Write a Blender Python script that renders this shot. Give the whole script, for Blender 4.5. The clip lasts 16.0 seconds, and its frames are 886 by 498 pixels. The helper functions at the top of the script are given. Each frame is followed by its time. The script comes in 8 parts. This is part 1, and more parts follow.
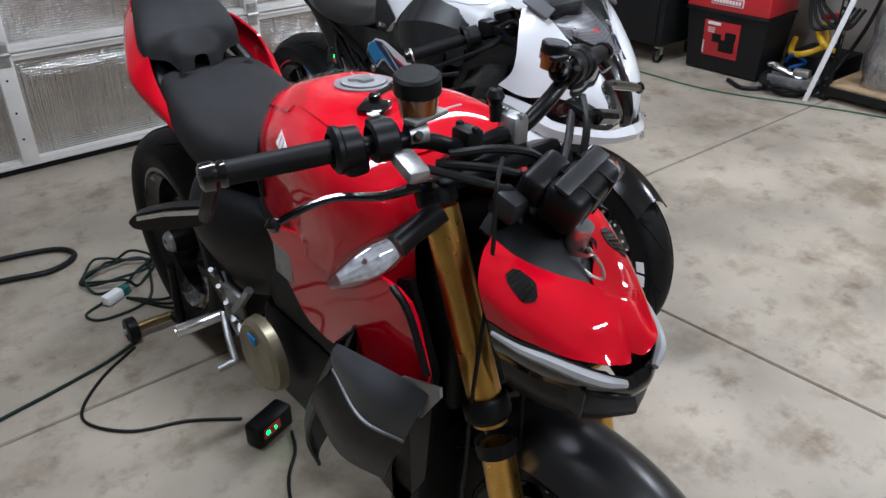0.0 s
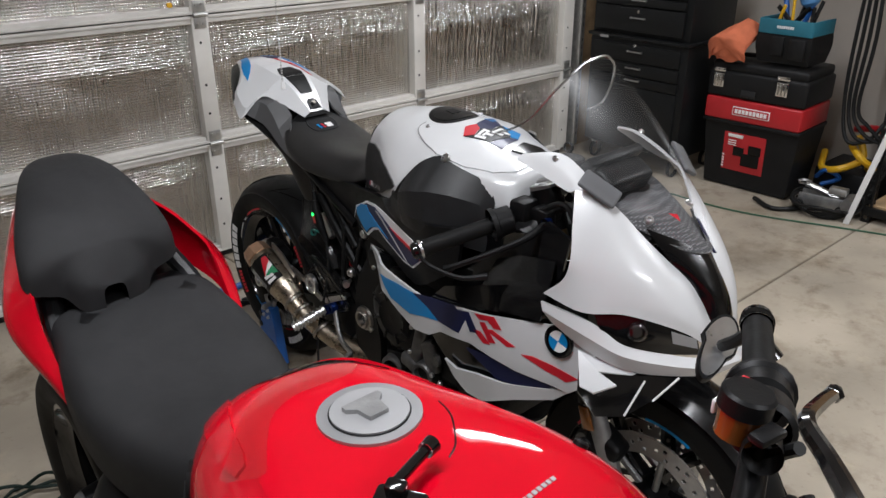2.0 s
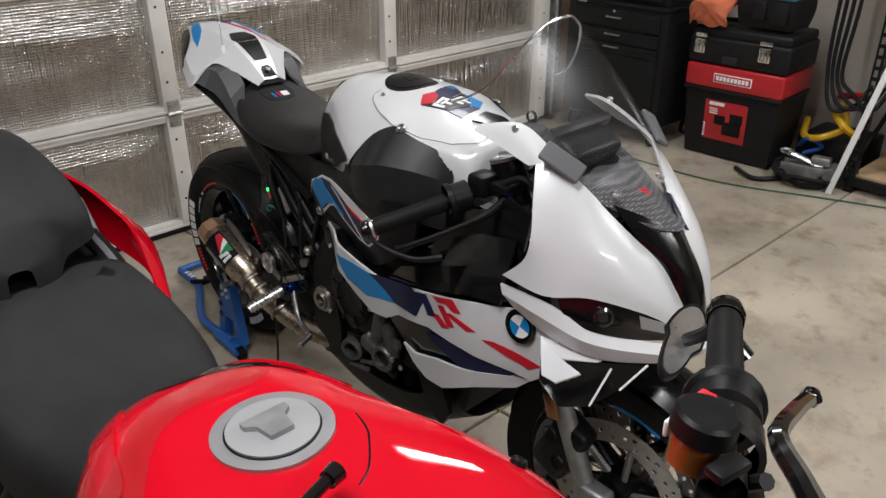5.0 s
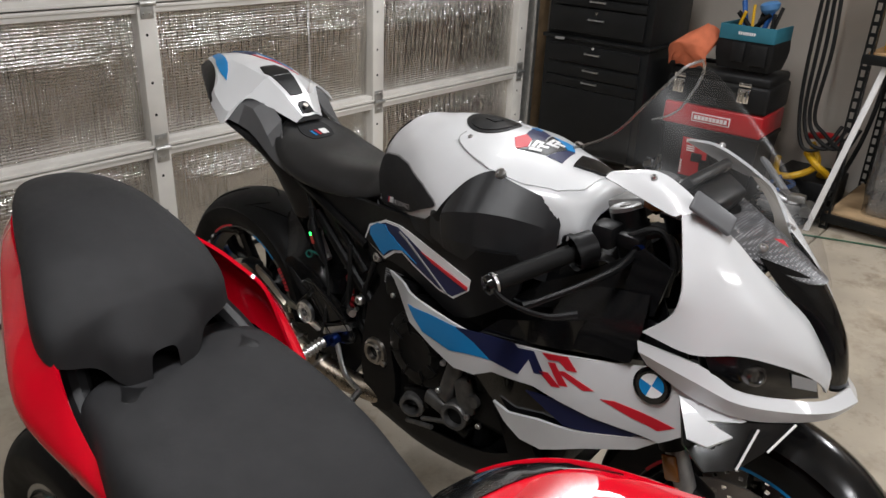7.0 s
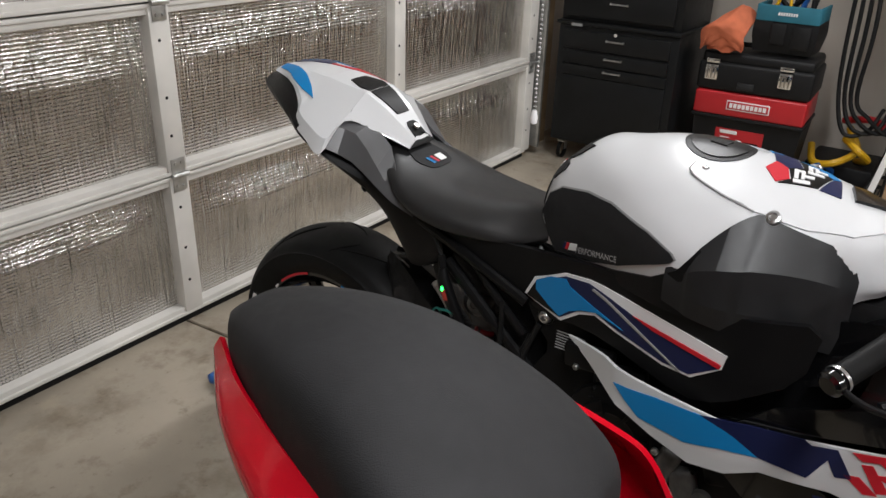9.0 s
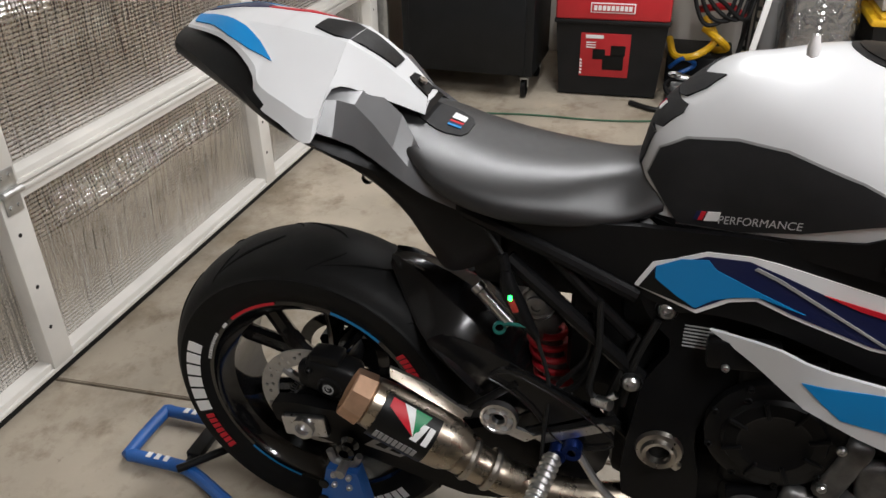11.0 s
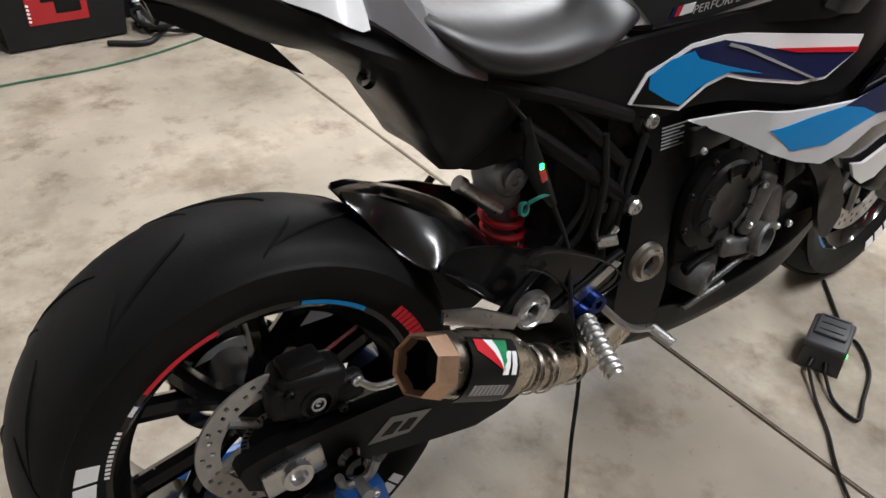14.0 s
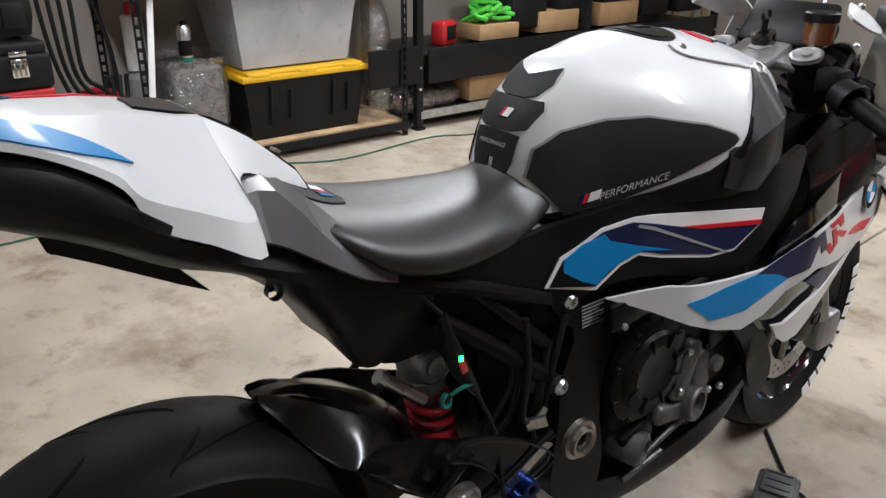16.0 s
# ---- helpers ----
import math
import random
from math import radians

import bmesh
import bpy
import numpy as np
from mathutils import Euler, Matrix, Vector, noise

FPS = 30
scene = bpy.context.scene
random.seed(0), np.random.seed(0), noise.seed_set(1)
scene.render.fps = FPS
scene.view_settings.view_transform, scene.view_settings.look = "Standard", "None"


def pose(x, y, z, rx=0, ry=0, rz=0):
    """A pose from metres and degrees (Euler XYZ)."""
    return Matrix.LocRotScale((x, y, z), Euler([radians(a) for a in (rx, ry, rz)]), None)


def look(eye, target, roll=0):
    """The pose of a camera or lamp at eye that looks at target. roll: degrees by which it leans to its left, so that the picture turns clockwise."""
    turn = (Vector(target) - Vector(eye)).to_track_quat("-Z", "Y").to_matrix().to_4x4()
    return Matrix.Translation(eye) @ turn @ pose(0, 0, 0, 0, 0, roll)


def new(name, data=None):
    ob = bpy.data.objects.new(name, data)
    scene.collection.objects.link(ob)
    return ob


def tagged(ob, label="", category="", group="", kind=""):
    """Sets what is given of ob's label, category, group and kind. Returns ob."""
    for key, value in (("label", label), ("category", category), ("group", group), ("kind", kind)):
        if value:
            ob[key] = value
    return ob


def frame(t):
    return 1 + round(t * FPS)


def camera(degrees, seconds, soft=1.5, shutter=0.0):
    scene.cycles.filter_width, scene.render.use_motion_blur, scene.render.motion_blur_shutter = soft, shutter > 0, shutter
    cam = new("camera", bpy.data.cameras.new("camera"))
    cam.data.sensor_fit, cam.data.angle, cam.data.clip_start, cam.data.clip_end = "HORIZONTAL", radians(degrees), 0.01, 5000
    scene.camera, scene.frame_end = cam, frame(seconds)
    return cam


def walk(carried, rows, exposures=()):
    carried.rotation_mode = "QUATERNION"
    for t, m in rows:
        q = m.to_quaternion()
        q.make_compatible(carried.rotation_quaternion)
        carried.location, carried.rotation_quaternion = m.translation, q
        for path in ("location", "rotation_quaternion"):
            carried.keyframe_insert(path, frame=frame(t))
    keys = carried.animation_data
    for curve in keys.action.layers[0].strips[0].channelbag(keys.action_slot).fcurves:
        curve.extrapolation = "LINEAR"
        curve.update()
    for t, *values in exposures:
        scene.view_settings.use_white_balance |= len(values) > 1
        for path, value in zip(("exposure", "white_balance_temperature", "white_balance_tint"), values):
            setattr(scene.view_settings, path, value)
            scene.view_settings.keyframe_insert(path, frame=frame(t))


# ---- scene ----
from mathutils.bvhtree import BVHTree
cam = camera(59.6, 16.0)
METRES, EYE, TILT, LEAN, TURN = 3.72, 1.45, -29.0, 0.0, -34.0
PATH = [
    (0, (-0.087, 0.072, 1.46), (1.011, 1.411, 0.459), 0.1),
    (0.5, (-0.003, 0.255, 1.495), (1.157, 1.596, 0.57), -0.0),
    (1, (0.048, 0.477, 1.529), (1.266, 1.816, 0.678), 0.3),
    (1.5, (0.126, 0.594, 1.518), (1.353, 1.941, 0.693), 0.2),
    (2, (0.289, 0.669, 1.5), (1.487, 2.038, 0.669), -0.2),
    (2.5, (0.384, 0.698, 1.477), (1.556, 2.077, 0.625), -0.5),
    (3, (0.409, 0.703, 1.467), (1.559, 2.085, 0.589), -0.8),
    (3.5, (0.415, 0.703, 1.464), (1.562, 2.075, 0.569), -0.9),
    (4, (0.416, 0.695, 1.468), (1.572, 2.054, 0.563), -0.9),
    (4.2, (0.415, 0.69, 1.47), (1.574, 2.044, 0.563), -0.8),
    (6.3, (0.342, 0.894, 1.457), (1.669, 2.122, 0.601), 1.6),
    (6.5, (0.285, 0.942, 1.462), (1.63, 2.156, 0.614), 1.9),
    (7, (0.227, 1.059, 1.452), (1.61, 2.243, 0.625), 2.5),
    (7.5, (0.287, 1.231, 1.437), (1.7, 2.391, 0.626), 2.8),
    (8, (0.315, 1.413, 1.419), (1.749, 2.548, 0.608), 2.7),
    (8.5, (0.272, 1.587, 1.41), (1.739, 2.665, 0.581), 2.4),
    (9, (0.236, 1.711, 1.401), (1.726, 2.736, 0.547), 1.7),
    (9.2, (0.251, 1.76, 1.391), (1.751, 2.759, 0.524), 1.4),
    (11.3, (0.503, 2.395, 1.26), (2.176, 2.766, 0.229), -1.5),
    (11.5, (0.561, 2.452, 1.222), (2.245, 2.718, 0.176), -1.9),
    (12, (0.697, 2.651, 1.138), (2.359, 2.64, 0.026), -2.9),
    (12.5, (0.72, 2.838, 1.088), (2.269, 2.461, -0.12), -1.5),
    (12.7, (0.711, 2.967, 1.082), (2.174, 2.431, -0.172), 0.3),
    (13, (0.699, 3.077, 1.09), (2.131, 2.458, -0.161), 0.1),
    (13.5, (0.729, 3.129, 1.055), (2.123, 2.368, -0.161), 1.2),
    (14, (0.709, 3.127, 1.123), (2.078, 2.177, 0.017), 1.6),
    (14.1, (0.695, 3.128, 1.127), (2.088, 2.155, 0.073), 1.0),
    (14.5, (0.702, 3.123, 1.163), (2.115, 2.097, 0.188), 0.6),
    (15, (0.714, 3.097, 1.176), (2.148, 2.025, 0.284), 0.6),
    (15.5, (0.716, 3.075, 1.183), (2.157, 1.967, 0.348), 0.7),
    (16, (0.718, 3.06, 1.192), (2.157, 1.928, 0.386), 0.7),
]
walk(cam, [(t, look(eye, target, roll)) for t, eye, target, roll in PATH],
     [(0, 0.17, 5330, 10), (0.5, 0.20, 5420, 10), (1.5, -0.10, 5720, 10), (3.5, -0.10, 5980, 10), (9, 0.08, 6000, 10), (11.5, 0.47, 6050, 10), (12.5, 0.70, 6300, 10), (13.5, 0.84, 6180, 10), (14.5, 0.80, 5650, 10), (16, 0.46, 5780, 10)])

# ---- world and light ----
world = bpy.data.worlds.new("world")
scene.world = world
world.use_nodes = True
world.node_tree.nodes["Background"].inputs[0].default_value = (0.5, 0.55, 0.62, 1)
world.node_tree.nodes["Background"].inputs[1].default_value = 0.06


def area_lamp(name, place, size_x, size_y, watts, colour, target):
    data = bpy.data.lights.new(name, "AREA")
    data.shape, data.size, data.size_y, data.energy, data.color = "RECTANGLE", size_x, size_y, watts, colour
    ob = new(name, data)
    ob.matrix_world = look(place, target)
    return ob


LAMPS = [(0.9, -0.9), (2.7, 2.5), (3.8, 0.3), (0.35, 1.4)]
LAMP_WATTS = [42, 27, 54, 36]
for (lx, ly), watts in zip(LAMPS, LAMP_WATTS):
    area_lamp("ceiling_lamp_light", (lx, ly, 2.46), 1.15, 0.16, watts, (1.0, 0.955, 0.90), (lx, ly, 0))


# ---- materials ----
def mat(name, colour, rough=0.5, metal=0.0, coat=0.0, vary=0.12, scale=8.0, bump=0.0, bump_scale=200.0, rough_vary=0.08, spec=0.5):
    spec = min(spec, 0.24) if max(colour) < 0.03 else spec
    m = bpy.data.materials.new(name)
    m.use_nodes = True
    nt = m.node_tree
    b = nt.nodes["Principled BSDF"]
    tc = nt.nodes.new("ShaderNodeTexCoord")
    n1 = nt.nodes.new("ShaderNodeTexNoise")
    n1.inputs["Scale"].default_value, n1.inputs["Detail"].default_value = scale, 6
    nt.links.new(tc.outputs["Object"], n1.inputs["Vector"])
    ramp = nt.nodes.new("ShaderNodeValToRGB")
    lo = [max(0, c * (1 - vary)) for c in colour]
    hi = [min(1, c * (1 + vary)) for c in colour]
    ramp.color_ramp.elements[0].position, ramp.color_ramp.elements[1].position = 0.3, 0.7
    ramp.color_ramp.elements[0].color, ramp.color_ramp.elements[1].color = (*lo, 1), (*hi, 1)
    nt.links.new(n1.outputs["Fac"], ramp.inputs["Fac"])
    nt.links.new(ramp.outputs["Color"], b.inputs["Base Color"])
    mr = nt.nodes.new("ShaderNodeMapRange")
    n2 = nt.nodes.new("ShaderNodeTexNoise")
    n2.inputs["Scale"].default_value, n2.inputs["Detail"].default_value = scale * 4.3, 4
    nt.links.new(tc.outputs["Object"], n2.inputs["Vector"])
    nt.links.new(n2.outputs["Fac"], mr.inputs["Value"])
    mr.inputs["To Min"].default_value, mr.inputs["To Max"].default_value = max(0.02, rough - rough_vary), min(1, rough + rough_vary)
    nt.links.new(mr.outputs["Result"], b.inputs["Roughness"])
    b.inputs["Metallic"].default_value = metal
    b.inputs["Coat Weight"].default_value = coat
    b.inputs["Coat Roughness"].default_value = 0.04
    b.inputs["Specular IOR Level"].default_value = spec
    if bump:
        n3 = nt.nodes.new("ShaderNodeTexNoise")
        n3.inputs["Scale"].default_value, n3.inputs["Detail"].default_value = bump_scale, 3
        nt.links.new(tc.outputs["Object"], n3.inputs["Vector"])
        bp = nt.nodes.new("ShaderNodeBump")
        bp.inputs["Strength"].default_value, bp.inputs["Distance"].default_value = bump, 0.002
        nt.links.new(n3.outputs["Fac"], bp.inputs["Height"])
        nt.links.new(bp.outputs["Normal"], b.inputs["Normal"])
    return m


def concrete():
    m = mat("concrete", (0.382, 0.334, 0.264), rough=0.5, vary=0.3, scale=1.6, bump=0.25, bump_scale=90, rough_vary=0.2)
    nt = m.node_tree
    b = nt.nodes["Principled BSDF"]
    src = b.inputs["Base Color"].links[0].from_socket
    tc = nt.nodes.new("ShaderNodeTexCoord")
    prev = src
    for sc, lo, hi, dark, det, amount in ((2.6, 0.50, 0.66, (0.50, 0.45, 0.38), 9, 0.75), (7.0, 0.54, 0.70, (0.46, 0.40, 0.33), 10, 0.8), (30.0, 0.62, 0.76, (0.35, 0.30, 0.24), 8, 0.85),
                                           (5.1, 0.58, 0.66, (1.25, 1.22, 1.15), 9, 0.5)):
        n = nt.nodes.new("ShaderNodeTexNoise")
        n.inputs["Scale"].default_value, n.inputs["Detail"].default_value, n.inputs["Roughness"].default_value = sc, det, 0.68
        nt.links.new(tc.outputs["Object"], n.inputs["Vector"])
        mr = nt.nodes.new("ShaderNodeMapRange")
        mr.inputs["From Min"].default_value, mr.inputs["From Max"].default_value, mr.inputs["To Max"].default_value = lo, hi, amount
        nt.links.new(n.outputs["Fac"], mr.inputs["Value"])
        mx = nt.nodes.new("ShaderNodeMix")
        mx.data_type, mx.blend_type = "RGBA", "MULTIPLY"
        nt.links.new(mr.outputs["Result"], mx.inputs[0])
        nt.links.new(prev, mx.inputs[6])
        mx.inputs[7].default_value = (*dark, 1)
        prev = mx.outputs[2]
    nt.links.new(prev, b.inputs["Base Color"])
    return m


def foil():
    m = mat("foil_insulation", (0.70, 0.685, 0.66), rough=0.15, metal=1.0, vary=0.14, scale=5, rough_vary=0.08)
    nt = m.node_tree
    b = nt.nodes["Principled BSDF"]
    tc = nt.nodes.new("ShaderNodeTexCoord")
    # bubble cells
    vo = nt.nodes.new("ShaderNodeTexVoronoi")
    vo.inputs["Scale"].default_value, vo.inputs["Randomness"].default_value = 90, 0.15
    nt.links.new(tc.outputs["Object"], vo.inputs["Vector"])
    # upright ripples
    mp = nt.nodes.new("ShaderNodeMapping")
    mp.inputs["Scale"].default_value = (62, 62, 1.6)
    nt.links.new(tc.outputs["Object"], mp.inputs["Vector"])
    nz = nt.nodes.new("ShaderNodeTexNoise")
    nz.inputs["Scale"].default_value, nz.inputs["Detail"].default_value = 1.0, 5
    nt.links.new(mp.outputs["Vector"], nz.inputs["Vector"])
    big = nt.nodes.new("ShaderNodeTexNoise")
    big.inputs["Scale"].default_value, big.inputs["Detail"].default_value = 9, 6
    nt.links.new(tc.outputs["Object"], big.inputs["Vector"])
    last = None
    for src, st, dist in ((big.outputs["Fac"], 0.22, 0.012), (nz.outputs["Fac"], 1.0, 0.016), (vo.outputs["Distance"], 0.95, 0.0045)):
        bp = nt.nodes.new("ShaderNodeBump")
        bp.inputs["Strength"].default_value, bp.inputs["Distance"].default_value = st, dist
        nt.links.new(src, bp.inputs["Height"])
        if last:
            nt.links.new(last, bp.inputs["Normal"])
        last = bp.outputs["Normal"]
    nt.links.new(last, b.inputs["Normal"])
    return m


def carbon():
    m = mat("carbon_fibre", (0.012, 0.012, 0.013), rough=0.2, coat=0.08, vary=0.1)
    nt = m.node_tree
    b = nt.nodes["Principled BSDF"]
    tc = nt.nodes.new("ShaderNodeTexCoord")
    mp = nt.nodes.new("ShaderNodeMapping")
    mp.inputs["Rotation"].default_value = (0.3, 0.5, radians(45))
    nt.links.new(tc.outputs["Object"], mp.inputs["Vector"])
    ck = nt.nodes.new("ShaderNodeTexChecker")
    ck.inputs["Scale"].default_value = 330
    ck.inputs["Color1"].default_value, ck.inputs["Color2"].default_value = (0.004, 0.004, 0.0045, 1), (0.009, 0.009, 0.0095, 1)
    nt.links.new(mp.outputs["Vector"], ck.inputs["Vector"])
    nt.links.new(ck.outputs["Color"], b.inputs["Base Color"])
    return m


def honeycomb():
    """Grey plastic dimpled with small pale cells."""
    m = mat("honeycomb_plastic", (0.10, 0.10, 0.105), rough=0.32, vary=0.1)
    nt = m.node_tree
    tc, vo, rp = nt.nodes.new("ShaderNodeTexCoord"), nt.nodes.new("ShaderNodeTexVoronoi"), nt.nodes.new("ShaderNodeValToRGB")
    vo.inputs["Scale"].default_value, vo.inputs["Randomness"].default_value = 190, 0.15
    rp.color_ramp.elements[0].color, rp.color_ramp.elements[1].color = (0.30, 0.30, 0.31, 1), (0.07, 0.07, 0.074, 1)
    rp.color_ramp.elements[0].position, rp.color_ramp.elements[1].position = 0.22, 0.42
    nt.links.new(tc.outputs["Object"], vo.inputs["Vector"])
    nt.links.new(vo.outputs["Distance"], rp.inputs["Fac"])
    nt.links.new(rp.outputs["Color"], nt.nodes["Principled BSDF"].inputs["Base Color"])
    return m


def clear(name, tint=(1, 1, 1), rough=0.03, base=0.05, crease=0.0):
    """Thin clear plastic: mostly see-through, with a glossy face."""
    m = bpy.data.materials.new(name)
    m.use_nodes = True
    nt = m.node_tree
    nt.nodes.remove(nt.nodes["Principled BSDF"])
    out = nt.nodes["Material Output"]
    tr, gl, mx = nt.nodes.new("ShaderNodeBsdfTransparent"), nt.nodes.new("ShaderNodeBsdfGlossy"), nt.nodes.new("ShaderNodeMixShader")
    tr.inputs["Color"].default_value = (*tint, 1)
    gl.inputs["Roughness"].default_value = rough
    mx.inputs[0].default_value = base
    nt.links.new(tr.outputs["BSDF"], mx.inputs[1])
    nt.links.new(gl.outputs["BSDF"], mx.inputs[2])
    if crease:
        tc, wr, bp = nt.nodes.new("ShaderNodeTexCoord"), nt.nodes.new("ShaderNodeTexNoise"), nt.nodes.new("ShaderNodeBump")
        wr.inputs["Scale"].default_value, wr.inputs["Detail"].default_value, wr.inputs["Distortion"].default_value = 14, 3, 1.6
        bp.inputs["Strength"].default_value, bp.inputs["Distance"].default_value = crease, 0.03
        nt.links.new(tc.outputs["Object"], wr.inputs["Vector"])
        nt.links.new(wr.outputs["Fac"], bp.inputs["Height"])
        nt.links.new(bp.outputs["Normal"], gl.inputs["Normal"])
    nt.links.new(mx.outputs["Shader"], out.inputs["Surface"])
    return m


def glow(name, colour, strength):
    m = mat(name, colour, rough=0.4, vary=0.02)
    b = m.node_tree.nodes["Principled BSDF"]
    b.inputs["Emission Color"].default_value, b.inputs["Emission Strength"].default_value = (*colour, 1), strength
    return m


CONCRETE, FOIL, CARBON = concrete(), foil(), carbon()
JOINT = mat("joint_dirt", (0.11, 0.095, 0.075), 0.95, vary=0.4, scale=30, bump=0.4)
WHITE_STEEL = mat("white_painted_steel", (0.7, 0.68, 0.64), 0.42, vary=0.10, scale=6, bump=0.08, bump_scale=60)
GALV = mat("galvanised_steel", (0.5, 0.5, 0.49), 0.42, metal=0.9, vary=0.2, scale=25)
WALL = mat("greige_wall_paint", (0.47, 0.43, 0.38), 0.85, vary=0.10, scale=2.2, bump=0.2, bump_scale=120)
CEIL = mat("ceiling_paint", (0.66, 0.64, 0.6), 0.9, vary=0.05, scale=2, bump=0.15)
TIMBER = mat("raw_timber", (0.42, 0.29, 0.16), 0.8, vary=0.25, scale=9)
RUBBER_SEAL = mat("black_rubber_seal", (0.01, 0.01, 0.01), 0.7)
RED = mat("red_gloss_paint", (0.50, 0.0008, 0.011), 0.42, coat=1.0, spec=0.0, vary=0.04, rough_vary=0.04)
WHITE = mat("white_gloss_paint", (0.64, 0.648, 0.660), 0.36, coat=0.6, vary=0.03, rough_vary=0.05)
BLACK_GLOSS = mat("black_gloss", (0.004, 0.004, 0.0045), 0.14, coat=0.6)
BLACK_MATT = mat("black_matt_plastic", (0.0050, 0.0050, 0.0054), 0.42, vary=0.2, scale=14, bump=0.12, bump_scale=500)
GREY_PLASTIC = mat("dark_grey_moulded_plastic", (0.017, 0.0174, 0.0185), 0.42, vary=0.15, scale=20, bump=0.15, bump_scale=700)
SEAT = mat("black_seat_fabric", (0.017, 0.017, 0.018), 0.62, vary=0.15, scale=20, bump=0.35, bump_scale=900)
SEAT_VINYL = mat("black_seat_vinyl", (0.013, 0.013, 0.0135), 0.40, vary=0.15, scale=20, bump=0.10, bump_scale=900, spec=1.0)
RUBBER = mat("tyre_rubber", (0.0056, 0.0056, 0.0056), 0.56, vary=0.25, scale=9, bump=0.15, bump_scale=300)
GROOVE = mat("tread_groove", (0.0025, 0.0025, 0.0025), 0.9)
FRAME_BLACK = mat("black_satin_metal", (0.004, 0.004, 0.0043), 0.36, vary=0.25, scale=15, bump=0.1, bump_scale=250)
ENGINE = mat("engine_black", (0.0075, 0.0075, 0.0079), 0.45, vary=0.3, scale=18, bump=0.2, bump_scale=200)
ALU = mat("machined_aluminium", (0.62, 0.62, 0.63), 0.3, metal=1.0, vary=0.12, scale=30)
CAST = mat("cast_aluminium", (0.34, 0.34, 0.34), 0.48, metal=0.85, vary=0.2, scale=30, bump=0.2, bump_scale=300)
CAST_DARK = mat("weathered_cast_aluminium", (0.15, 0.148, 0.145), 0.5, metal=0.8, vary=0.3, scale=35, bump=0.25, bump_scale=300)
CHROME = mat("chrome", (0.8, 0.8, 0.8), 0.1, metal=1.0, vary=0.03)
STEEL = mat("brushed_steel", (0.45, 0.42, 0.38), 0.3, metal=1.0, vary=0.2, scale=22)
DISC = mat("brake_disc_steel", (0.36, 0.345, 0.32), 0.42, metal=0.4, vary=0.12, scale=40)
TITAN = mat("heat_tinted_titanium", (0.47, 0.41, 0.33), 0.28, metal=1.0, vary=0.18, scale=7)
COPPER = mat("rose_anodised_tip", (0.62, 0.4, 0.27), 0.38, metal=0.85, vary=0.12, scale=40)
GOLD = mat("gold_anodised", (0.66, 0.4, 0.1), 0.3, metal=1.0, vary=0.1, scale=20)
GOLD_DULL = mat("bronze_anodised", (0.3, 0.21, 0.1), 0.34, metal=1.0, vary=0.1, scale=20)
MAGNESIUM = mat("bronze_magnesium_cover", (0.23, 0.2, 0.13), 0.42, metal=0.6, vary=0.12, scale=20)
BLUE_STEEL = mat("blue_powder_coat", (0.018, 0.1, 0.36), 0.4, vary=0.15, scale=12, bump=0.1)
BLUE_ANOD = mat("blue_anodised", (0.006, 0.022, 0.13), 0.3, metal=0.8)
D_BLUE = mat("decal_light_blue", (0.012, 0.21, 0.52), 0.42, coat=0.15, vary=0.03)
D_NAVY = mat("decal_navy", (0.01, 0.014, 0.06), 0.42, coat=0.15, vary=0.03)
D_RED = mat("decal_red", (0.52, 0.012, 0.025), 0.42, coat=0.15, vary=0.03)
D_WHITE = mat("decal_white", (0.8, 0.8, 0.8), 0.4, vary=0.03)
D_GREY = mat("decal_grey", (0.3, 0.3, 0.3), 0.5, vary=0.06)
D_SILVER = mat("decal_silver", (0.55, 0.55, 0.56), 0.45, vary=0.06)
D_BLACK = mat("decal_black", (0.005, 0.005, 0.005), 0.35)
D_GREEN = mat("decal_green", (0.01, 0.22, 0.08), 0.4)
TEAL = mat("teal_plastic", (0.012, 0.12, 0.10), 0.45)
YELLOW = mat("yellow_plastic", (0.72, 0.42, 0.01), 0.4, vary=0.08)
RED_PLASTIC = mat("red_plastic", (0.42, 0.015, 0.02), 0.4, vary=0.1)
RED_SPRING = mat("red_spring_coat", (0.36, 0.01, 0.018), 0.35)
BOX_BLACK = mat("black_tool_box_plastic", (0.0085, 0.0085, 0.009), 0.5, vary=0.2, scale=12, bump=0.25, bump_scale=350)
CAB_BLACK = mat("black_cabinet_enamel", (0.0085, 0.009, 0.0095), 0.36, vary=0.2, scale=10, bump=0.2, bump_scale=160)
ORANGE = mat("orange_cloth", (0.55, 0.15, 0.07), 0.95, vary=0.15, scale=15, bump=0.5, bump_scale=400)
CARD = mat("cardboard", (0.4, 0.25, 0.12), 0.85, vary=0.12, scale=12)
SMOKE_PVC = clear("clear_bag", (0.80, 0.81, 0.82), 0.10, 0.30, 0.9)
HONEYCOMB = honeycomb()
SCREEN_EDGE = clear("screen_edge_plastic", (0.8, 0.82, 0.83), 0.22, 0.45)
SCREEN = clear("smoked_screen", (0.95, 0.95, 0.955), 0.34, 0.035)
RED_FILM = clear("hazy_paint_film", (1.0, 0.98, 0.98), 0.24, 0.09)
LENS = clear("clear_lens", (0.85, 0.86, 0.88), 0.04, 0.16)
AMBER = mat("amber_fluid_cup", (0.16, 0.055, 0.008), 0.15, coat=0.8)
CLEAR_TOTE = mat("milky_clear_plastic", (0.42, 0.43, 0.45), 0.3, vary=0.15, scale=5, rough_vary=0.1)
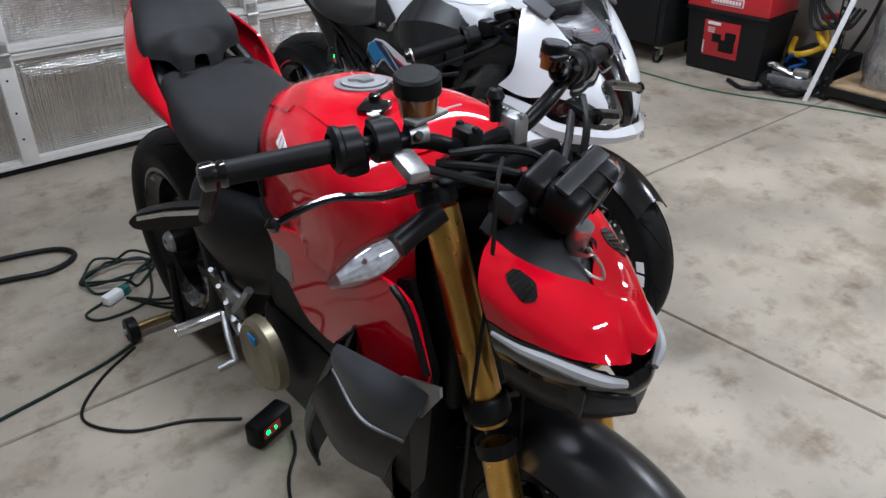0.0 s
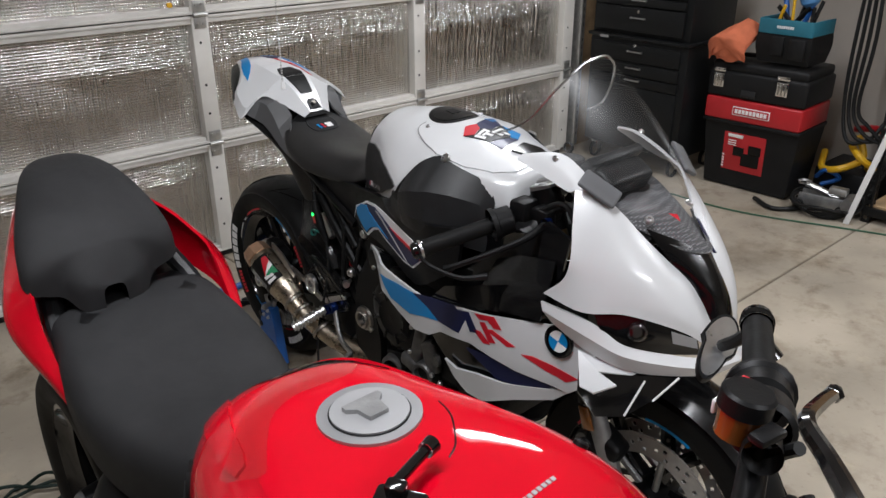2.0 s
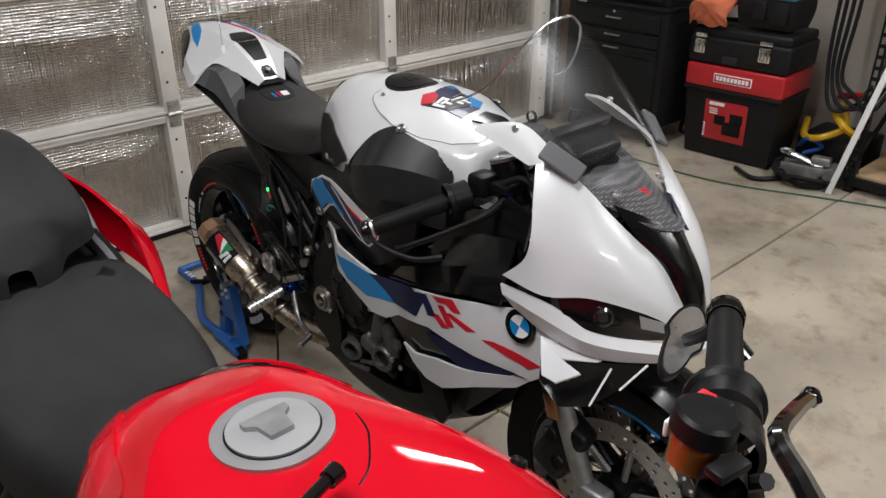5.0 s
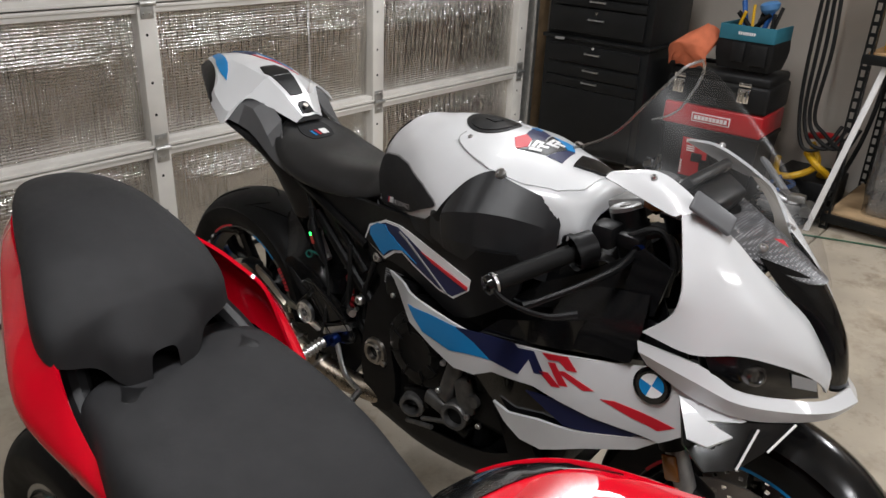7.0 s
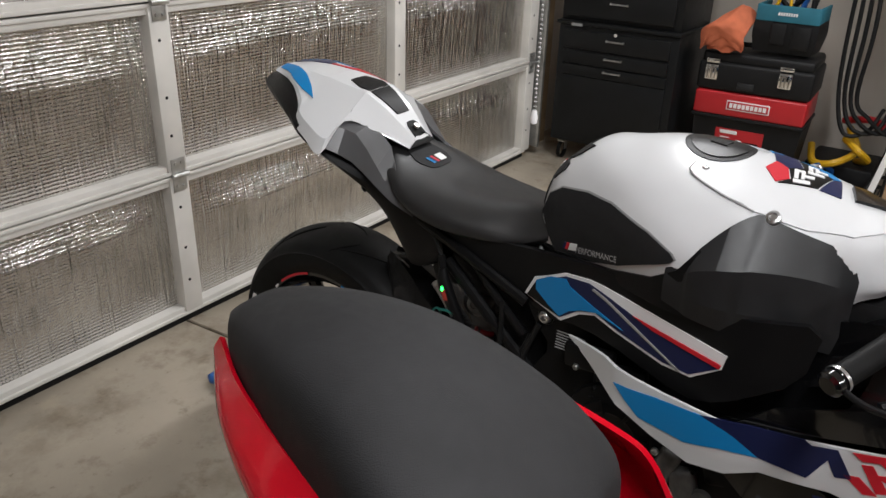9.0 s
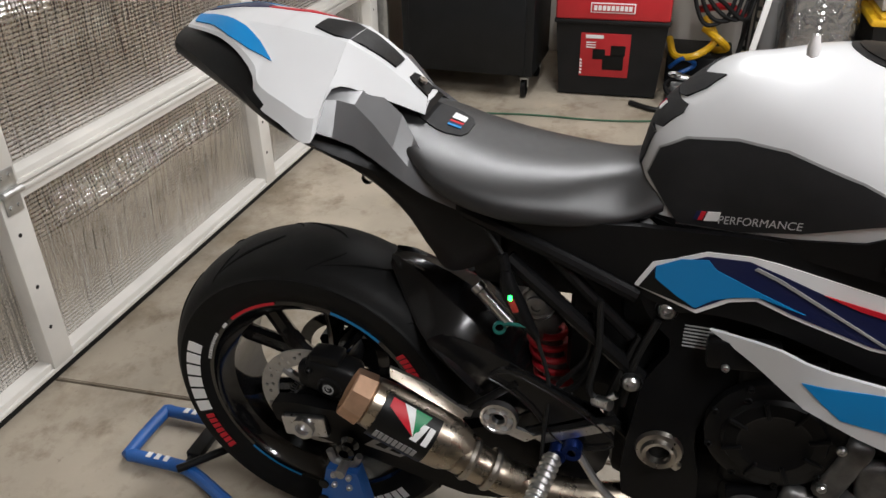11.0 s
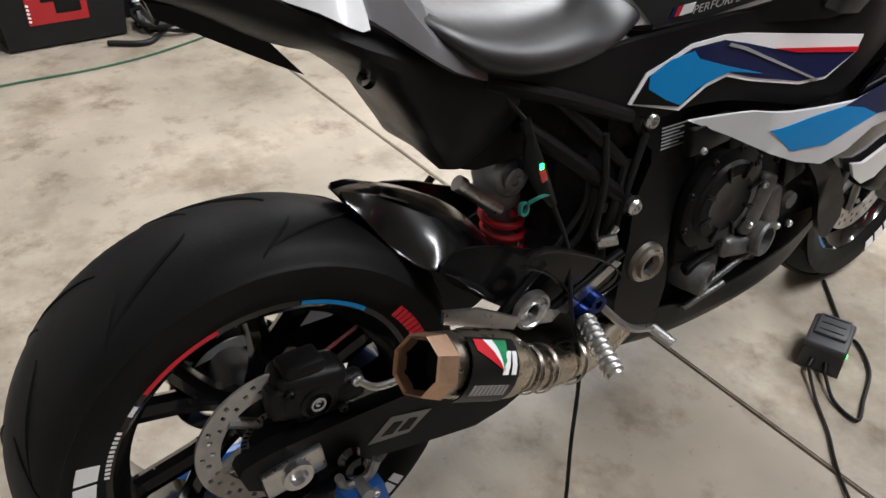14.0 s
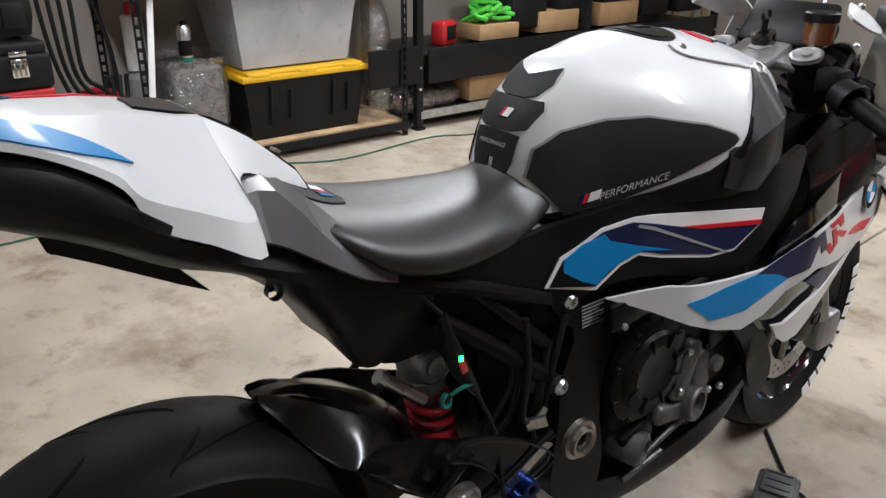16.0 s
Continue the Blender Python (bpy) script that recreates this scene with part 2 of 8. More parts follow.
CABLE = mat("black_cable", (0.009, 0.009, 0.009), 0.5)
CABLE_GREEN = mat("green_cord", (0.03, 0.1, 0.055), 0.5)
CABLE_DKGREEN = mat("dark_green_cord", (0.01, 0.0225, 0.0175), 0.5)
LED_GREEN = glow("green_led", (0.05, 1.0, 0.1), 5.0)
LED_RED = glow("red_window", (0.30, 0.03, 0.02), 0.15)
LAMP_WHITE = glow("lamp_diffuser", (1.0, 0.95, 0.88), 5.0)
GREEN_STRAP = mat("lime_strap", (0.1, 0.55, 0.05), 0.6)
GREY_BRICK = mat("charger_grey_plastic", (0.045, 0.046, 0.05), 0.5, vary=0.1, bump=0.15)

RED.node_tree.nodes["Principled BSDF"].inputs["Coat IOR"].default_value = 1.55
for glossy_black, level in ((SEAT_VINYL, 0.62), (BLACK_GLOSS, 0.45), (GREY_PLASTIC, 0.38), (FRAME_BLACK, 0.19), (ENGINE, 0.17), (BLACK_MATT, 0.20), (CARBON, 0.33), (RUBBER, 0.15), (D_NAVY, 0.25), (D_BLUE, 0.3), (D_RED, 0.3)):
    glossy_black.node_tree.nodes["Principled BSDF"].inputs["Specular IOR Level"].default_value = level
SATIN_GREY = mat("satin_dark_grey_plastic", (0.085, 0.086, 0.090), 0.36, vary=0.1, scale=18, bump=0.06, bump_scale=500, spec=0.9)
SATIN_BLACK = mat("satin_black_paint", (0.012, 0.012, 0.013), 0.33, vary=0.12, scale=10, bump=0.05, spec=0.5)
SATIN_BLACK.node_tree.nodes["Principled BSDF"].inputs["Specular IOR Level"].default_value = 0.5
PLATE_GREY = mat("grey_plate_paint", (0.11, 0.112, 0.118), 0.45, vary=0.1)


# ---- mesh helpers ----
def crn(a, k):
    """Catmull-Rom through the rows of an array, k steps a span."""
    a = np.asarray(a, float)
    n = len(a)
    if n < 3 or k <= 1:
        if n == 2 and k > 1:
            return np.array([a[0] + (a[1] - a[0]) * i / k for i in range(k + 1)])
        return a
    p = np.concatenate([[2 * a[0] - a[1]], a, [2 * a[-1] - a[-2]]])
    out = []
    for i in range(1, n):
        for j in range(k):
            t = j / k
            out.append(0.5 * (2 * p[i] + (p[i + 1] - p[i - 1]) * t + (2 * p[i - 1] - 5 * p[i] + 4 * p[i + 1] - p[i + 2]) * t * t
                              + (3 * p[i] - p[i - 1] - 3 * p[i + 1] + p[i + 2]) * t ** 3))
    out.append(a[-1])
    return np.array(out)


def grid(rows, close=False, cap=False):
    """A bmesh of quads over rows of points."""
    bm = bmesh.new()
    vs = [[bm.verts.new(Vector(p)) for p in r] for r in rows]
    n = len(vs[0])
    for i in range(len(vs) - 1):
        for j in range(n if close else n - 1):
            q = (vs[i][j], vs[i][(j + 1) % n], vs[i + 1][(j + 1) % n], vs[i + 1][j])
            bm.faces.new(q)
    if cap:
        for r in (vs[0], vs[-1]):
            bm.faces.new(r)
    bmesh.ops.remove_doubles(bm, verts=bm.verts, dist=1e-5)
    bmesh.ops.recalc_face_normals(bm, faces=bm.faces)
    return bm


def surf(rows, ku=4, kv=4, mirror=False, thick=0.0, close=False, cap=False):
    """A smooth patch through a net of points; mirror adds the other half about x = 0."""
    if mirror:
        rows = [[(-p[0], p[1], p[2]) for p in r[:0:-1]] + list(r) for r in rows]
    a = crn(np.array(rows, float), ku)
    a = np.swapaxes(crn(np.swapaxes(a, 0, 1), kv), 0, 1)
    bm = grid(a, close, cap)
    if thick:
        bmesh.ops.solidify(bm, geom=bm.faces[:], thickness=thick)
    return bm


def tube(pts, r, seg=10, k=6, cap=True):
    pts = [tuple(p) for p in pts]
    rs = list(r) if isinstance(r, (list, tuple)) else [r] * len(pts)
    a = crn(np.array([(*p, q) for p, q in zip(pts, rs)], float), k)
    rows, up = [], None
    for i, row in enumerate(a):
        d = Vector(a[min(i + 1, len(a) - 1)][:3]) - Vector(a[max(i - 1, 0)][:3])
        d.normalize()
        if up is None:
            up = d.orthogonal().normalized()
        up = (up - d * up.dot(d)).normalized()
        side = d.cross(up)
        c = Vector(row[:3])
        rows.append([c + (up * math.cos(2 * math.pi * j / seg) + side * math.sin(2 * math.pi * j / seg)) * row[3] for j in range(seg)])
    return grid(rows, close=True, cap=cap)


def rod(a, b, r, r2=None, seg=12):
    return tube([a, b], [r, r if r2 is None else r2], seg, 1)


def lathe(profile, centre=(0, 0, 0), axis=(1, 0, 0), seg=48, arc=None, shut=False):
    """Turns (height along axis, radius) pairs round an axis."""
    ax = Vector(axis).normalized()
    u = ax.orthogonal().normalized() if abs(ax.x) < 0.99 else Vector((0, 1, 0))
    v = ax.cross(u)
    c = Vector(centre)
    a0, a1 = arc or (0, 2 * math.pi)
    n = seg if arc is None else seg + 1
    prof = list(profile) + ([profile[0]] if shut else [])
    rows = []
    for h, r in prof:
        rows.append([c + ax * h + (u * math.cos(a0 + (a1 - a0) * j / seg) + v * math.sin(a0 + (a1 - a0) * j / seg)) * r for j in range(n)])
    return grid(rows, close=arc is None)


def box(centre, size, bevel=0.004, seg=2, m=None):
    bm = bmesh.new()
    bmesh.ops.create_cube(bm, size=1)
    bmesh.ops.scale(bm, vec=size, verts=bm.verts)
    if bevel:
        bmesh.ops.bevel(bm, geom=bm.edges[:], offset=bevel, segments=seg, affect="EDGES", profile=0.5)
    if m is not None:
        bmesh.ops.transform(bm, matrix=m, verts=bm.verts)
    bmesh.ops.translate(bm, vec=centre, verts=bm.verts)
    return bm


def merge(*bms):
    out = bmesh.new()
    for b in bms:
        me = bpy.data.meshes.new("join")
        b.to_mesh(me)
        out.from_mesh(me)
        bpy.data.meshes.remove(me)
        b.free()
    return out


def flip(bm):
    """A mirrored copy about x = 0."""
    b = bm.copy()
    bmesh.ops.scale(b, vec=(-1, 1, 1), verts=b.verts)
    bmesh.ops.reverse_faces(b, faces=b.faces[:])
    return b


def both(bm):
    return merge(bm, flip(bm))


def moved(bm, m):
    bmesh.ops.transform(bm, matrix=m, verts=bm.verts)
    return bm


def soften(outline, n=1):
    """Cuts the corners of an outline."""
    o = [Vector((*p, 0)).to_2d() for p in outline]
    for _ in range(n):
        q = []
        for i, a in enumerate(o):
            b = o[(i + 1) % len(o)]
            q += [a * 0.8 + b * 0.2, a * 0.2 + b * 0.8]
        o = q
    return [tuple(p) for p in o]


def sheet(outline, place, cell=0.03, off=0.0, thick=0.002, round_n=0):
    """A panel: an outline in two coordinates, laid on a surface that place(a, b) gives as a point and a normal."""
    if round_n:
        outline = soften(outline, round_n)
    bm = bmesh.new()
    bm.faces.new([bm.verts.new((a, b, 0)) for a, b in outline])
    for ax in (0, 1):
        lo, hi = min(p[ax] for p in outline), max(p[ax] for p in outline)
        c = lo + cell
        while c < hi - cell * 0.3:
            no = (1, 0, 0) if ax == 0 else (0, 1, 0)
            bmesh.ops.bisect_plane(bm, geom=bm.verts[:] + bm.edges[:] + bm.faces[:], plane_co=tuple(c * x for x in no), plane_no=no)
            c += cell
    bmesh.ops.triangulate(bm, faces=[f for f in bm.faces if len(f.verts) > 4])
    bm.normal_update()
    norms = {}
    for v in bm.verts:
        p, n = place(v.co.x, v.co.y)
        v.co = p + n * off
        norms[v] = n
    top = list(bm.verts)
    if thick:
        twin = {v: bm.verts.new(v.co - norms[v] * thick) for v in top}
        faces = bm.faces[:]
        edges = [e for e in bm.edges if len(e.link_faces) == 1]
        for f in faces:
            bm.faces.new([twin[v] for v in reversed(f.verts)])
        for e in edges:
            a, b = e.verts
            bm.faces.new((a, b, twin[b], twin[a]))
    bmesh.ops.recalc_face_normals(bm, faces=bm.faces)
    return bm


def side_of(f, e=0.004):
    """place() for a flank given by x = f(y, z)."""
    def place(a, b):
        p = Vector((f(a, b), a, b))
        da, db = Vector((f(a + e, b) - f(a - e, b), 2 * e, 0)), Vector((f(a, b + e) - f(a, b - e), 0, 2 * e))
        n = da.cross(db).normalized()
        return p, n if n.x > 0 else -n
    return place


def onto(tree, way="right"):
    """place() by a ray on a BVH tree, from the right, the left, above, behind or in front."""
    d = {"right": Vector((-1, 0, 0)), "left": Vector((1, 0, 0)), "top": Vector((0, 0, -1)), "back": Vector((0, 1, 0)), "front": Vector((0, -1, 0))}[way]

    def place(a, b):
        o = Vector((0, a, b)) if way in ("right", "left") else Vector((a, b, 0)) if way == "top" else Vector((a, 0, b))
        hit, n, _, _ = tree.ray_cast(o - d * 3, d)
        if hit is None:
            hit, n, _, _ = tree.find_nearest(o - d * 0.3)
        return hit, (n if n.dot(d) < 0 else -n)
    return place


def lettering(name, body, place, start, run, height, off, material, parent, back=False, slant=.3):
    """A word laid on a surface: its foot runs from start by run, in the two coordinates of place()."""
    cu = bpy.data.curves.new(name, "FONT")
    cu.body = body
    cu.size = 1.0
    ob = bpy.data.objects.new(name, cu)
    scene.collection.objects.link(ob)
    bpy.context.view_layer.update()
    me = bpy.data.meshes.new_from_object(ob.evaluated_get(bpy.context.evaluated_depsgraph_get()))
    bpy.data.objects.remove(ob)
    bm = bmesh.new()
    bm.from_mesh(me)
    bpy.data.meshes.remove(me)
    xs, ys = [v.co.x for v in bm.verts], [v.co.y for v in bm.verts]
    x0, w, h = min(xs), max(xs) - min(xs), max(ys)
    run = Vector((*run, 0)).to_2d()
    up = Vector((-run.y, run.x)).normalized()
    for v in bm.verts:
        f = (v.co.x - x0) / w
        f = 1 - f if back else f
        b = v.co.y / h * height
        q = Vector((*start, 0)).to_2d() + run * f + up * b + run.normalized() * b * slant * (-1 if back else 1)
        p, n = place(q.x, q.y)
        v.co = p + n * off
    bm.normal_update()
    return part(name, bm, material, parent)


def bvh(bm):
    return BVHTree.FromBMesh(bm)


def finish(bm, angle=32):
    for f in bm.faces:
        f.smooth = True
    lim = radians(angle)
    for e in bm.edges:
        if len(e.link_faces) == 2 and e.calc_face_angle(0) > lim:
            e.smooth = False


def part(name, bm, material, parent=None, label="", angle=32):
    """Links a bmesh as ONE mesh object under a thing or a part."""
    finish(bm, angle)
    me = bpy.data.meshes.new(name)
    bm.to_mesh(me)
    bm.free()
    me.materials.append(material)
    ob = new(name, me)
    if parent is not None:
        ob.parent = parent
    if label:
        ob["label"] = label
    return ob


def empty(name, m, label, category, group="", kind=""):
    ob = new(name)
    ob.empty_display_size = 0.1
    ob.matrix_world = m
    return tagged(ob, label, category, group, kind)


def thing(name, bm, material, label, category, group="", kind="", angle=32):
    return tagged(part(name, bm, material, None, "", angle), label, category, group, kind)


def glyph_bars(n, w, h, gap=0.25, slant=0.0, seed=1):
    """A row of n letter-sized bars, in the plane of its own x and y, as outlines."""
    rnd = random.Random(seed)
    step = w / n
    out = []
    for i in range(n):
        x0 = i * step
        x1 = x0 + step * (1 - gap)
        out.append([(x0, 0), (x1, 0), (x1 + slant * h, h), (x0 + slant * h, h)])
        rnd.random()
    return out


# ---- setting ----
floor = thing("floor", box((0.5, 0.0, -0.09), (9.4, 8.4, 0.12), 0), JOINT, "grey-beige concrete garage floor with saw-cut joints and stains", "floor", kind="structure")
XJ = lambda y: 1.65 + (3.75 - y) * 0.0685
G = 0.004
for xs in ((-4.2, None), (None, 5.2)):
    for y0, y1 in ((-4.2, 1.96 - G), (1.96 + G, 4.2)):
        o = [(xs[0] if xs[0] is not None else XJ(y0) + G, y0), (xs[1] if xs[1] is not None else XJ(y0) - G, y0),
             (xs[1] if xs[1] is not None else XJ(y1) - G, y1), (xs[0] if xs[0] is not None else XJ(y1) + G, y1)]
        bm = bmesh.new()
        f = bm.faces.new([bm.verts.new((a, b, 0)) for a, b in o])
        r = bmesh.ops.extrude_face_region(bm, geom=[f])
        bmesh.ops.translate(bm, vec=(0, 0, -0.025), verts=[v for v in r["geom"] if isinstance(v, bmesh.types.BMVert)])
        bmesh.ops.recalc_face_normals(bm, faces=bm.faces)
        bmesh.ops.bevel(bm, geom=[e for e in bm.edges if all(v.co.z > -0.001 for v in e.verts)], offset=0.003, segments=2, affect="EDGES")
        part("floor_slab", bm, CONCRETE, floor)

YD = 3.75      # inner face of the door's stiles
XE = 4.95      # east wall
thing("wall_north", merge(box((-3.2, 3.98, 1.3), (2.3, 0.16, 2.66), 0), box((4.6, 3.98, 1.3), (1.0, 0.16, 2.66), 0), box((1.1, 3.98, 2.42), (6.2, 0.16, 0.42), 0)),
      WALL, "greige painted garage wall round the door opening", "wall", kind="structure")
thing("wall_east", box((XE + 0.08, -0.2, 1.3), (0.16, 8.5, 2.66), 0), WALL, "greige painted side wall with scuffs behind the shelving", "wall", kind="structure")
thing("wall_west", box((-4.2, -0.2, 1.3), (0.16, 8.5, 2.66), 0), WALL, "plain greige painted garage wall", "wall", kind="structure")
thing("wall_south", box((0.4, -4.3, 1.3), (9.2, 0.16, 2.66), 0), WALL, "plain greige painted garage wall", "wall", kind="structure")
thing("ceiling", box((0.4, -0.2, 2.66), (9.4, 8.5, 0.14), 0), CEIL, "plain off-white garage ceiling", "ceiling", kind="structure")
thing("door_jamb", merge(box((4.22, 3.86, 1.1), (0.24, 0.10, 2.2), 0.003), box((-2.0, 3.86, 1.1), (0.14, 0.10, 2.2), 0.003)), TIMBER, "raw timber jamb beside the garage door", "door jamb", kind="structure")
for lx, ly in LAMPS:
    lamp = empty("ceiling_lamp", pose(lx, ly, 2.59), "white LED strip lamp on the ceiling", "lamp", "ceiling lamps")
    part("housing", box((0, 0, -0.03), (1.22, 0.2, 0.06), 0.008), WHITE_STEEL, lamp)
    part("diffuser", box((0, 0, -0.068), (1.16, 0.15, 0.016), 0.004), LAMP_WHITE, lamp, "glowing diffuser")


# ---- garage door ----
STILES = [-1.79, -0.635, 0.52, 1.675, 2.825, 3.975]
LEVELS = [0.03, 0.535, 1.068, 1.601, 2.134]
door = empty("garage_door", pose(0, YD, 0), "white steel sectional garage door with silver bubble-foil insulation between its stiles", "garage door", kind="structure")
SW = 0.072


def foil_panel(x0, x1, z0, z1, seed):
    """A slack sheet: it sags into a soft fold whose upper side faces up, and crumples along its top."""
    nx, nz = 110, 44
    rnd = random.Random(seed)
    fold, depth, tilt = rnd.uniform(.60, .78), rnd.uniform(.012, .030), rnd.uniform(-.10, .10)
    rows = []
    for i in range(nz + 1):
        f = i / nz
        z = z0 + (z1 - z0) * f
        row = []
        for j in range(nx + 1):
            x = x0 + (x1 - x0) * j / nx
            e = min(1, 8 * min(j, nx - j) / nx) * min(1, 7 * min(i, nz - i) / nz)
            fo = fold + tilt * (j / nx - .5) + .04 * noise.noise((x * 3, seed, 1.0))
            sag = max(0, 1 - (f - fo) / .20) if f > fo else max(0, f / fo) ** 1.5
            d = -depth * sag * (.75 + .5 * noise.noise((x * 2.2, z * 3, seed)))
            d += 0.005 * noise.noise((x * 3 + seed, z * 3, seed)) + 0.0016 * math.sin(x * 190 + 3 * noise.noise((x * 5, z * 2, seed))) * (.4 + .6 * abs(noise.noise((x * 7, z * 1.2, seed * 2.3))))
            patch = max(0, noise.noise((x * 2.6, z * 1.5, seed * 1.7)) + .25)
            wr = max(0, 1 - abs(f - fo - .12) / .10) * patch + max(0, (f - .88) / .12) * .5
            d += wr * (0.007 * noise.noise((x * 40, z * 38, seed)) + 0.009 * noise.noise((x * 15, z * 24, seed + 3)))
            row.append((x, 0.034 + d * (0.15 + 0.85 * e), z))
        rows.append(row)
    return grid(rows)


for li in range(4):
    z0, z1 = LEVELS[li], LEVELS[li + 1]
    section = part("door_section", box((1.1, 0.085, (z0 + z1) / 2), (5.76, 0.012, z1 - z0 - 0.004), 0.001), WHITE_STEEL, door)
    part("top_rail", merge(box((1.1, 0.02, z1 - 0.020), (5.74, 0.05, 0.030), 0.003), box((1.1, 0.004, z1 - 0.010), (5.74, 0.03, 0.012), 0.002)), WHITE_STEEL, section)
    part("bottom_rail", merge(box((1.1, 0.02, z0 + 0.018), (5.74, 0.05, 0.026), 0.003), box((1.1, 0.002, z0 + 0.008), (5.74, 0.028, 0.012), 0.002)), WHITE_STEEL, section)
    for k, sx in enumerate(STILES):
        w = SW if 0 < k < len(STILES) - 1 else 0.09
        holes = []
        st = box((sx, 0.014, (z0 + z1) / 2), (w, 0.052, z1 - z0 - 0.02), 0.004)
        part("stile", st, WHITE_STEEL, section)
        for zz in (z0 + 0.13, z0 + 0.25, z1 - 0.11):
            part("stile_hole", rod((sx - 0.008, -0.0125, zz), (sx - 0.008, -0.010, zz), 0.0055, seg=10), D_BLACK, section)
        if li < 3:
            hinge = part("hinge", merge(box((sx, -0.0145, z1 - 0.028), (0.05, 0.004, 0.05), 0.001), box((sx, -0.0145, z1 + 0.03), (0.05, 0.004, 0.05), 0.001),
                                        rod((sx - 0.03, -0.022, z1 + 0.001), (sx + 0.03, -0.022, z1 + 0.001), 0.009)), GALV, section, "galvanised hinge")
            part("bolt", merge(*[rod((sx + dx, -0.0165, z1 + dz), (sx + dx, -0.021, z1 + dz), 0.0055, seg=6) for dx in (-0.012, 0.012) for dz in (-0.036, 0.04)]), GALV, hinge)
    for k in range(len(STILES) - 1):
        part("foil_sheet", foil_panel(STILES[k] + 0.034, STILES[k + 1] - 0.034, z0 + 0.03, z1 - 0.03, li * 7 + k), FOIL, section, "wrinkled silver bubble foil", angle=180)
part("weather_seal", box((1.1, 0.03, 0.014), (5.76, 0.05, 0.03), 0.006), RUBBER_SEAL, door, "black rubber seal along the floor")
track = empty("door_track", pose(4.05, 3.72, 0), "galvanised perforated door track upright with slotted holes", "door track", kind="structure")
part("channel", merge(box((0, 0.03, 1.1), (0.004, 0.06, 2.1), 0), box((0.025, 0.0, 1.1), (0.05, 0.004, 2.1), 0), box((0.0, -0.012, 1.1), (0.02, 0.022, 2.1), 0.003)), GALV, track)
part("slots", merge(*[box((0.03, -0.004, 0.12 + 0.045 * i), (0.008, 0.005, 0.022), 0.001) for i in range(44)]), D_BLACK, track)
chain = empty("pull_chain", pose(1.155, 2.199, 0), "thin steel ball chain hanging from the ceiling", "chain")
part("beads", merge(*[lathe([(-0.0022, 0.0008), (0, 0.0024), (0.0022, 0.0008)], (0, 0, 1.125 + 0.006 * i), (0, 0, 1), 6) for i in range(243)]), GALV, chain)
part("end_knob", lathe([(-.010, .001), (-.008, .005), (0, .0055), (.010, .003)], (0, 0, 1.116), (0, 0, 1), 12), D_WHITE, chain, "pale end knob")
part("ceiling_hook", rod((0, 0, 2.575), (0, 0, 2.60), .012), GALV, chain)
tag_y = thing("yellow_tag", box((1.552, 3.722, 1.116), (.022, .006, .020), .005, 2), YELLOW, "small yellow tag stuck on the foil of the door", "tag")


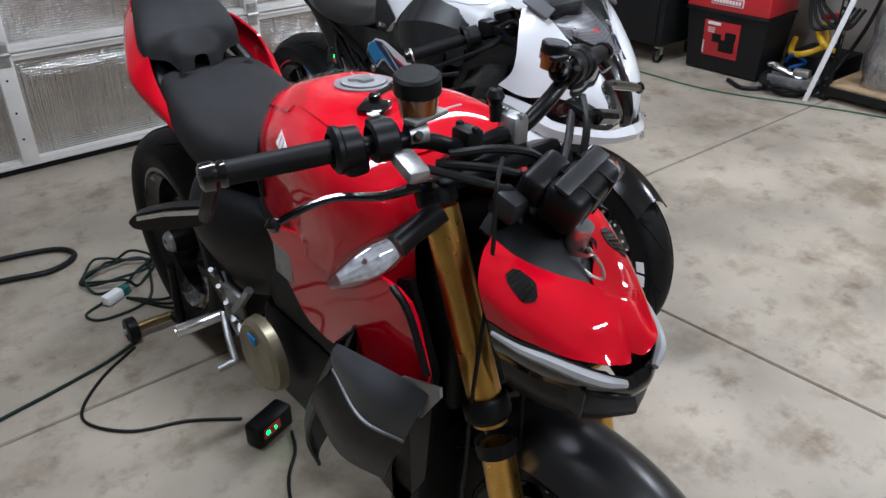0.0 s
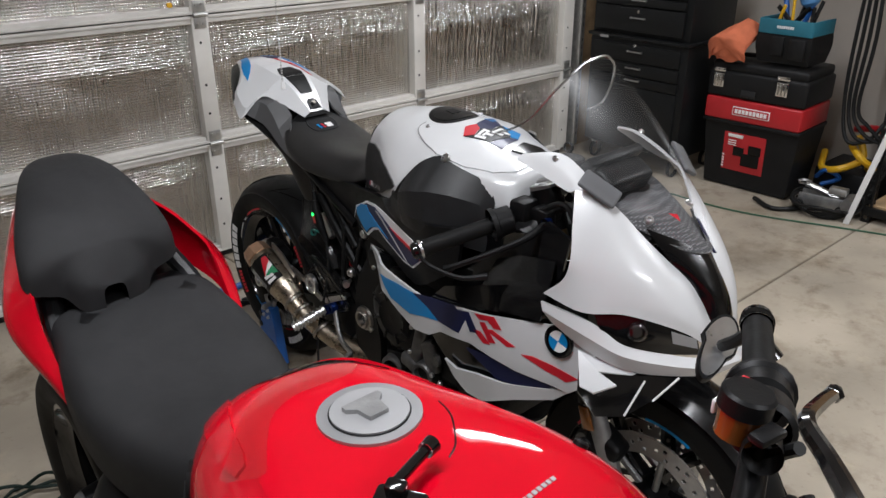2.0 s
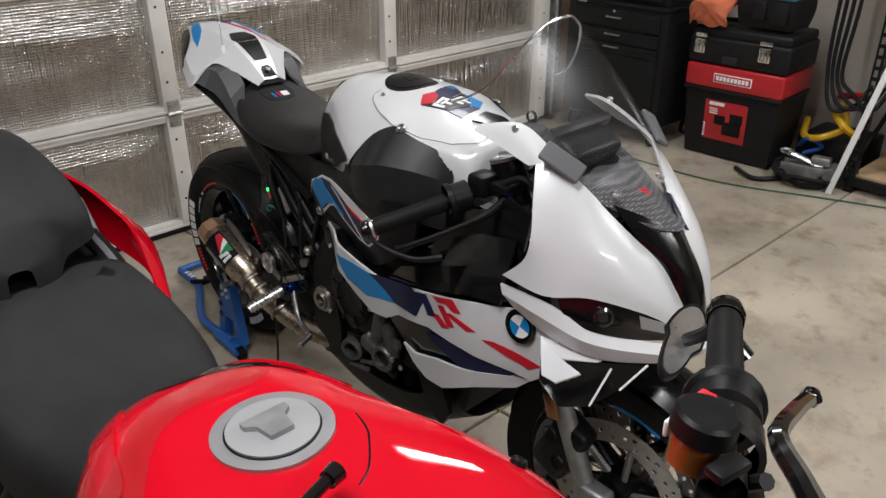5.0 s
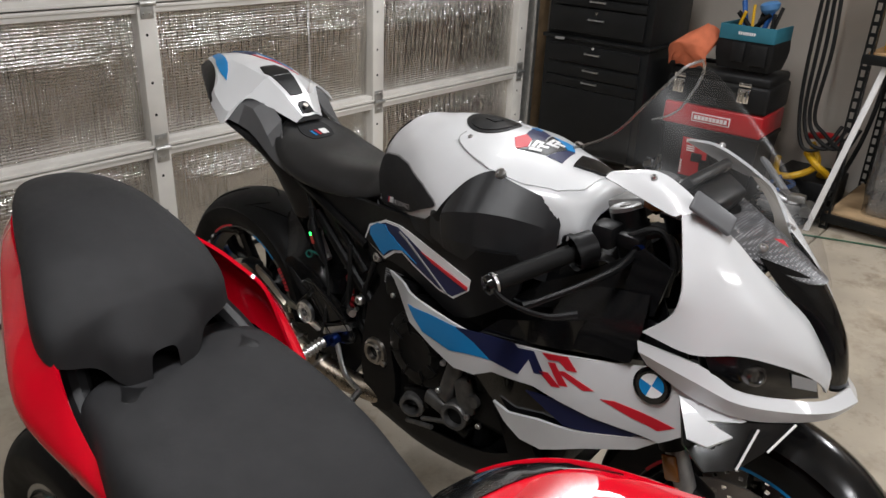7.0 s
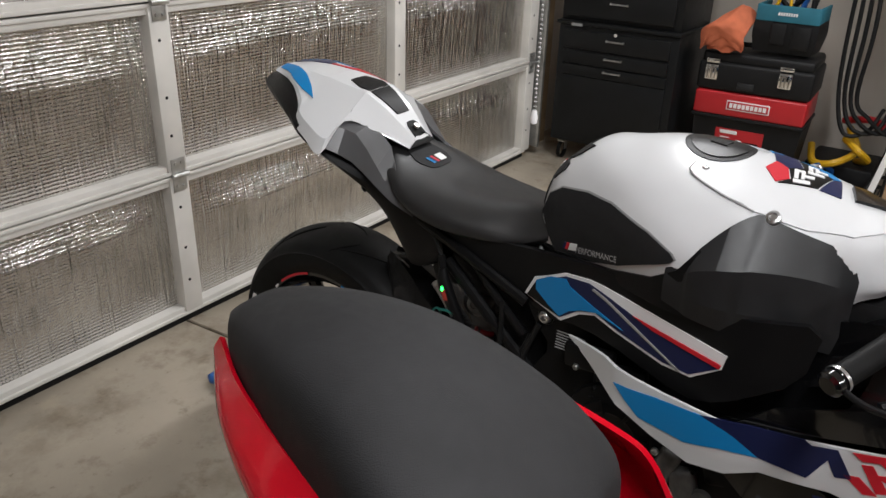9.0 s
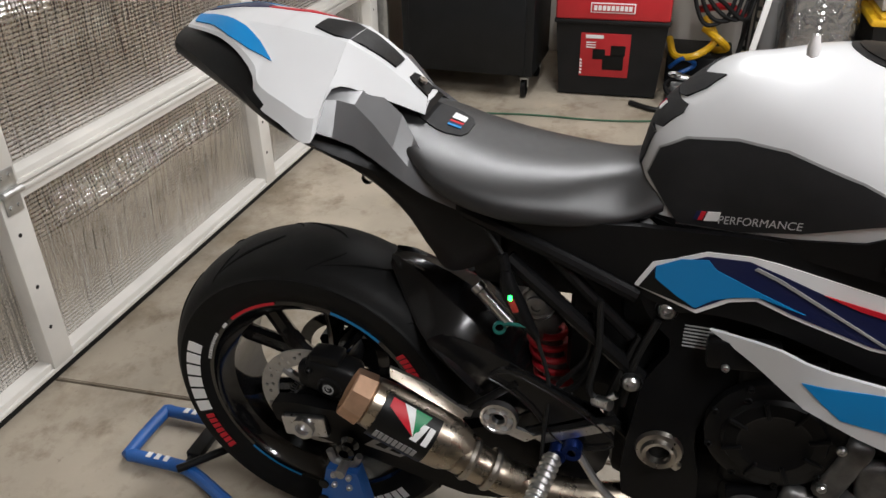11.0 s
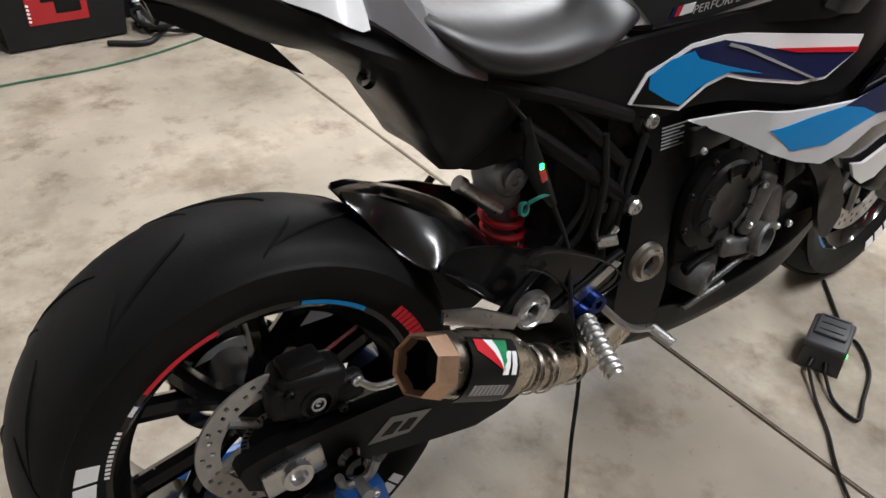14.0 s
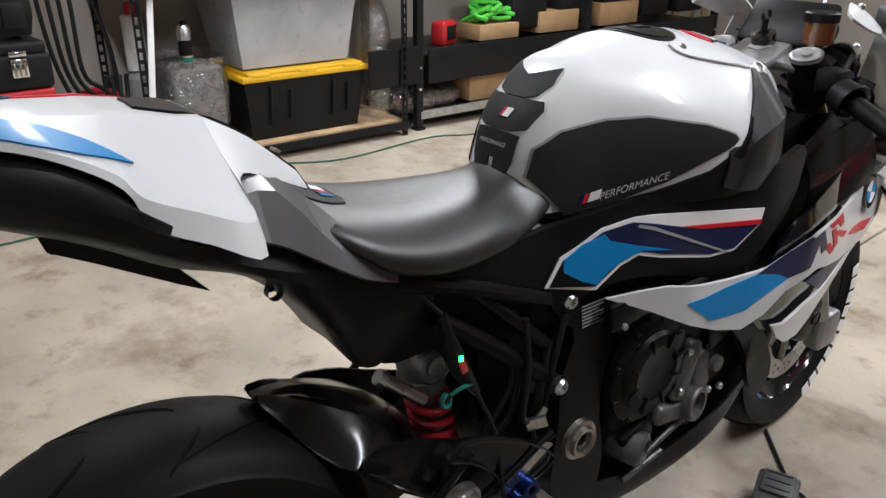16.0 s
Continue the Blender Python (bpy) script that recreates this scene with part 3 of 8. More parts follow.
# ---- motorcycle parts that both share ----
def wheel(bike, name, y, z, r, half_w, rim_r, rim_half, spokes, disc_side, disc_r, steer=0.0, disc_both=False, spoke_twist=0.25):
    """Tyre, rim, spokes, discs under one part; axis along the bike's x."""
    hub = part(name, lathe([(-rim_half - 0.012, 0.018), (-rim_half - 0.012, 0.034), (-0.03, 0.042), (0.03, 0.042), (rim_half + 0.012, 0.034), (rim_half + 0.012, 0.018)], seg=28, shut=True), FRAME_BLACK, bike)
    hub.matrix_local = pose(0, y, z, 0, 0, steer)
    prof = []
    for s, q in ((-0.80, rim_r - 0.004), (-0.97, rim_r + 0.025), (-1.0, rim_r + 0.055), (-0.95, r - 0.040), (-0.78, r - 0.021), (-0.52, r - 0.0085), (-0.26, r - 0.002), (0, r)):
        prof.append((s * half_w, q))
    prof = prof + [(-a, b) for a, b in prof[-2::-1]]
    a = crn(np.array(prof), 4)
    tyre_bm = lathe([tuple(p) for p in a], seg=96)
    tree = bvh(tyre_bm)
    tyre = part("tyre", tyre_bm, RUBBER, hub, "black sport tyre")
    part("rim", lathe([(-rim_half, rim_r + 0.006), (-rim_half, rim_r - 0.006), (-rim_half + 0.014, rim_r - 0.012), (-rim_half + 0.03, rim_r - 0.034), (rim_half - 0.03, rim_r - 0.034),
                       (rim_half - 0.014, rim_r - 0.012), (rim_half, rim_r - 0.006), (rim_half, rim_r + 0.006)], seg=72), BLACK_GLOSS, hub, "gloss black rim")
    for i in range(spokes):
        t = 2 * math.pi * i / spokes
        for d in (-1, 1):
            e0, e1 = Vector((0, math.cos(t), math.sin(t))), Vector((0, math.cos(t + d * spoke_twist), math.sin(t + d * spoke_twist)))
            part("spoke", tube([e0 * 0.032, e0 * 0.06 + e1 * 0.03, e1 * (rim_r - 0.03)], [0.022, 0.018, 0.017], 8, 4), BLACK_GLOSS, hub)
    for side in ((-1, 1) if disc_both else (disc_side,)):
        sx = side * (rim_half * 0.72 if disc_both else 0.074)
        n, rows = 90, []
        for q in np.linspace(disc_r * 0.70, disc_r, 6):
            rows.append([(sx, q * math.cos(2 * math.pi * j / n), q * math.sin(2 * math.pi * j / n)) for j in range(n)])
        bm = bmesh.new()
        vs = [[bm.verts.new(p) for p in row] for row in rows]
        for k in range(5):
            for j in range(n):
                if (k == 1 and j % 6 == 0) or (k == 2 and j % 6 == 3) or (k == 3 and j % 6 == 1):
                    continue
                bm.faces.new((vs[k][j], vs[k][(j + 1) % n], vs[k + 1][(j + 1) % n], vs[k + 1][j]))
        bm.normal_update()
        bmesh.ops.solidify(bm, geom=bm.faces[:], thickness=0.0045)
        disc = part("brake_disc", bm, DISC, hub, "drilled steel brake disc", 20)
        for t in [i * math.pi / 3 for i in range(6)]:
            part("carrier_arm", rod((sx, math.cos(t) * 0.035, math.sin(t) * 0.035), (sx, math.cos(t + 0.3) * disc_r * 0.74, math.sin(t + 0.3) * disc_r * 0.74), 0.008, seg=8), CAST, disc)
    return hub, tyre, tree


def tread(tyre, r, half_w, pattern, n, seed=0):
    """Curved grooves laid round the tyre, as separate strips just proud of the rubber."""
    bms = []
    for i in range(n):
        for side in (-1, 1):
            t0 = 2 * math.pi * (i + (0.5 if side > 0 else 0)) / n
            for (w0, w1, d, wid) in pattern:
                pts = []
                for k in range(9):
                    f = k / 8
                    s = side * half_w * (w0 + (w1 - w0) * f)
                    x = abs(s) / half_w
                    rr = r - 0.0005 - 0.0085 * min(1, x / 0.52) ** 2 - max(0, x - 0.52) * half_w * 0.5 - max(0, x - 0.78) * half_w * 1.05
                    t = t0 + d[0] + (d[1] - d[0]) * f ** 1.4
                    pts.append((s, rr * math.cos(t), rr * math.sin(t)))
                rad = [wid * (0.35 + 0.65 * math.sin(math.pi * (0.12 + 0.76 * k / 8))) for k in range(9)]
                bms.append(tube(pts, rad, 5, 2))
    return part("tread_groove", merge(*bms), GROOVE, tyre, "curved rain grooves")


def sidewall_bars(hub, side_x, r0, r1, a0, a1, n, material, label="", fill=0.78):
    """Letter-sized bars round a sidewall, from angle a0 to a1."""
    bms = []
    for i in range(n):
        t0 = a0 + (a1 - a0) * i / n
        t1 = t0 + (a1 - a0) / n * fill
        x0, x1 = side_x
        rows = [[(x0 + (x1 - x0) * q + 0.0034 * (1 if x0 > 0 else -1), (r0 + (r1 - r0) * q) * math.cos(t0 + (t1 - t0) * k / 3), (r0 + (r1 - r0) * q) * math.sin(t0 + (t1 - t0) * k / 3)) for k in range(4)] for q in (0, 0.5, 1)]
        bm = grid(rows)
        bmesh.ops.solidify(bm, geom=bm.faces[:], thickness=0.0012)
        bms.append(bm)
    return part("sidewall_lettering", merge(*bms), material, hub, label)


def bolt_head(p, r=0.008, n=(1, 0, 0), h=0.006):
    d = Vector(n).normalized()
    return lathe([(-0.002, r), (h * 0.6, r), (h, r * 0.75), (h, r * 0.45), (h * 0.4, r * 0.42), (h * 0.4, 0.0001)], p, d, 14)


# ---- white sport motorcycle; local x to its right, y forward, z up, from the floor under the rear axle ----
white = empty("sport_motorcycle", pose(1.525, 2.885, 0, 0, 0, 180), "white sport motorcycle with blue and red stripes on a blue stand", "motorcycle")
W = lambda name, bm, material, label="", angle=32: part(name, bm, material, white, label, angle)

# wheels
rear, rear_tyre, _ = wheel(white, "rear_wheel", -0.002, 0.313, 0.318, 0.098, 0.220, 0.082, 5, 1, 0.112)
tread(rear_tyre, 0.318, 0.098, [(0.12, 0.72, (0.0, 0.42), 0.0035), (0.30, 0.86, (0.30, 0.50), 0.003)], 9)
ang = lambda y, z: math.atan2(z, y)
sidewall_bars(rear, (0.0925, 0.0965), 0.236, 0.263, 2.74, 3.46, 6, D_WHITE, "white raised sidewall lettering bars", 0.80)
sidewall_bars(rear, (0.0925, 0.0955), 0.240, 0.256, 3.48, 3.84, 7, D_RED, "red sidewall lettering bars", 0.72)
part("sidewall_flash", lathe([(0.0975, 0.2595), (0.0978, 0.2665)], seg=10, arc=(3.50, 3.74)), D_RED, rear)
sidewall_bars(rear, (0.0925, 0.0955), 0.231, 0.250, 0.41, 0.71, 7, D_RED, "", 0.72)
sidewall_bars(rear, (0.0950, 0.0970), 0.243, 0.266, -1.2, -0.75, 6, D_WHITE)
for a0, a1, mt in ((1.82, 2.32, D_RED), (0.86, 1.32, D_BLUE), (-2.34, -1.80, D_BLUE), (-1.34, -1.10, D_RED), (2.40, 2.47, D_WHITE)):
    part("rim_stripe", lathe([(0.0842, 0.2225), (0.0845, 0.2165)], seg=14, arc=(a0, a1)), mt, rear, "thin rim stripe")
part("rim_lettering", merge(*[lathe([(0.0848, 0.2250), (0.0848, 0.2185)], seg=2, arc=(2.57 + i * 0.030, 2.57 + i * 0.030 + 0.019)) for i in range(11)]), D_WHITE, rear, "small white rim lettering bars")
part("sprocket", merge(lathe([(-0.068, 0.075), (-0.068, 0.1), (-0.062, 0.1), (-0.062, 0.075)], seg=60, shut=True)), BLACK_GLOSS, rear)
part("tone_ring", lathe([(0.0785, .040), (.0795, .043), (.0795, .050), (.0775, .050)], seg=60), CAST, rear, "slotted sensor ring")
part("ring_slot", merge(*[box((.0797, .0465 * math.cos(k * .157), .0465 * math.sin(k * .157)), (.0012, .0075, .0028), 0, m=pose(0, 0, 0, math.degrees(k * .157), 0, 0)) for k in range(40)]), D_BLACK, rear)
front, front_tyre, _ = wheel(white, "front_wheel", 1.515, 0.297, 0.297, 0.062, 0.216, 0.048, 5, 1, 0.16, steer=3, disc_both=True)
tread(front_tyre, 0.297, 0.062, [(0.10, 0.75, (0.0, 0.40), 0.0028), (0.35, 0.85, (0.3, 0.5), 0.0025)], 9)
sidewall_bars(front, (0.0605, 0.062), 0.236, 0.262, -1.25, 0.35, 10, D_WHITE, "white raised sidewall lettering bars")
for a0, a1, mt in ((2.05, 2.6, D_RED), (1.15, 1.65, D_BLUE), (-2.75, -2.2, D_BLUE)):
    part("rim_stripe", lathe([(0.0505, 0.216), (0.051, 0.208)], seg=14, arc=(a0, a1)), mt, front)

# tank
TANK = [(0.544, ((0, .845), (.025, .843), (.038, .83), (.046, .81), (.055, .77))),
        (0.561, ((0, .915), (.035, .905), (.052, .875), (.064, .835), (.072, .77))),
        (0.598, ((0, .958), (.045, .948), (.074, .91), (.088, .85), (.090, .768))),
        (0.648, ((0, .997), (.052, .983), (.090, .935), (.108, .865), (.104, .768))),
        (0.708, ((0, 1.022), (.060, 1.006), (.112, .955), (.137, .880), (.127, .775))),
        (0.780, ((0, 1.034), (.066, 1.020), (.132, .965), (.172, .895), (.158, .79))),
        (0.860, ((0, 1.034), (.076, 1.015), (.142, .970), (.197, .893), (.186, .79))),
        (0.940, ((0, 1.022), (.080, 1.005), (.152, .963), (.200, .880), (.190, .79))),
        (1.000, ((0, 1.008), (.080, .992), (.146, .942), (.180, .870), (.175, .77))),
        (1.060, ((0, .988), (.076, .976), (.118, .938), (.128, .880), (.120, .80))),
        (1.105, ((0, .972), (.070, .960), (.102, .925), (.110, .880), (.102, .850))),
        (1.138, ((0, .950), (.058, .940), (.086, .912), (.098, .885), (.090, .868))),
        (1.150, ((0, .915), (.045, .908), (.064, .895), (.070, .882), (.062, .872)))]
TANK = [(u, tuple((a, z - (.012 if .69 < u < 1.12 and a < .09 else 0)) for a, z in p)) for u, p in TANK]
tank_bm = surf([[(s, u, z) for s, z in p] for u, p in TANK], 6, 5, mirror=True)
tank_tree = bvh(tank_bm)
tank = W("fuel_tank", tank_bm, WHITE, "gloss white tank cover")
R_, T_, L_ = onto(tank_tree, "right"), onto(tank_tree, "top"), onto(tank_tree, "left")
cap_out = [(0.062 * math.cos(t), 0.845 + 0.058 * math.sin(t)) for t in [i * 2 * math.pi / 36 for i in range(36)]]
cap = part("filler_cap", sheet(cap_out, T_, 0.02, 0.0015, 0.004), BLACK_MATT, tank, "black filler cap with a keyhole flap")
part("cap_ring", sheet([(0.052 * math.cos(t), 0.845 + 0.048 * math.sin(t)) for t in [i * 2 * math.pi / 36 for i in range(36)]], T_, 0.02, 0.0028, 0.003), D_BLACK, cap)
part("key_flap", sheet([(-0.010, .832), (0.012, .830), (0.016, .858), (-0.008, .862)], T_, 0.02, 0.0042, 0.003), BLACK_MATT, cap)
KNEE_PAD = [(.560, .846), (.572, .884), (.605, .908), (.666, .921), (.721, .923), (.802, .909), (.850, .892), (.858, .884), (.850, .876), (.807, .856), (.753, .827), (.682, .801), (.606, .791)]
for pl in (R_, L_):
    part("knee_grip_border", sheet([(a + (a - .71) * 0.022, b + (b - .858) * 0.05) for a, b in KNEE_PAD], pl, 0.025, 0.0016, 0.002), D_GREY, tank)
    part("knee_grip_pad", sheet(KNEE_PAD, pl, 0.025, 0.004, 0.003), SEAT, tank, "matt black knee grip pad")
    lettering("pad_lettering", "PERFORMANCE", pl, (.659, .8075), (.095, .0265), .0115, .0062, D_SILVER, tank, pl is L_)
    part("pad_badge", sheet([(0.640, .805), (.658, .810), (.660, .824), (.644, .820)], pl, 0.03, 0.0055, 0.002), D_WHITE, tank)
    part("pad_badge", sheet([(0.626, .803), (.632, .804), (.636, .818), (.630, .817)], pl, 0.03, 0.0055, 0.002), D_NAVY, tank)
    part("pad_badge", sheet([(0.632, .804), (.638, .805), (.642, .819), (.636, .818)], pl, 0.03, 0.0055, 0.002), D_RED, tank)
for pl in (R_, L_):
    part("tank_skirt", sheet([(.528, .792), (.600, .786), (.660, .794), (.740, .812), (.820, .838), (.866, .872), (.893, .912), (.915, .86), (.915, .775), (.80, .77), (.66, .765), (.528, .768)], pl, 0.025, 0.004, 0.004), BLACK_MATT, tank, "matt black lower tank edge")
# spine pad on the tank's back, in toothed steps
B_ = onto(tank_tree, "back")
for o in ([(.030, .985), (.033, .966), (.026, .951), (.014, .947), (.0, .947)], [(.0, .946), (.016, .946), (.036, .945), (.040, .934), (.034, .909), (.018, .904), (.0, .904)], [(.0, .903), (.017, .903), (.030, .900), (.028, .862), (.024, .847), (.004, .846), (.004, .864), (.0, .864)]):
    o = ([(.0, .974)] if o[0][0] else []) + o
    o = o + [(-a, b) for a, b in o[::-1] if a]
    part("spine_pad", sheet([(a * 1.38, b) for a, b in o], B_, 0.010, 0.003, 0.004), SEAT, tank, "black tank pad cut in steps")
for x0, x1, mt in ((-.006, -.002, D_NAVY), (-.002, .002, D_RED), (.003, .014, D_WHITE)):
    part("pad_badge", sheet([(x0, .921), (x1, .921), (x1 + .004, .932), (x0 + .004, .932)], B_, 0.012, 0.0045, 0.001), mt, tank)
lettering("pad_lettering", "PERFORMANCE", B_, (-.026, .882), (.052, .0), .0060, .0058, D_SILVER, tank)
# raised top panel and graphic
TOP = [(.074, .830), (.092, .828), (.108, .843), (.131, .894), (.142, .946), (.124, 1.02), (.096, 1.08), (.055, 1.115)]
TOP = TOP + [(-a, b) for a, b in TOP[::-1]] + [(-.066, .895), (-.03, .918), (.03, .918), (.066, .895)]
part("top_panel", sheet(TOP, T_, 0.02, 0.0035, 0.006), WHITE, tank, "raised white tank shoulder panel")
part("tank_front_trim", sheet([(.022, 1.062), (-.030, 1.048), (-.062, 1.070), (-.070, 1.112), (-.020, 1.118)], T_, 0.015, 0.009, 0.010), CARBON, tank, "black trim at the front of the tank")
part("panel_seam", tube([T_(a, b)[0] + T_(a, b)[1] * .0028 for a, b in TOP[:5]], .0016, 6, 4), D_GREY, tank, "fine dark seam round the shoulder panel")
part("panel_seam", tube([T_(-a, b)[0] + T_(-a, b)[1] * .0028 for a, b in TOP[:5]], .0016, 6, 4), D_GREY, tank)
for o, mt in (([(.066, .952), (.040, .929), (.012, .938), (.020, .958), (.048, .968)], D_RED), ([(.010, .936), (-.070, .911), (-.046, .958), (.000, .976), (.022, .958)], D_NAVY),
              ([(-.030, .920), (-.072, .908), (-.062, .930), (-.040, .938)], D_BLUE),
              ([(.066, .956), (.046, .970), (.020, .960), (-.002, .978), (-.046, .962), (-.030, 1.000), (-.016, 1.020), (.040, 1.010)], D_BLACK),
              ([(-.048, .964), (-.068, 1.004), (-.032, 1.030), (-.018, 1.020), (-.032, 1.000)], D_BLUE), ([(.042, 1.012), (-.016, 1.022), (-.030, 1.032), (.034, 1.044)], D_NAVY)):
    part("top_graphic", sheet(o, T_, 0.02, 0.0052, 0.002), mt, tank)
for k, (gx, gy) in enumerate(((.046, .972), (.004, .984))):
    for o in ([(0, 0), (.009, .003), (-.004, .030), (-.013, .027)], [(-.004, .001), (-.034, -.006), (-.037, .001), (-.007, .008)], [(-.030, -.004), (-.037, .001), (-.040, .012), (-.032, .010)],
              [(-.010, .012), (-.040, .006), (-.041, .012), (-.012, .018)], [(-.018, .014), (-.026, .013), (-.036, .030), (-.027, .032)]):
        part("top_graphic", sheet([(gx + a * .85, gy + b * .85) for a, b in o], T_, 0.03, 0.0066, 0.002), D_WHITE, tank)
for s, u in ((.085, .85), (-.085, .85)):
    p, n = T_(s, u)
    part("panel_screw", bolt_head(p + n * .001, 0.006, n), ALU, tank)
# black airbox flank cover
COVER = [(.846, ((.197, .868), (.199, .858), (.199, .835), (.195, .81))),
         (.876, ((.199, .885), (.204, .865), (.202, .83), (.196, .80))),
         (.890, ((.194, .910), (.212, .880), (.208, .83), (.198, .795))),
         (.925, ((.176, .952), (.214, .893), (.212, .83), (.198, .790))),
         (.955, ((.148, .970), (.208, .898), (.206, .83), (.194, .786))),
         (.975, ((.144, .966), (.202, .902), (.202, .83), (.190, .785))),
         (1.02, ((.134, .952), (.178, .900), (.184, .83), (.176, .782))),
         (1.055, ((.120, .940), (.154, .892), (.162, .825), (.156, .780))),
         (1.085, ((.108, .926), (.130, .880), (.140, .81), (.134, .772))),
         (1.105, ((.114, .890), (.118, .860), (.124, .80), (.120, .765)))]
for m in (1, -1):
    cov_bm = surf([[(s, u, z) for s, z in p] for u, p in COVER], 3, 1, thick=.012)
    cov = W("airbox_cover", cov_bm if m > 0 else flip(cov_bm), GREY_PLASTIC, "matt black airbox side cover", 14)
    b = lathe([(0, .0001), (.004, .0001), (.004, .006), (.007, .007), (.006, .011), (0, .012)], (.140, .975, .966), (.7, -.1, .7), 20)
    part("cover_screw", b if m > 0 else flip(b), ALU, cov)

# seat
SEATR = [(0.178, ((0, .900), (.030, .897), (.048, .888), (.055, .876), (.045, .865))), (0.205, ((0, .890), (.060, .886), (.090, .874), (.100, .862), (.085, .850))), (0.245, ((0, .874), (.070, .869), (.116, .855), (.130, .836), (.112, .824))),
         (0.29, ((0, .858), (.080, .854), (.132, .832), (.140, .806), (.118, .794))), (0.36, ((0, .843), (.080, .840), (.132, .815), (.141, .787), (.118, .774))), (0.45, ((0, .838), (.068, .834), (.112, .808), (.124, .779), (.102, .768))),
         (0.53, ((0, .846), (.045, .840), (.078, .815), (.102, .786), (.088, .772))), (0.585, ((0, .872), (.032, .865), (.055, .848), (.085, .808), (.075, .790)))]
seat_bm = surf([[(s, u, z) for s, z in p] for u, p in SEATR], 5, 5, mirror=True)
seat_tree = bvh(seat_bm)
seat = W("seat", seat_bm, SEAT_VINYL, "black rider's seat with a small tricolour badge")
S_ = onto(seat_tree, "top")
part("seat_nose_panel", sheet([(-.035, .205), (.035, .205), (.050, .250), (.034, .285), (-.034, .285), (-.050, .250)], S_, 0.02, 0.002, 0.003, 1), SEAT, seat)
for i, mt in enumerate((D_BLUE, D_NAVY, D_RED)):
    part("seat_badge", sheet([(.018 - i * .007, .252), (.024 - i * .007, .252), (.020 - i * .007, .272), (.014 - i * .007, .272)], S_, 0.02, 0.004, 0.001), mt, seat)
part("seat_badge", sheet([(-.004, .252), (-.026, .252), (-.026, .272), (-.006, .272)], S_, 0.02, 0.004, 0.001), D_WHITE, seat)

# tail
COWL = [(-0.150, ((0, 1.016), (.026, 1.015), (.044, 1.012), (.054, 1.009), (.058, 1.006))),
        (-0.085, ((0, 1.026), (.045, 1.022), (.070, 1.013), (.080, 1.007), (.084, 1.002))),
        (-0.040, ((0, 1.023), (.050, 1.018), (.086, 1.003), (.102, .995), (.108, .988))),
        (-0.002, ((0, 1.018), (.052, 1.014), (.100, .990), (.128, .976), (.139, .966))),
        (0.012, ((0, 1.016), (.052, 1.013), (.100, .987), (.150, .958), (.165, .935))),
        (0.055, ((0, 1.007), (.050, 1.005), (.098, .978), (.166, .940), (.181, .914))),
        (0.104, ((0, .997), (.046, .996), (.092, .968), (.170, .922), (.189, .893))),
        (0.112, ((0, .994), (.045, .993), (.088, .965), (.116, .953), (.121, .949))),
        (0.160, ((0, .962), (.038, .964), (.064, .944), (.080, .934), (.084, .930))),
        (0.225, ((0, .906), (.022, .908), (.036, .900), (.042, .896), (.044, .893)))]
cowl_bm = surf([[(s, u, z) for s, z in p] for u, p in COWL], 4, 1, mirror=True)
cowl_tree = bvh(cowl_bm)
cowl = W("tail_cowl", cowl_bm, WHITE, "white single-seat tail cowl", 16)
C_, CR_, CL_ = onto(cowl_tree, "top"), onto(cowl_tree, "right"), onto(cowl_tree, "left")
part("cowl_recess", sheet([(-.024, .048), (.024, .048), (.038, .085), (.030, .125), (.020, .172), (-.020, .172), (-.030, .125), (-.038, .085)], C_, 0.015, 0.003, 0.004), BLACK_MATT, cowl, "black recess in the cowl")
part("cowl_notch", sheet([(-.016, .190), (.016, .190), (.020, .228), (-.020, .228)], C_, 0.012, 0.003, 0.006, 1), BLACK_MATT, cowl, "black lock notch")
part("cowl_lock", lathe([(0, .007), (.004, .007), (.004, .0001)], (0, .208, .930), (0, .5, .85), 14), STEEL, cowl)
part("cowl_stripe", sheet([(-.030, -.14), (.0, -.145), (.0, -.07), (-.03, -.04), (-.05, -.07)], C_, 0.02, 0.0015, 0.002), D_NAVY, cowl)
part("cowl_stripe", sheet([(-.03, -.05), (-.02, -.05), (-.06, .09), (-.075, .09)], C_, 0.02, 0.0015, 0.002), D_RED, cowl)
for m in (1, -1):
    part("cowl_stripe", sheet([(m * a, b) for a, b in [(.024, -.146), (.034, -.118), (.042, -.100), (.052, -.073), (.064, -.044), (.086, -.012), (.112, .017), (.104, -.022), (.088, -.062), (.066, -.100), (.050, -.140)]], C_, 0.012, 0.0022, 0.002), D_BLUE, cowl, "light blue cowl stripe")
UNDER = [(-0.17, ((0, 1.000), (.04, .998), (.070, .985), (.060, .960), (0, .955))), (-0.10, ((0, 1.00), (.072, .998), (.110, .968), (.085, .935), (0, .925))), (-0.03, ((0, .99), (.110, .980), (.145, .940), (.095, .905), (0, .895))),
         (0.04, ((0, .95), (.150, .935), (.170, .905), (.10, .865), (0, .855))), (0.12, ((0, .92), (.09, .90), (.150, .860), (.095, .830), (0, .815))), (0.20, ((0, .87), (.09, .855), (.122, .82), (.095, .758), (0, .745))),
         (0.245, ((0, .85), (.09, .836), (.118, .802), (.094, .692), (0, .685))), (0.28, ((0, .83), (.09, .82), (.116, .785), (.092, .655), (0, .65))), (0.36, ((0, .80), (.09, .79), (.112, .76), (.09, .695), (0, .69)))]
W("undertail", surf([[(s, u, z) for s, z in p] for u, p in UNDER], 4, 3, mirror=True), BLACK_MATT, "black plastic undertail")
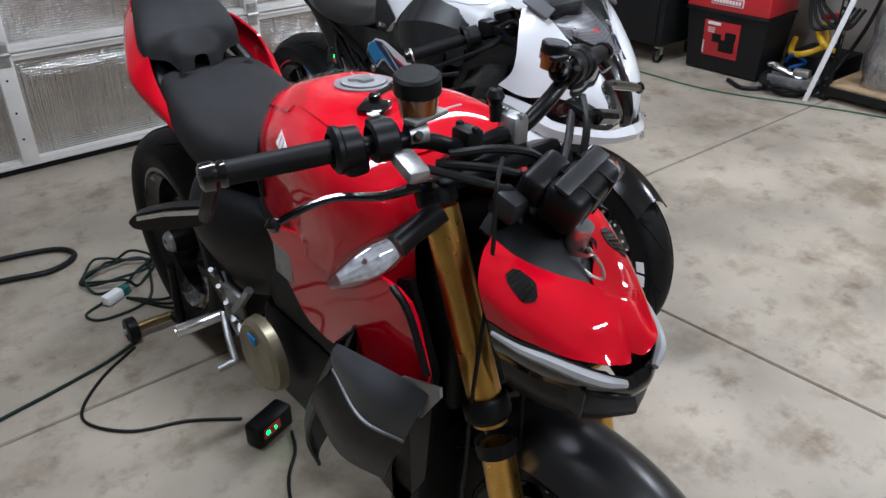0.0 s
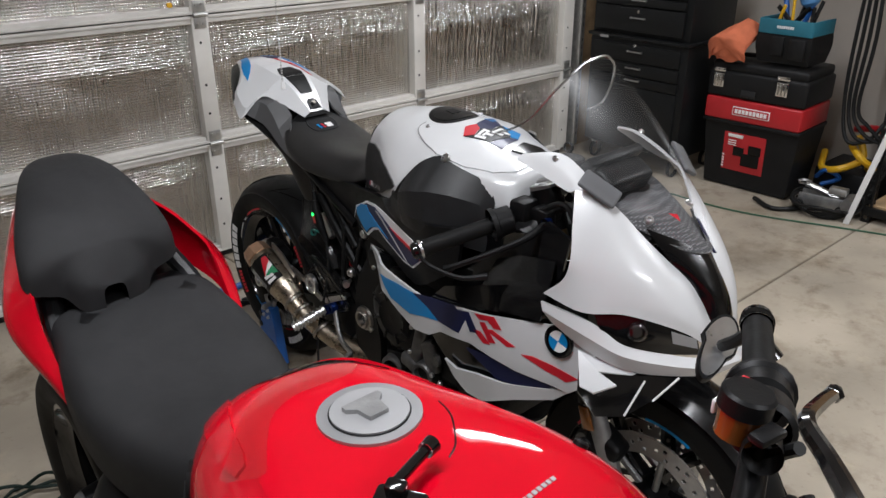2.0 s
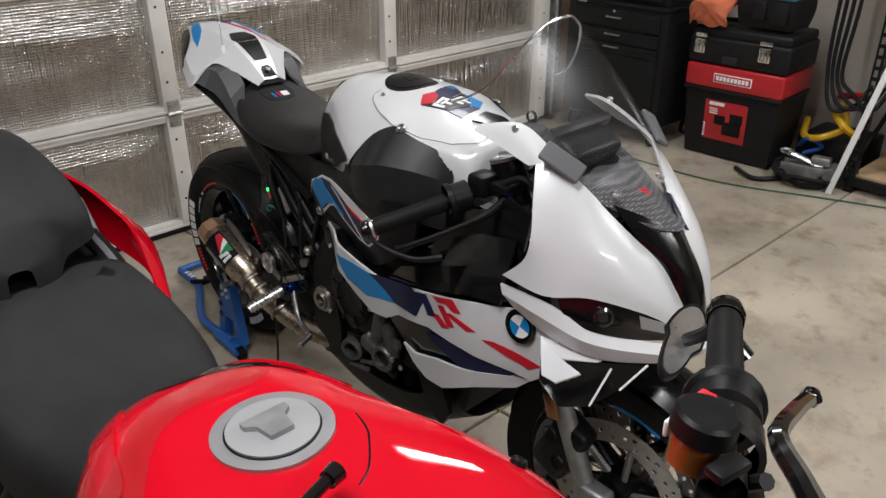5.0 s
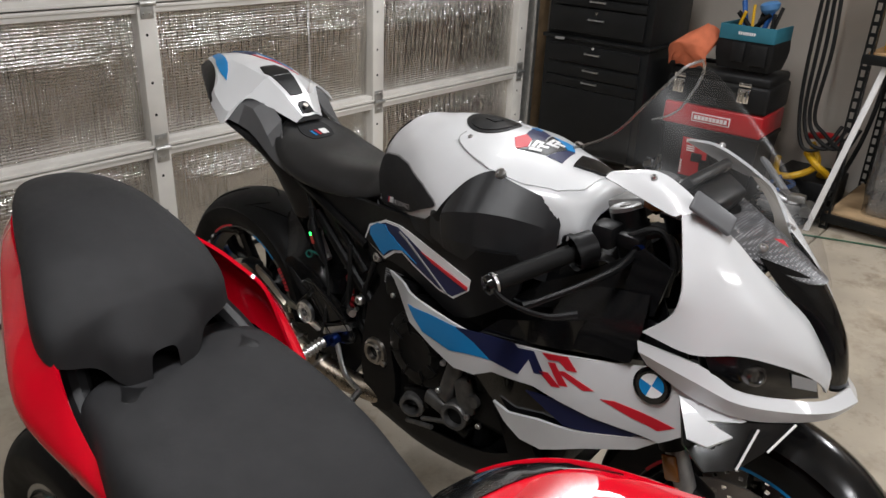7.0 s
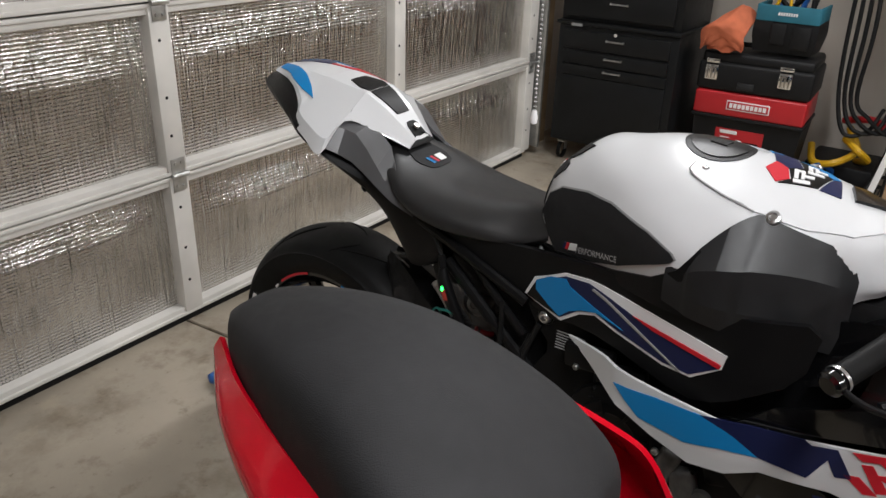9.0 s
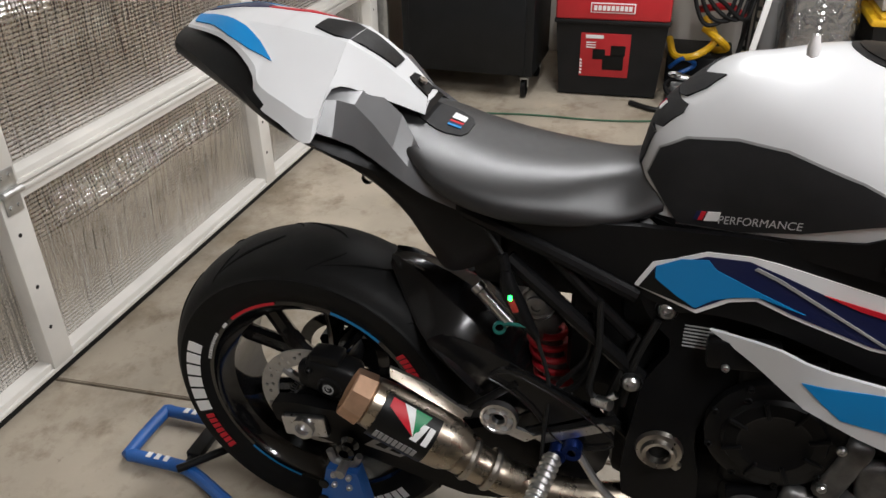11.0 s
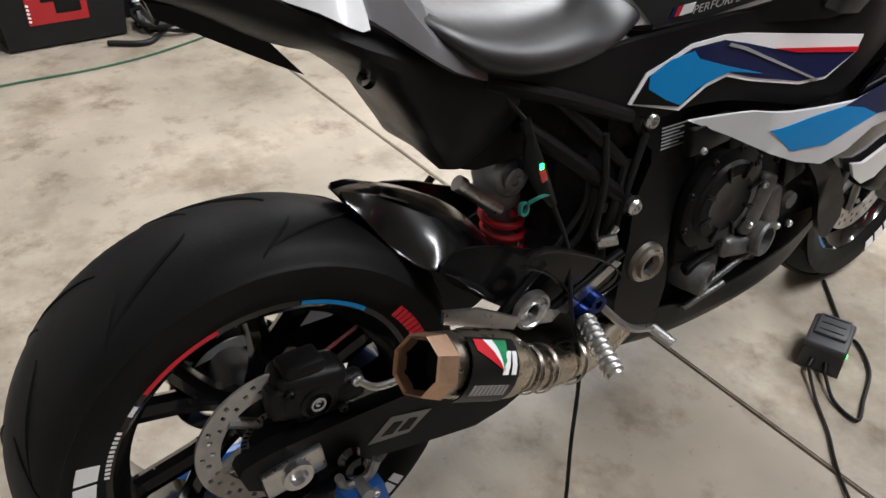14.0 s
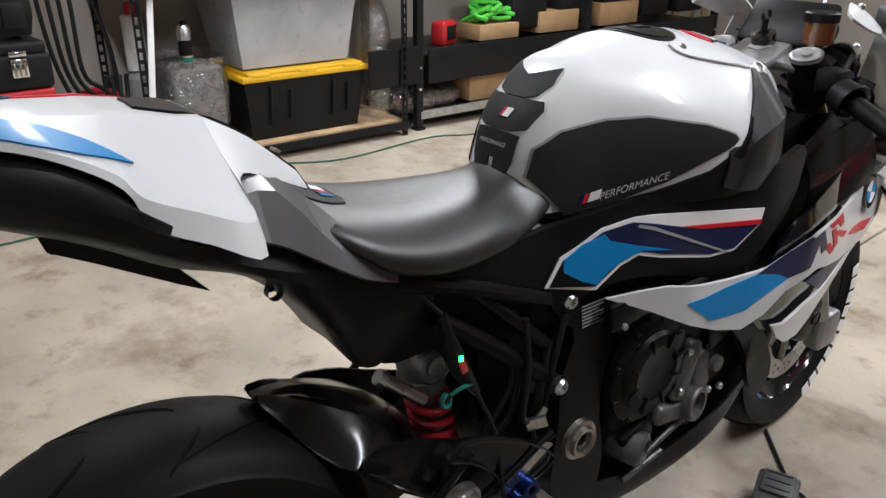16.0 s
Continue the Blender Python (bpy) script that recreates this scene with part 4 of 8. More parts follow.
TAILS = [(.100, ((.100, .950), (.140, .938), (.176, .905))), (.147, ((.080, .942), (.125, .930), (.142, .874))), (.200, ((.075, .902), (.122, .868), (.136, .836))),
         (.245, ((.112, .852), (.126, .822), (.133, .806))), (.295, ((.118, .800), (.124, .792), (.126, .784)))]
for m in (1, -1):
    o = surf([[(s, u, z) for s, z in p] for u, p in TAILS], 2, 1, thick=.006)
    W("tail_side_panel", o if m > 0 else flip(o), SATIN_GREY, "satin grey moulded tail side panel", 12)
hook = W("plate_holder", merge(box((0, -.035, .895), (.05, .006, .05), .003, m=pose(0, 0, 0, -35, 0, 0)), rod((0, .0, .91), (0, -.05, .885), .010)), BLACK_MATT, "black number plate bracket without a plate")
part("tail_light", box((0, -.172, .985), (.07, .012, .022), .006), D_RED, hook)
W("hook_bobbin", merge(rod((.075, .150, .822), (.094, .148, .806), .006), lathe([(-.006, .009), (.006, .009)], (.096, .148, .804))), BLACK_MATT)
W("tail_fin", sheet([(-.065, .912), (0, .892), (.050, .856), (.088, .812), (.055, .830), (-.02, .874), (-.06, .896)], side_of(lambda a, b: .068), .03, 0, .010), BLACK_MATT)

# hugger, swingarm, shock
HUG = [(.148, .620, .613, .026, .150), (.182, .618, .590, .044, .168), (.226, .606, .552, .062, .192), (.272, .584, .526, .088, .219), (.326, .550, .517, .110, .244), (.376, .502, .484, .121, .285), (.408, .452, .440, .124, .330)]
hug_rows = []
for cu, cz, ez, w, eu in HUG:      # centre line, then the bent-down edge; a raised rib runs between them
    hug_rows.append([(w * q, cu + (eu - cu) * q ** 2.0, cz + (ez - cz) * q ** 2.2 + rib) for q, rib in ((0, -.004), (.34, -.003), (.56, .006), (.78, .001), (1, 0))])
hugger = W("hugger", surf(hug_rows, 4, 2, mirror=True, thick=0.004), CARBON, "glossy carbon rear hugger", 16)
part("hugger_lip", tube([r[-1] for r in hug_rows], .0022, 6, 4), CARBON, hugger)
HUGS = [(.236, .524), (.27, .545), (.33, .532), (.40, .500), (.52, .452), (.50, .43), (.44, .405), (.37, .402), (.335, .430), (.285, .470), (.252, .500)]
for m in (1, -1):
    o = sheet(HUGS, side_of(lambda u, z: .113 + .03 * max(0, .55 - z)), .03, 0, .004, 1)
    part("guard", o if m > 0 else flip(o), CARBON, hugger, "carbon swingarm guard")
for m in (1, -1):
    arm = sheet([(-.075, .325), (-.06, .275), (.02, .262), (.20, .218), (.34, .19), (.50, .25), (.56, .34), (.54, .43), (.46, .45), (.34, .36), (.20, .332), (.06, .335), (-.03, .335)], side_of(lambda u, z: .124 - .03 * max(0, u - .3)), .04, 0, .028, 1)
    arm_ob = W("swingarm", arm if m > 0 else flip(arm), FRAME_BLACK, "black swingarm")
    if m > 0:
        part("axle_block", merge(box((.128, .0, .290), (.014, .09, .045), .004, m=pose(0, 0, 0, 8, 0, 0)), lathe([(0, .022), (.012, .022), (.012, .014), (0, .014)], (.134, .0, .293), seg=24)), ALU, arm_ob, "machined axle adjuster block")
        part("arm_lettering", sheet([(.115, .268), (.155, .303), (.225, .283), (.185, .255)], side_of(lambda u, z: .1245), .05, 0.001, .001), D_GREY, arm_ob)
        part("arm_lettering", merge(*[sheet([(.137 + i * .028, .274 - i * .006), (.156 + i * .028, .269 - i * .006), (.174 + i * .026, .285 - i * .006), (.160 + i * .026, .290 - i * .006)], side_of(lambda u, z: .1245), .05, 0.002, .001) for i in range(2)]), D_BLACK, arm_ob)
        part("stand_spool", lathe([(0, .012), (.004, .012), (.006, .019), (.014, .012), (.026, .012), (.030, .019), (.034, .010)], (.12, .085, .262), seg=20), BLACK_GLOSS, arm_ob)
caliper = W("rear_caliper", merge(box((.082, .045, .388), (.06, .105, .078), .018, 3, m=pose(0, 0, 0, -14, 0, 0)), box((.098, .100, .372), (.03, .05, .045), .012, 3), box((.095, .000, .392), (.034, .030, .050), .010, 2), box((.086, .040, .432), (.044, .060, .022), .008, 2), lathe([(0, .024), (.005, .024), (.008, .019)], (.109, .049, .378), seg=24)), BLACK_MATT, "black rear brake caliper")
for q in ((.114, .012, .412), (.114, .085, .352)):
    part("caliper_bolt", bolt_head(q, .007), FRAME_BLACK, caliper)
part("caliper_mark", lathe([(0, .011), (.0012, .011), (.0012, .008), (0, .008)], (.1172, .049, .378), seg=20, shut=True), D_GREY, caliper)
part("caliper_mark", lathe([(0, .005), (.0012, .005), (.0012, .0025), (0, .0025)], (.1172, .049, .380), seg=12, arc=(.4, 5.2)), D_GREY, caliper)
part("banjo_bolt", merge(bolt_head((.116, .108, .392), .009), tube([(.118, .108, .392), (.126, .130, .376), (.128, .165, .372), (.124, .21, .372)], .0055, 8)), ALU, caliper)
shock = W("shock_absorber", merge(lathe([(-.05, .02), (.012, .022), (.018, .034), (.085, .035), (.10, .028)], (.01, .422, .512), (0, -.22, 1), 28), lathe([(.040, .0355), (.043, .0375), (.047, .0375), (.050, .0355)], (.01, .422, .512), (0, -.22, 1), 28), rod((.0, .455, .36), (.01, .425, .5), .022)), CAST, "steel shock absorber with a red spring")
part("spring", tube([(.01 + .031 * math.cos(t), .422 + .031 * math.sin(t) + .005 * t / 6.28, .517 - .024 * t / 6.28) for t in np.linspace(0, 2 * math.pi * 4.2, 70)], .0062, 8, 1), RED_SPRING, shock, "red coil spring")
part("reservoir", merge(rod((.055, .318, .600), (.070, .372, .555), .0105, seg=18), lathe([(0, .0001), (0, .012), (.012, .0125), (.014, .0105)], (.052, .308, .609), (.15, .54, -.45), 18)), ALU, shock, "silver shock reservoir")
part("shock_head", merge(lathe([(-.02, .03), (.02, .03)], (.03, .41, .585), (1, 0, 0), 24), bolt_head((.052, .41, .585), .018)), CAST, shock)

# subframe and main frame
for m in (1, -1):
    mm = (lambda b: b) if m > 0 else flip
    for pts, rr in (([(.105, .30, .775), (.112, .44, .725), (.112, .565, .672)], .012), ([(.10, .37, .70), (.112, .48, .615), (.118, .615, .505)], .013), ([(.105, .43, .725), (.112, .50, .66), (.114, .565, .60)], .010)):
        W("subframe_tube", mm(tube(pts, rr, 10)), FRAME_BLACK)
    fr = sheet([(.555, .700), (.66, .715), (.80, .73), (1.0, .745), (1.18, .86), (1.24, .85), (1.22, .74), (1.05, .63), (.90, .585), (.78, .585), (.695, .53), (.675, .45), (.70, .35), (.69, .25), (.60, .235), (.575, .33), (.578, .42), (.585, .48), (.59, .53), (.63, .60), (.585, .64)],
               side_of(lambda u, z: .112 + .03 * max(0, u - .75) + .14 * max(0, min(.2, .66 - z))), .04, 0, .03, 1)
    frame_ob = W("main_frame", mm(fr), FRAME_BLACK, "black main frame spar")
    if m > 0:
        for p in ((.113, .610, .657), (.140, .574, .535)):
            part("frame_bolt", merge(bolt_head(p, .013, h=.012), lathe([(0, .017), (.003, .017)], p, seg=20)), ALU, frame_ob)
        part("pivot_boss", merge(lathe([(0, .017), (.016, .019), (.018, .026), (.010, .028), (.008, .035), (0, .037)], (.140, .630, .412), seg=28), box((.144, .652, .392), (.010, .030, .014), .003, m=pose(0, 0, 0, -35, 0, 0))), STEEL, frame_ob, "bare metal swingarm pivot boss")
        part("pivot_hollow", lathe([(.002, .018), (.002, .0001)], (.141, .630, .412), seg=20), ENGINE, frame_ob)
        part("warning_sticker", merge(*[sheet([(.638, .638 - i * .0055), (.697 - .010 * (i % 3), .638 - i * .0055), (.697 - .010 * (i % 3), .6360 - i * .0055), (.638, .6360 - i * .0055)], side_of(lambda u, z: .112 + .14 * max(0, .66 - z)), .06, .003, .001) for i in range(7)]), D_GREY, frame_ob, "small pale warning label lines")
KN = lambda u, z: .106 + .092 * max(0, u - .56) / .41 * (1 - .25 * max(0, u - .97) / .1)
kn_map = lambda o: [(u, z) if u < .565 else (.565 + (u - .565) * .752, z + (u - .565) * .064) for u, z in o]
for m in (1, -1):
    mm = (lambda b: b) if m > 0 else flip
    kp = W("knee_panel", mm(sheet(kn_map([(.285, .778), (.34, .783), (.42, .778), (.50, .780), (.60, .785), (.80, .795), (1.10, .785), (1.26, .80), (1.24, .70), (1.10, .63), (1.02, .612), (.80, .66), (.70, .665), (.64, .655), (.57, .675), (.50, .715), (.40, .742), (.32, .764)]), side_of(KN), .03, 0.004, .012, 1)), BLACK_MATT, "black knee panel")
    for o, mt, of in (([(.560, .691), (.582, .735), (.612, .749), (.650, .770), (.705, .778), (.740, .777), (.843, .766), (.966, .753), (.961, .726), (.914, .687), (.863, .684), (.765, .702), (.722, .714), (.690, .702), (.650, .670)], D_WHITE, .0065),
                      ([(.568, .692), (.588, .731), (.615, .744), (.652, .764), (.704, .771), (.745, .762), (.798, .748), (.958, .727), (.912, .692), (.863, .690), (.767, .708), (.722, .721), (.687, .708), (.648, .677)], D_NAVY, .008),
                      ([(.588, .731), (.619, .751), (.655, .760), (.666, .748), (.722, .730), (.783, .713), (.726, .722), (.695, .713), (.669, .700), (.648, .680), (.621, .692), (.589, .712)], D_BLUE, .0095),
                      ([(.568, .692), (.586, .724), (.590, .711), (.622, .691), (.643, .679)], D_BLACK, .0092),
                      ([(.715, .766), (.745, .757), (.899, .689), (.894, .688), (.742, .753), (.712, .762)], D_GREY, .0098),
                      ([(.798, .749), (.961, .735), (.959, .727), (.839, .739)], D_RED, .0098)):
        part("knee_decal", mm(sheet(o, side_of(KN), .03, of, .002)), mt, kp)

# engine
engine = W("engine", box((0, .93, .48), (.28, .42, .26), .03, 3), ENGINE, "black engine block")
part("cylinder_head", box((0, 1.05, .56), (.26, .25, .16), .03, 3), ENGINE, engine)
part("sump", box((0, .82, .33), (.24, .30, .14), .03, 3), ENGINE, engine)
rnd = random.Random(5)
for u0, z0, uw, zh in ((.72, .62, .10, .05), (.80, .60, .07, .06), (1.0, .58, .09, .05), (.98, .50, .06, .07), (1.06, .49, .05, .09), (.78, .35, .08, .05), (.90, .34, .09, .04)):
    part("engine_casting", box((.142, u0, z0), (.022, uw, zh), .008, 2, m=pose(0, 0, 0, rnd.uniform(-20, 20), 0, 0)), FRAME_BLACK, engine)
for i in range(14):
    part("engine_bolt", bolt_head((.153, .70 + .03 * i + rnd.uniform(-.01, .01), .60 - .02 * (i % 5) - .03 * (i % 3)), .006), ALU if i % 3 == 0 else FRAME_BLACK, engine)
part("clutch_cover", merge(lathe([(0, .098), (.014, .097), (.018, .090), (.019, .074), (.027, .070), (.030, .052), (.027, .046), (.030, .0001)], (.138, .785, .488), seg=48)), FRAME_BLACK, engine)
for k in range(8):
    part("cover_rib", box((.168, .785 + .060 * math.cos(.3 + k * .8), .488 + .060 * math.sin(.3 + k * .8)), (.006, .030, .006), .002, m=pose(0, 0, 0, math.degrees(.3 + k * .8), 0, 0)), FRAME_BLACK, engine)
for t in [i * math.pi / 4.5 for i in range(9)]:
    part("cover_bolt", bolt_head((.152, .785 + .093 * math.cos(t), .488 + .093 * math.sin(t)), .006), FRAME_BLACK, engine)
pump = part("pump_cover", merge(lathe([(-.03, .036), (0, .034), (.004, .031), (.004, .024), (-.02, .023)], (.172, .915, .375), (1, .15, .05), 28), box((.152, .885, .450), (.028, .040, .120), .012, 3, m=pose(0, 0, 0, -16, 0, 0)), box((.150, .855, .372), (.030, .085, .040), .012, 3, m=pose(0, 0, 0, -12, 0, 0)),
                                box((.150, .930, .430), (.028, .050, .090), .012, 3, m=pose(0, 0, 0, 14, 0, 0)), lathe([(0, .017), (.010, .015), (.010, .0001)], (.162, .965, .440), seg=18)), CAST_DARK, engine, "bare cast pump housing")
part("pump_bore", lathe([(0, .0235), (0, .0001)], (.160, .914, .375), (1, .15, .05), 24), D_BLACK, pump)
for q in ((.166, .872, .498), (.166, .862, .420), (.166, .950, .390), (.168, .985, .385)):
    part("pump_bolt", bolt_head(q, .007), ALU, pump)
for q0, q1 in (((.150, .80, .300), (.158, .90, .345)), ((.150, .75, .270), (.160, .84, .300))):
    part("oil_line", rod(q0, q1, .006, seg=10), CAST_DARK, engine)
part("oil_filter", merge(lathe([(0, .0001), (0, .028), (.02, .032), (.07, .032), (.074, .026), (.074, .022), (.03, .022)], (.10, .755, .335), (1, .35, -.05), 28)), CAST_DARK, engine, "bare metal pipe stub")
for pts, rr in (([(.11, .58, .60), (.12, .555, .52), (.118, .545, .45), (.11, .58, .40)], .008), ([(.12, .60, .64), (.125, .575, .56), (.12, .565, .47)], .006), ([(.11, .52, .58), (.115, .50, .50), (.10, .45, .44)], .006), ([(.12, .515, .66), (.128, .520, .58), (.130, .512, .50), (.132, .528, .482)], .0055), ([(.10, .50, .62), (.11, .505, .55), (.10, .46, .47)], .005)):
    part("engine_hose", tube(pts, rr, 8), CABLE, engine)
part("linkage", merge(rod((.130, .522, .478), (.145, .548, .486), .010), rod((.135, .535, .480), (.135, .555, .500), .006)), ALU, engine)
# Plain black boxes added only to fill the bike's hollow middle.
for nm, c, d in (("seat_fill", (0, .45, .69), (.15, .30, .14)), ("mid_fill", (0, .55, .575), (.16, .17, .24)), ("pivot_fill", (0, .60, .40), (.21, .10, .22)), ("airbox", (0, .85, .67), (.20, .62, .14)), ("head_fill", (0, 1.12, .72), (.20, .24, .28))):
    W(nm, box(c, d, .03), ENGINE)

# rearset, pegs, exhaust
rs = W("footrest_plate", sheet([(.352, .505), (.372, .525), (.41, .522), (.50, .476), (.562, .428), (.556, .402), (.50, .388), (.462, .408), (.425, .455), (.385, .492)], side_of(lambda u, z: .150), .03, 0, .006, 1), CARBON, "carbon heel guard")
for fr_bm in (rod((.140, .30, .40), (.148, .40, .50), .007), rod((.145, .42, .40), (.148, .56, .46), .008), box((.146, .47, .43), (.008, .12, .012), .003, m=pose(0, 0, 0, 30, 0, 0))):
    part("footrest_bar", flip(fr_bm), FRAME_BLACK, rs)
    part("footrest_bar", fr_bm, FRAME_BLACK, rs)
HEEL = [(.150 + .0065, u, z) for u, z in ((.356, .506), (.373, .521), (.41, .518), (.50, .472), (.556, .426), (.552, .405), (.50, .392), (.464, .411), (.428, .457), (.388, .490), (.356, .506))]
part("guard_rim", tube(HEEL, .0018, 6, 2), CARBON, rs, "woven carbon edge of the heel guard")
part("pivot_disc", merge(lathe([(0, .010), (.010, .011), (.011, .014), (.009, .016), (.009, .024), (.012, .026), (.011, .031), (0, .032)], (.152, .375, .428), seg=28)), ALU, rs, "machined silver round boss")
for k in range(6):
    part("boss_pocket", lathe([(.0095, .0062), (.0095, .0001)], (.1525, .375 + .020 * math.cos(k * 1.047), .428 + .020 * math.sin(k * 1.047)), seg=10), D_GREY, rs)
part("alu_strut", merge(sheet([(.37, .40), (.42, .385), (.44, .40), (.40, .412)], side_of(lambda u, z: .156), .05, 0, .006), sheet([(.43, .40), (.54, .455), (.555, .445), (.45, .39)], side_of(lambda u, z: .157), .05, 0, .005), sheet([(.20, .435), (.25, .44), (.33, .425), (.325, .41), (.26, .405), (.21, .42)], side_of(lambda u, z: .150), .05, 0, .005)), ALU, rs, "bare aluminium brackets")
part("blue_adjuster", merge(lathe([(0, .015), (.026, .015), (.026, .008)], (.150, .475, .385), seg=20), lathe([(0, .016), (.020, .016), (.020, .007)], (.155, .498, .398), seg=20)), BLUE_ANOD, rs, "blue anodised adjuster")
part("footpeg", lathe([(0, .0125)] + [q for k in range(9) for q in ((.004 + .011 * k, .0125), (.006 + .011 * k, .0165), (.010 + .011 * k, .0165), (.012 + .011 * k, .0125))] + [(.106, .0125), (.106, .0001)], (.175, .470, .385), (.1, -.022, -.035), 14), ALU, rs, "knurled silver footpeg")
part("brake_pedal", merge(tube([(.16, .50, .40), (.185, .56, .335), (.19, .62, .31)], .007, 8), rod((.19, .62, .31), (.23, .63, .30), .009)), ALU, rs)
ex = W("exhaust", merge(lathe([(0, .038), (.004, .042), (.11, .050), (.15, .047), (.185, .034)], (.209, .168, .462), (-.11, .91, -.53), 36)), TITAN, "short titanium silencer with a copper-coloured octagonal tip")
part("tip", lathe([(.016, .0335), (.002, .0365), (-.003, .039), (.0, .041), (.032, .0445), (.034, .040)], (.215, .140, .478), (-.11, .91, -.53), 8), COPPER, ex, "rose-coloured octagonal tip", 12)
part("bore", lathe([(.0135, .033), (.05, .029), (.05, .0001)], (.215, .140, .478), (-.11, .91, -.53), 24), D_BLACK, ex)
part("link_pipe", tube([(.198, .315, .374), (.185, .40, .325), (.15, .52, .280), (.10, .65, .26)], [.034, .030, .030, .032], 18), TITAN, ex, "heat-tinted link pipe")
part("clamp", merge(*[lathe([(-.006, .036), (0, .038), (.006, .036)], c, (-.1, .9, -.5), 24) for c in ((.196, .335, .363), (.190, .37, .343), (.172, .45, .305))]), STEEL, ex)
ax = Vector((-.11, .91, -.53)).normalized()
e1 = Vector((1, 0.1, 0.35)); e1 = (e1 - ax * e1.dot(ax)).normalized(); e2 = ax.cross(e1)


def wrap(a, b, rr=.0495):
    c = Vector((.209, .168, .462)) + ax * a
    n = e1 * math.cos(b / .049) - e2 * math.sin(b / .049)
    return c + n * rr, n


part("badge_patch", sheet([(.02, -.05), (.12, -.05), (.12, .05), (.02, .05)], wrap, .012, .001, .002), D_BLACK, ex, "black maker's patch")
for o, mt in (([(.03, .045), (.05, .045), (.085, .005), (.03, .03)], D_RED), ([(.05, .045), (.07, .045), (.085, .005)], D_WHITE), ([(.07, .045), (.10, .045), (.085, .005)], D_GREEN),
              ([(.082, .0), (.094, .0), (.102, .030), (.092, .030)], D_WHITE), ([(.102, .0), (.112, .0), (.114, .030), (.104, .030)], D_WHITE)):
    part("patch_mark", sheet(o, wrap, .012, .0025, .001), mt, ex)
for i in range(9):
    part("patch_mark", sheet([(.03 + i * .0085, -.03), (.0365 + i * .0085, -.03), (.0365 + i * .0085, -.014), (.03 + i * .0085, -.014)], wrap, .02, .0025, .001), D_GREY, ex)
part("hanger", sheet([(.20, .515), (.26, .495), (.33, .45), (.32, .435), (.25, .47), (.20, .495)], side_of(lambda u, z: .185), .05, 0, .006), ALU, ex)

def plate(pts, thick):
    """A bent plate over an outline of points in space."""
    bm = bmesh.new()
    f = bm.faces.new([bm.verts.new(q) for q in pts])
    bmesh.ops.triangulate(bm, faces=[f])
    bmesh.ops.recalc_face_normals(bm, faces=bm.faces)
    bmesh.ops.solidify(bm, geom=bm.faces[:], thickness=thick)
    return bm


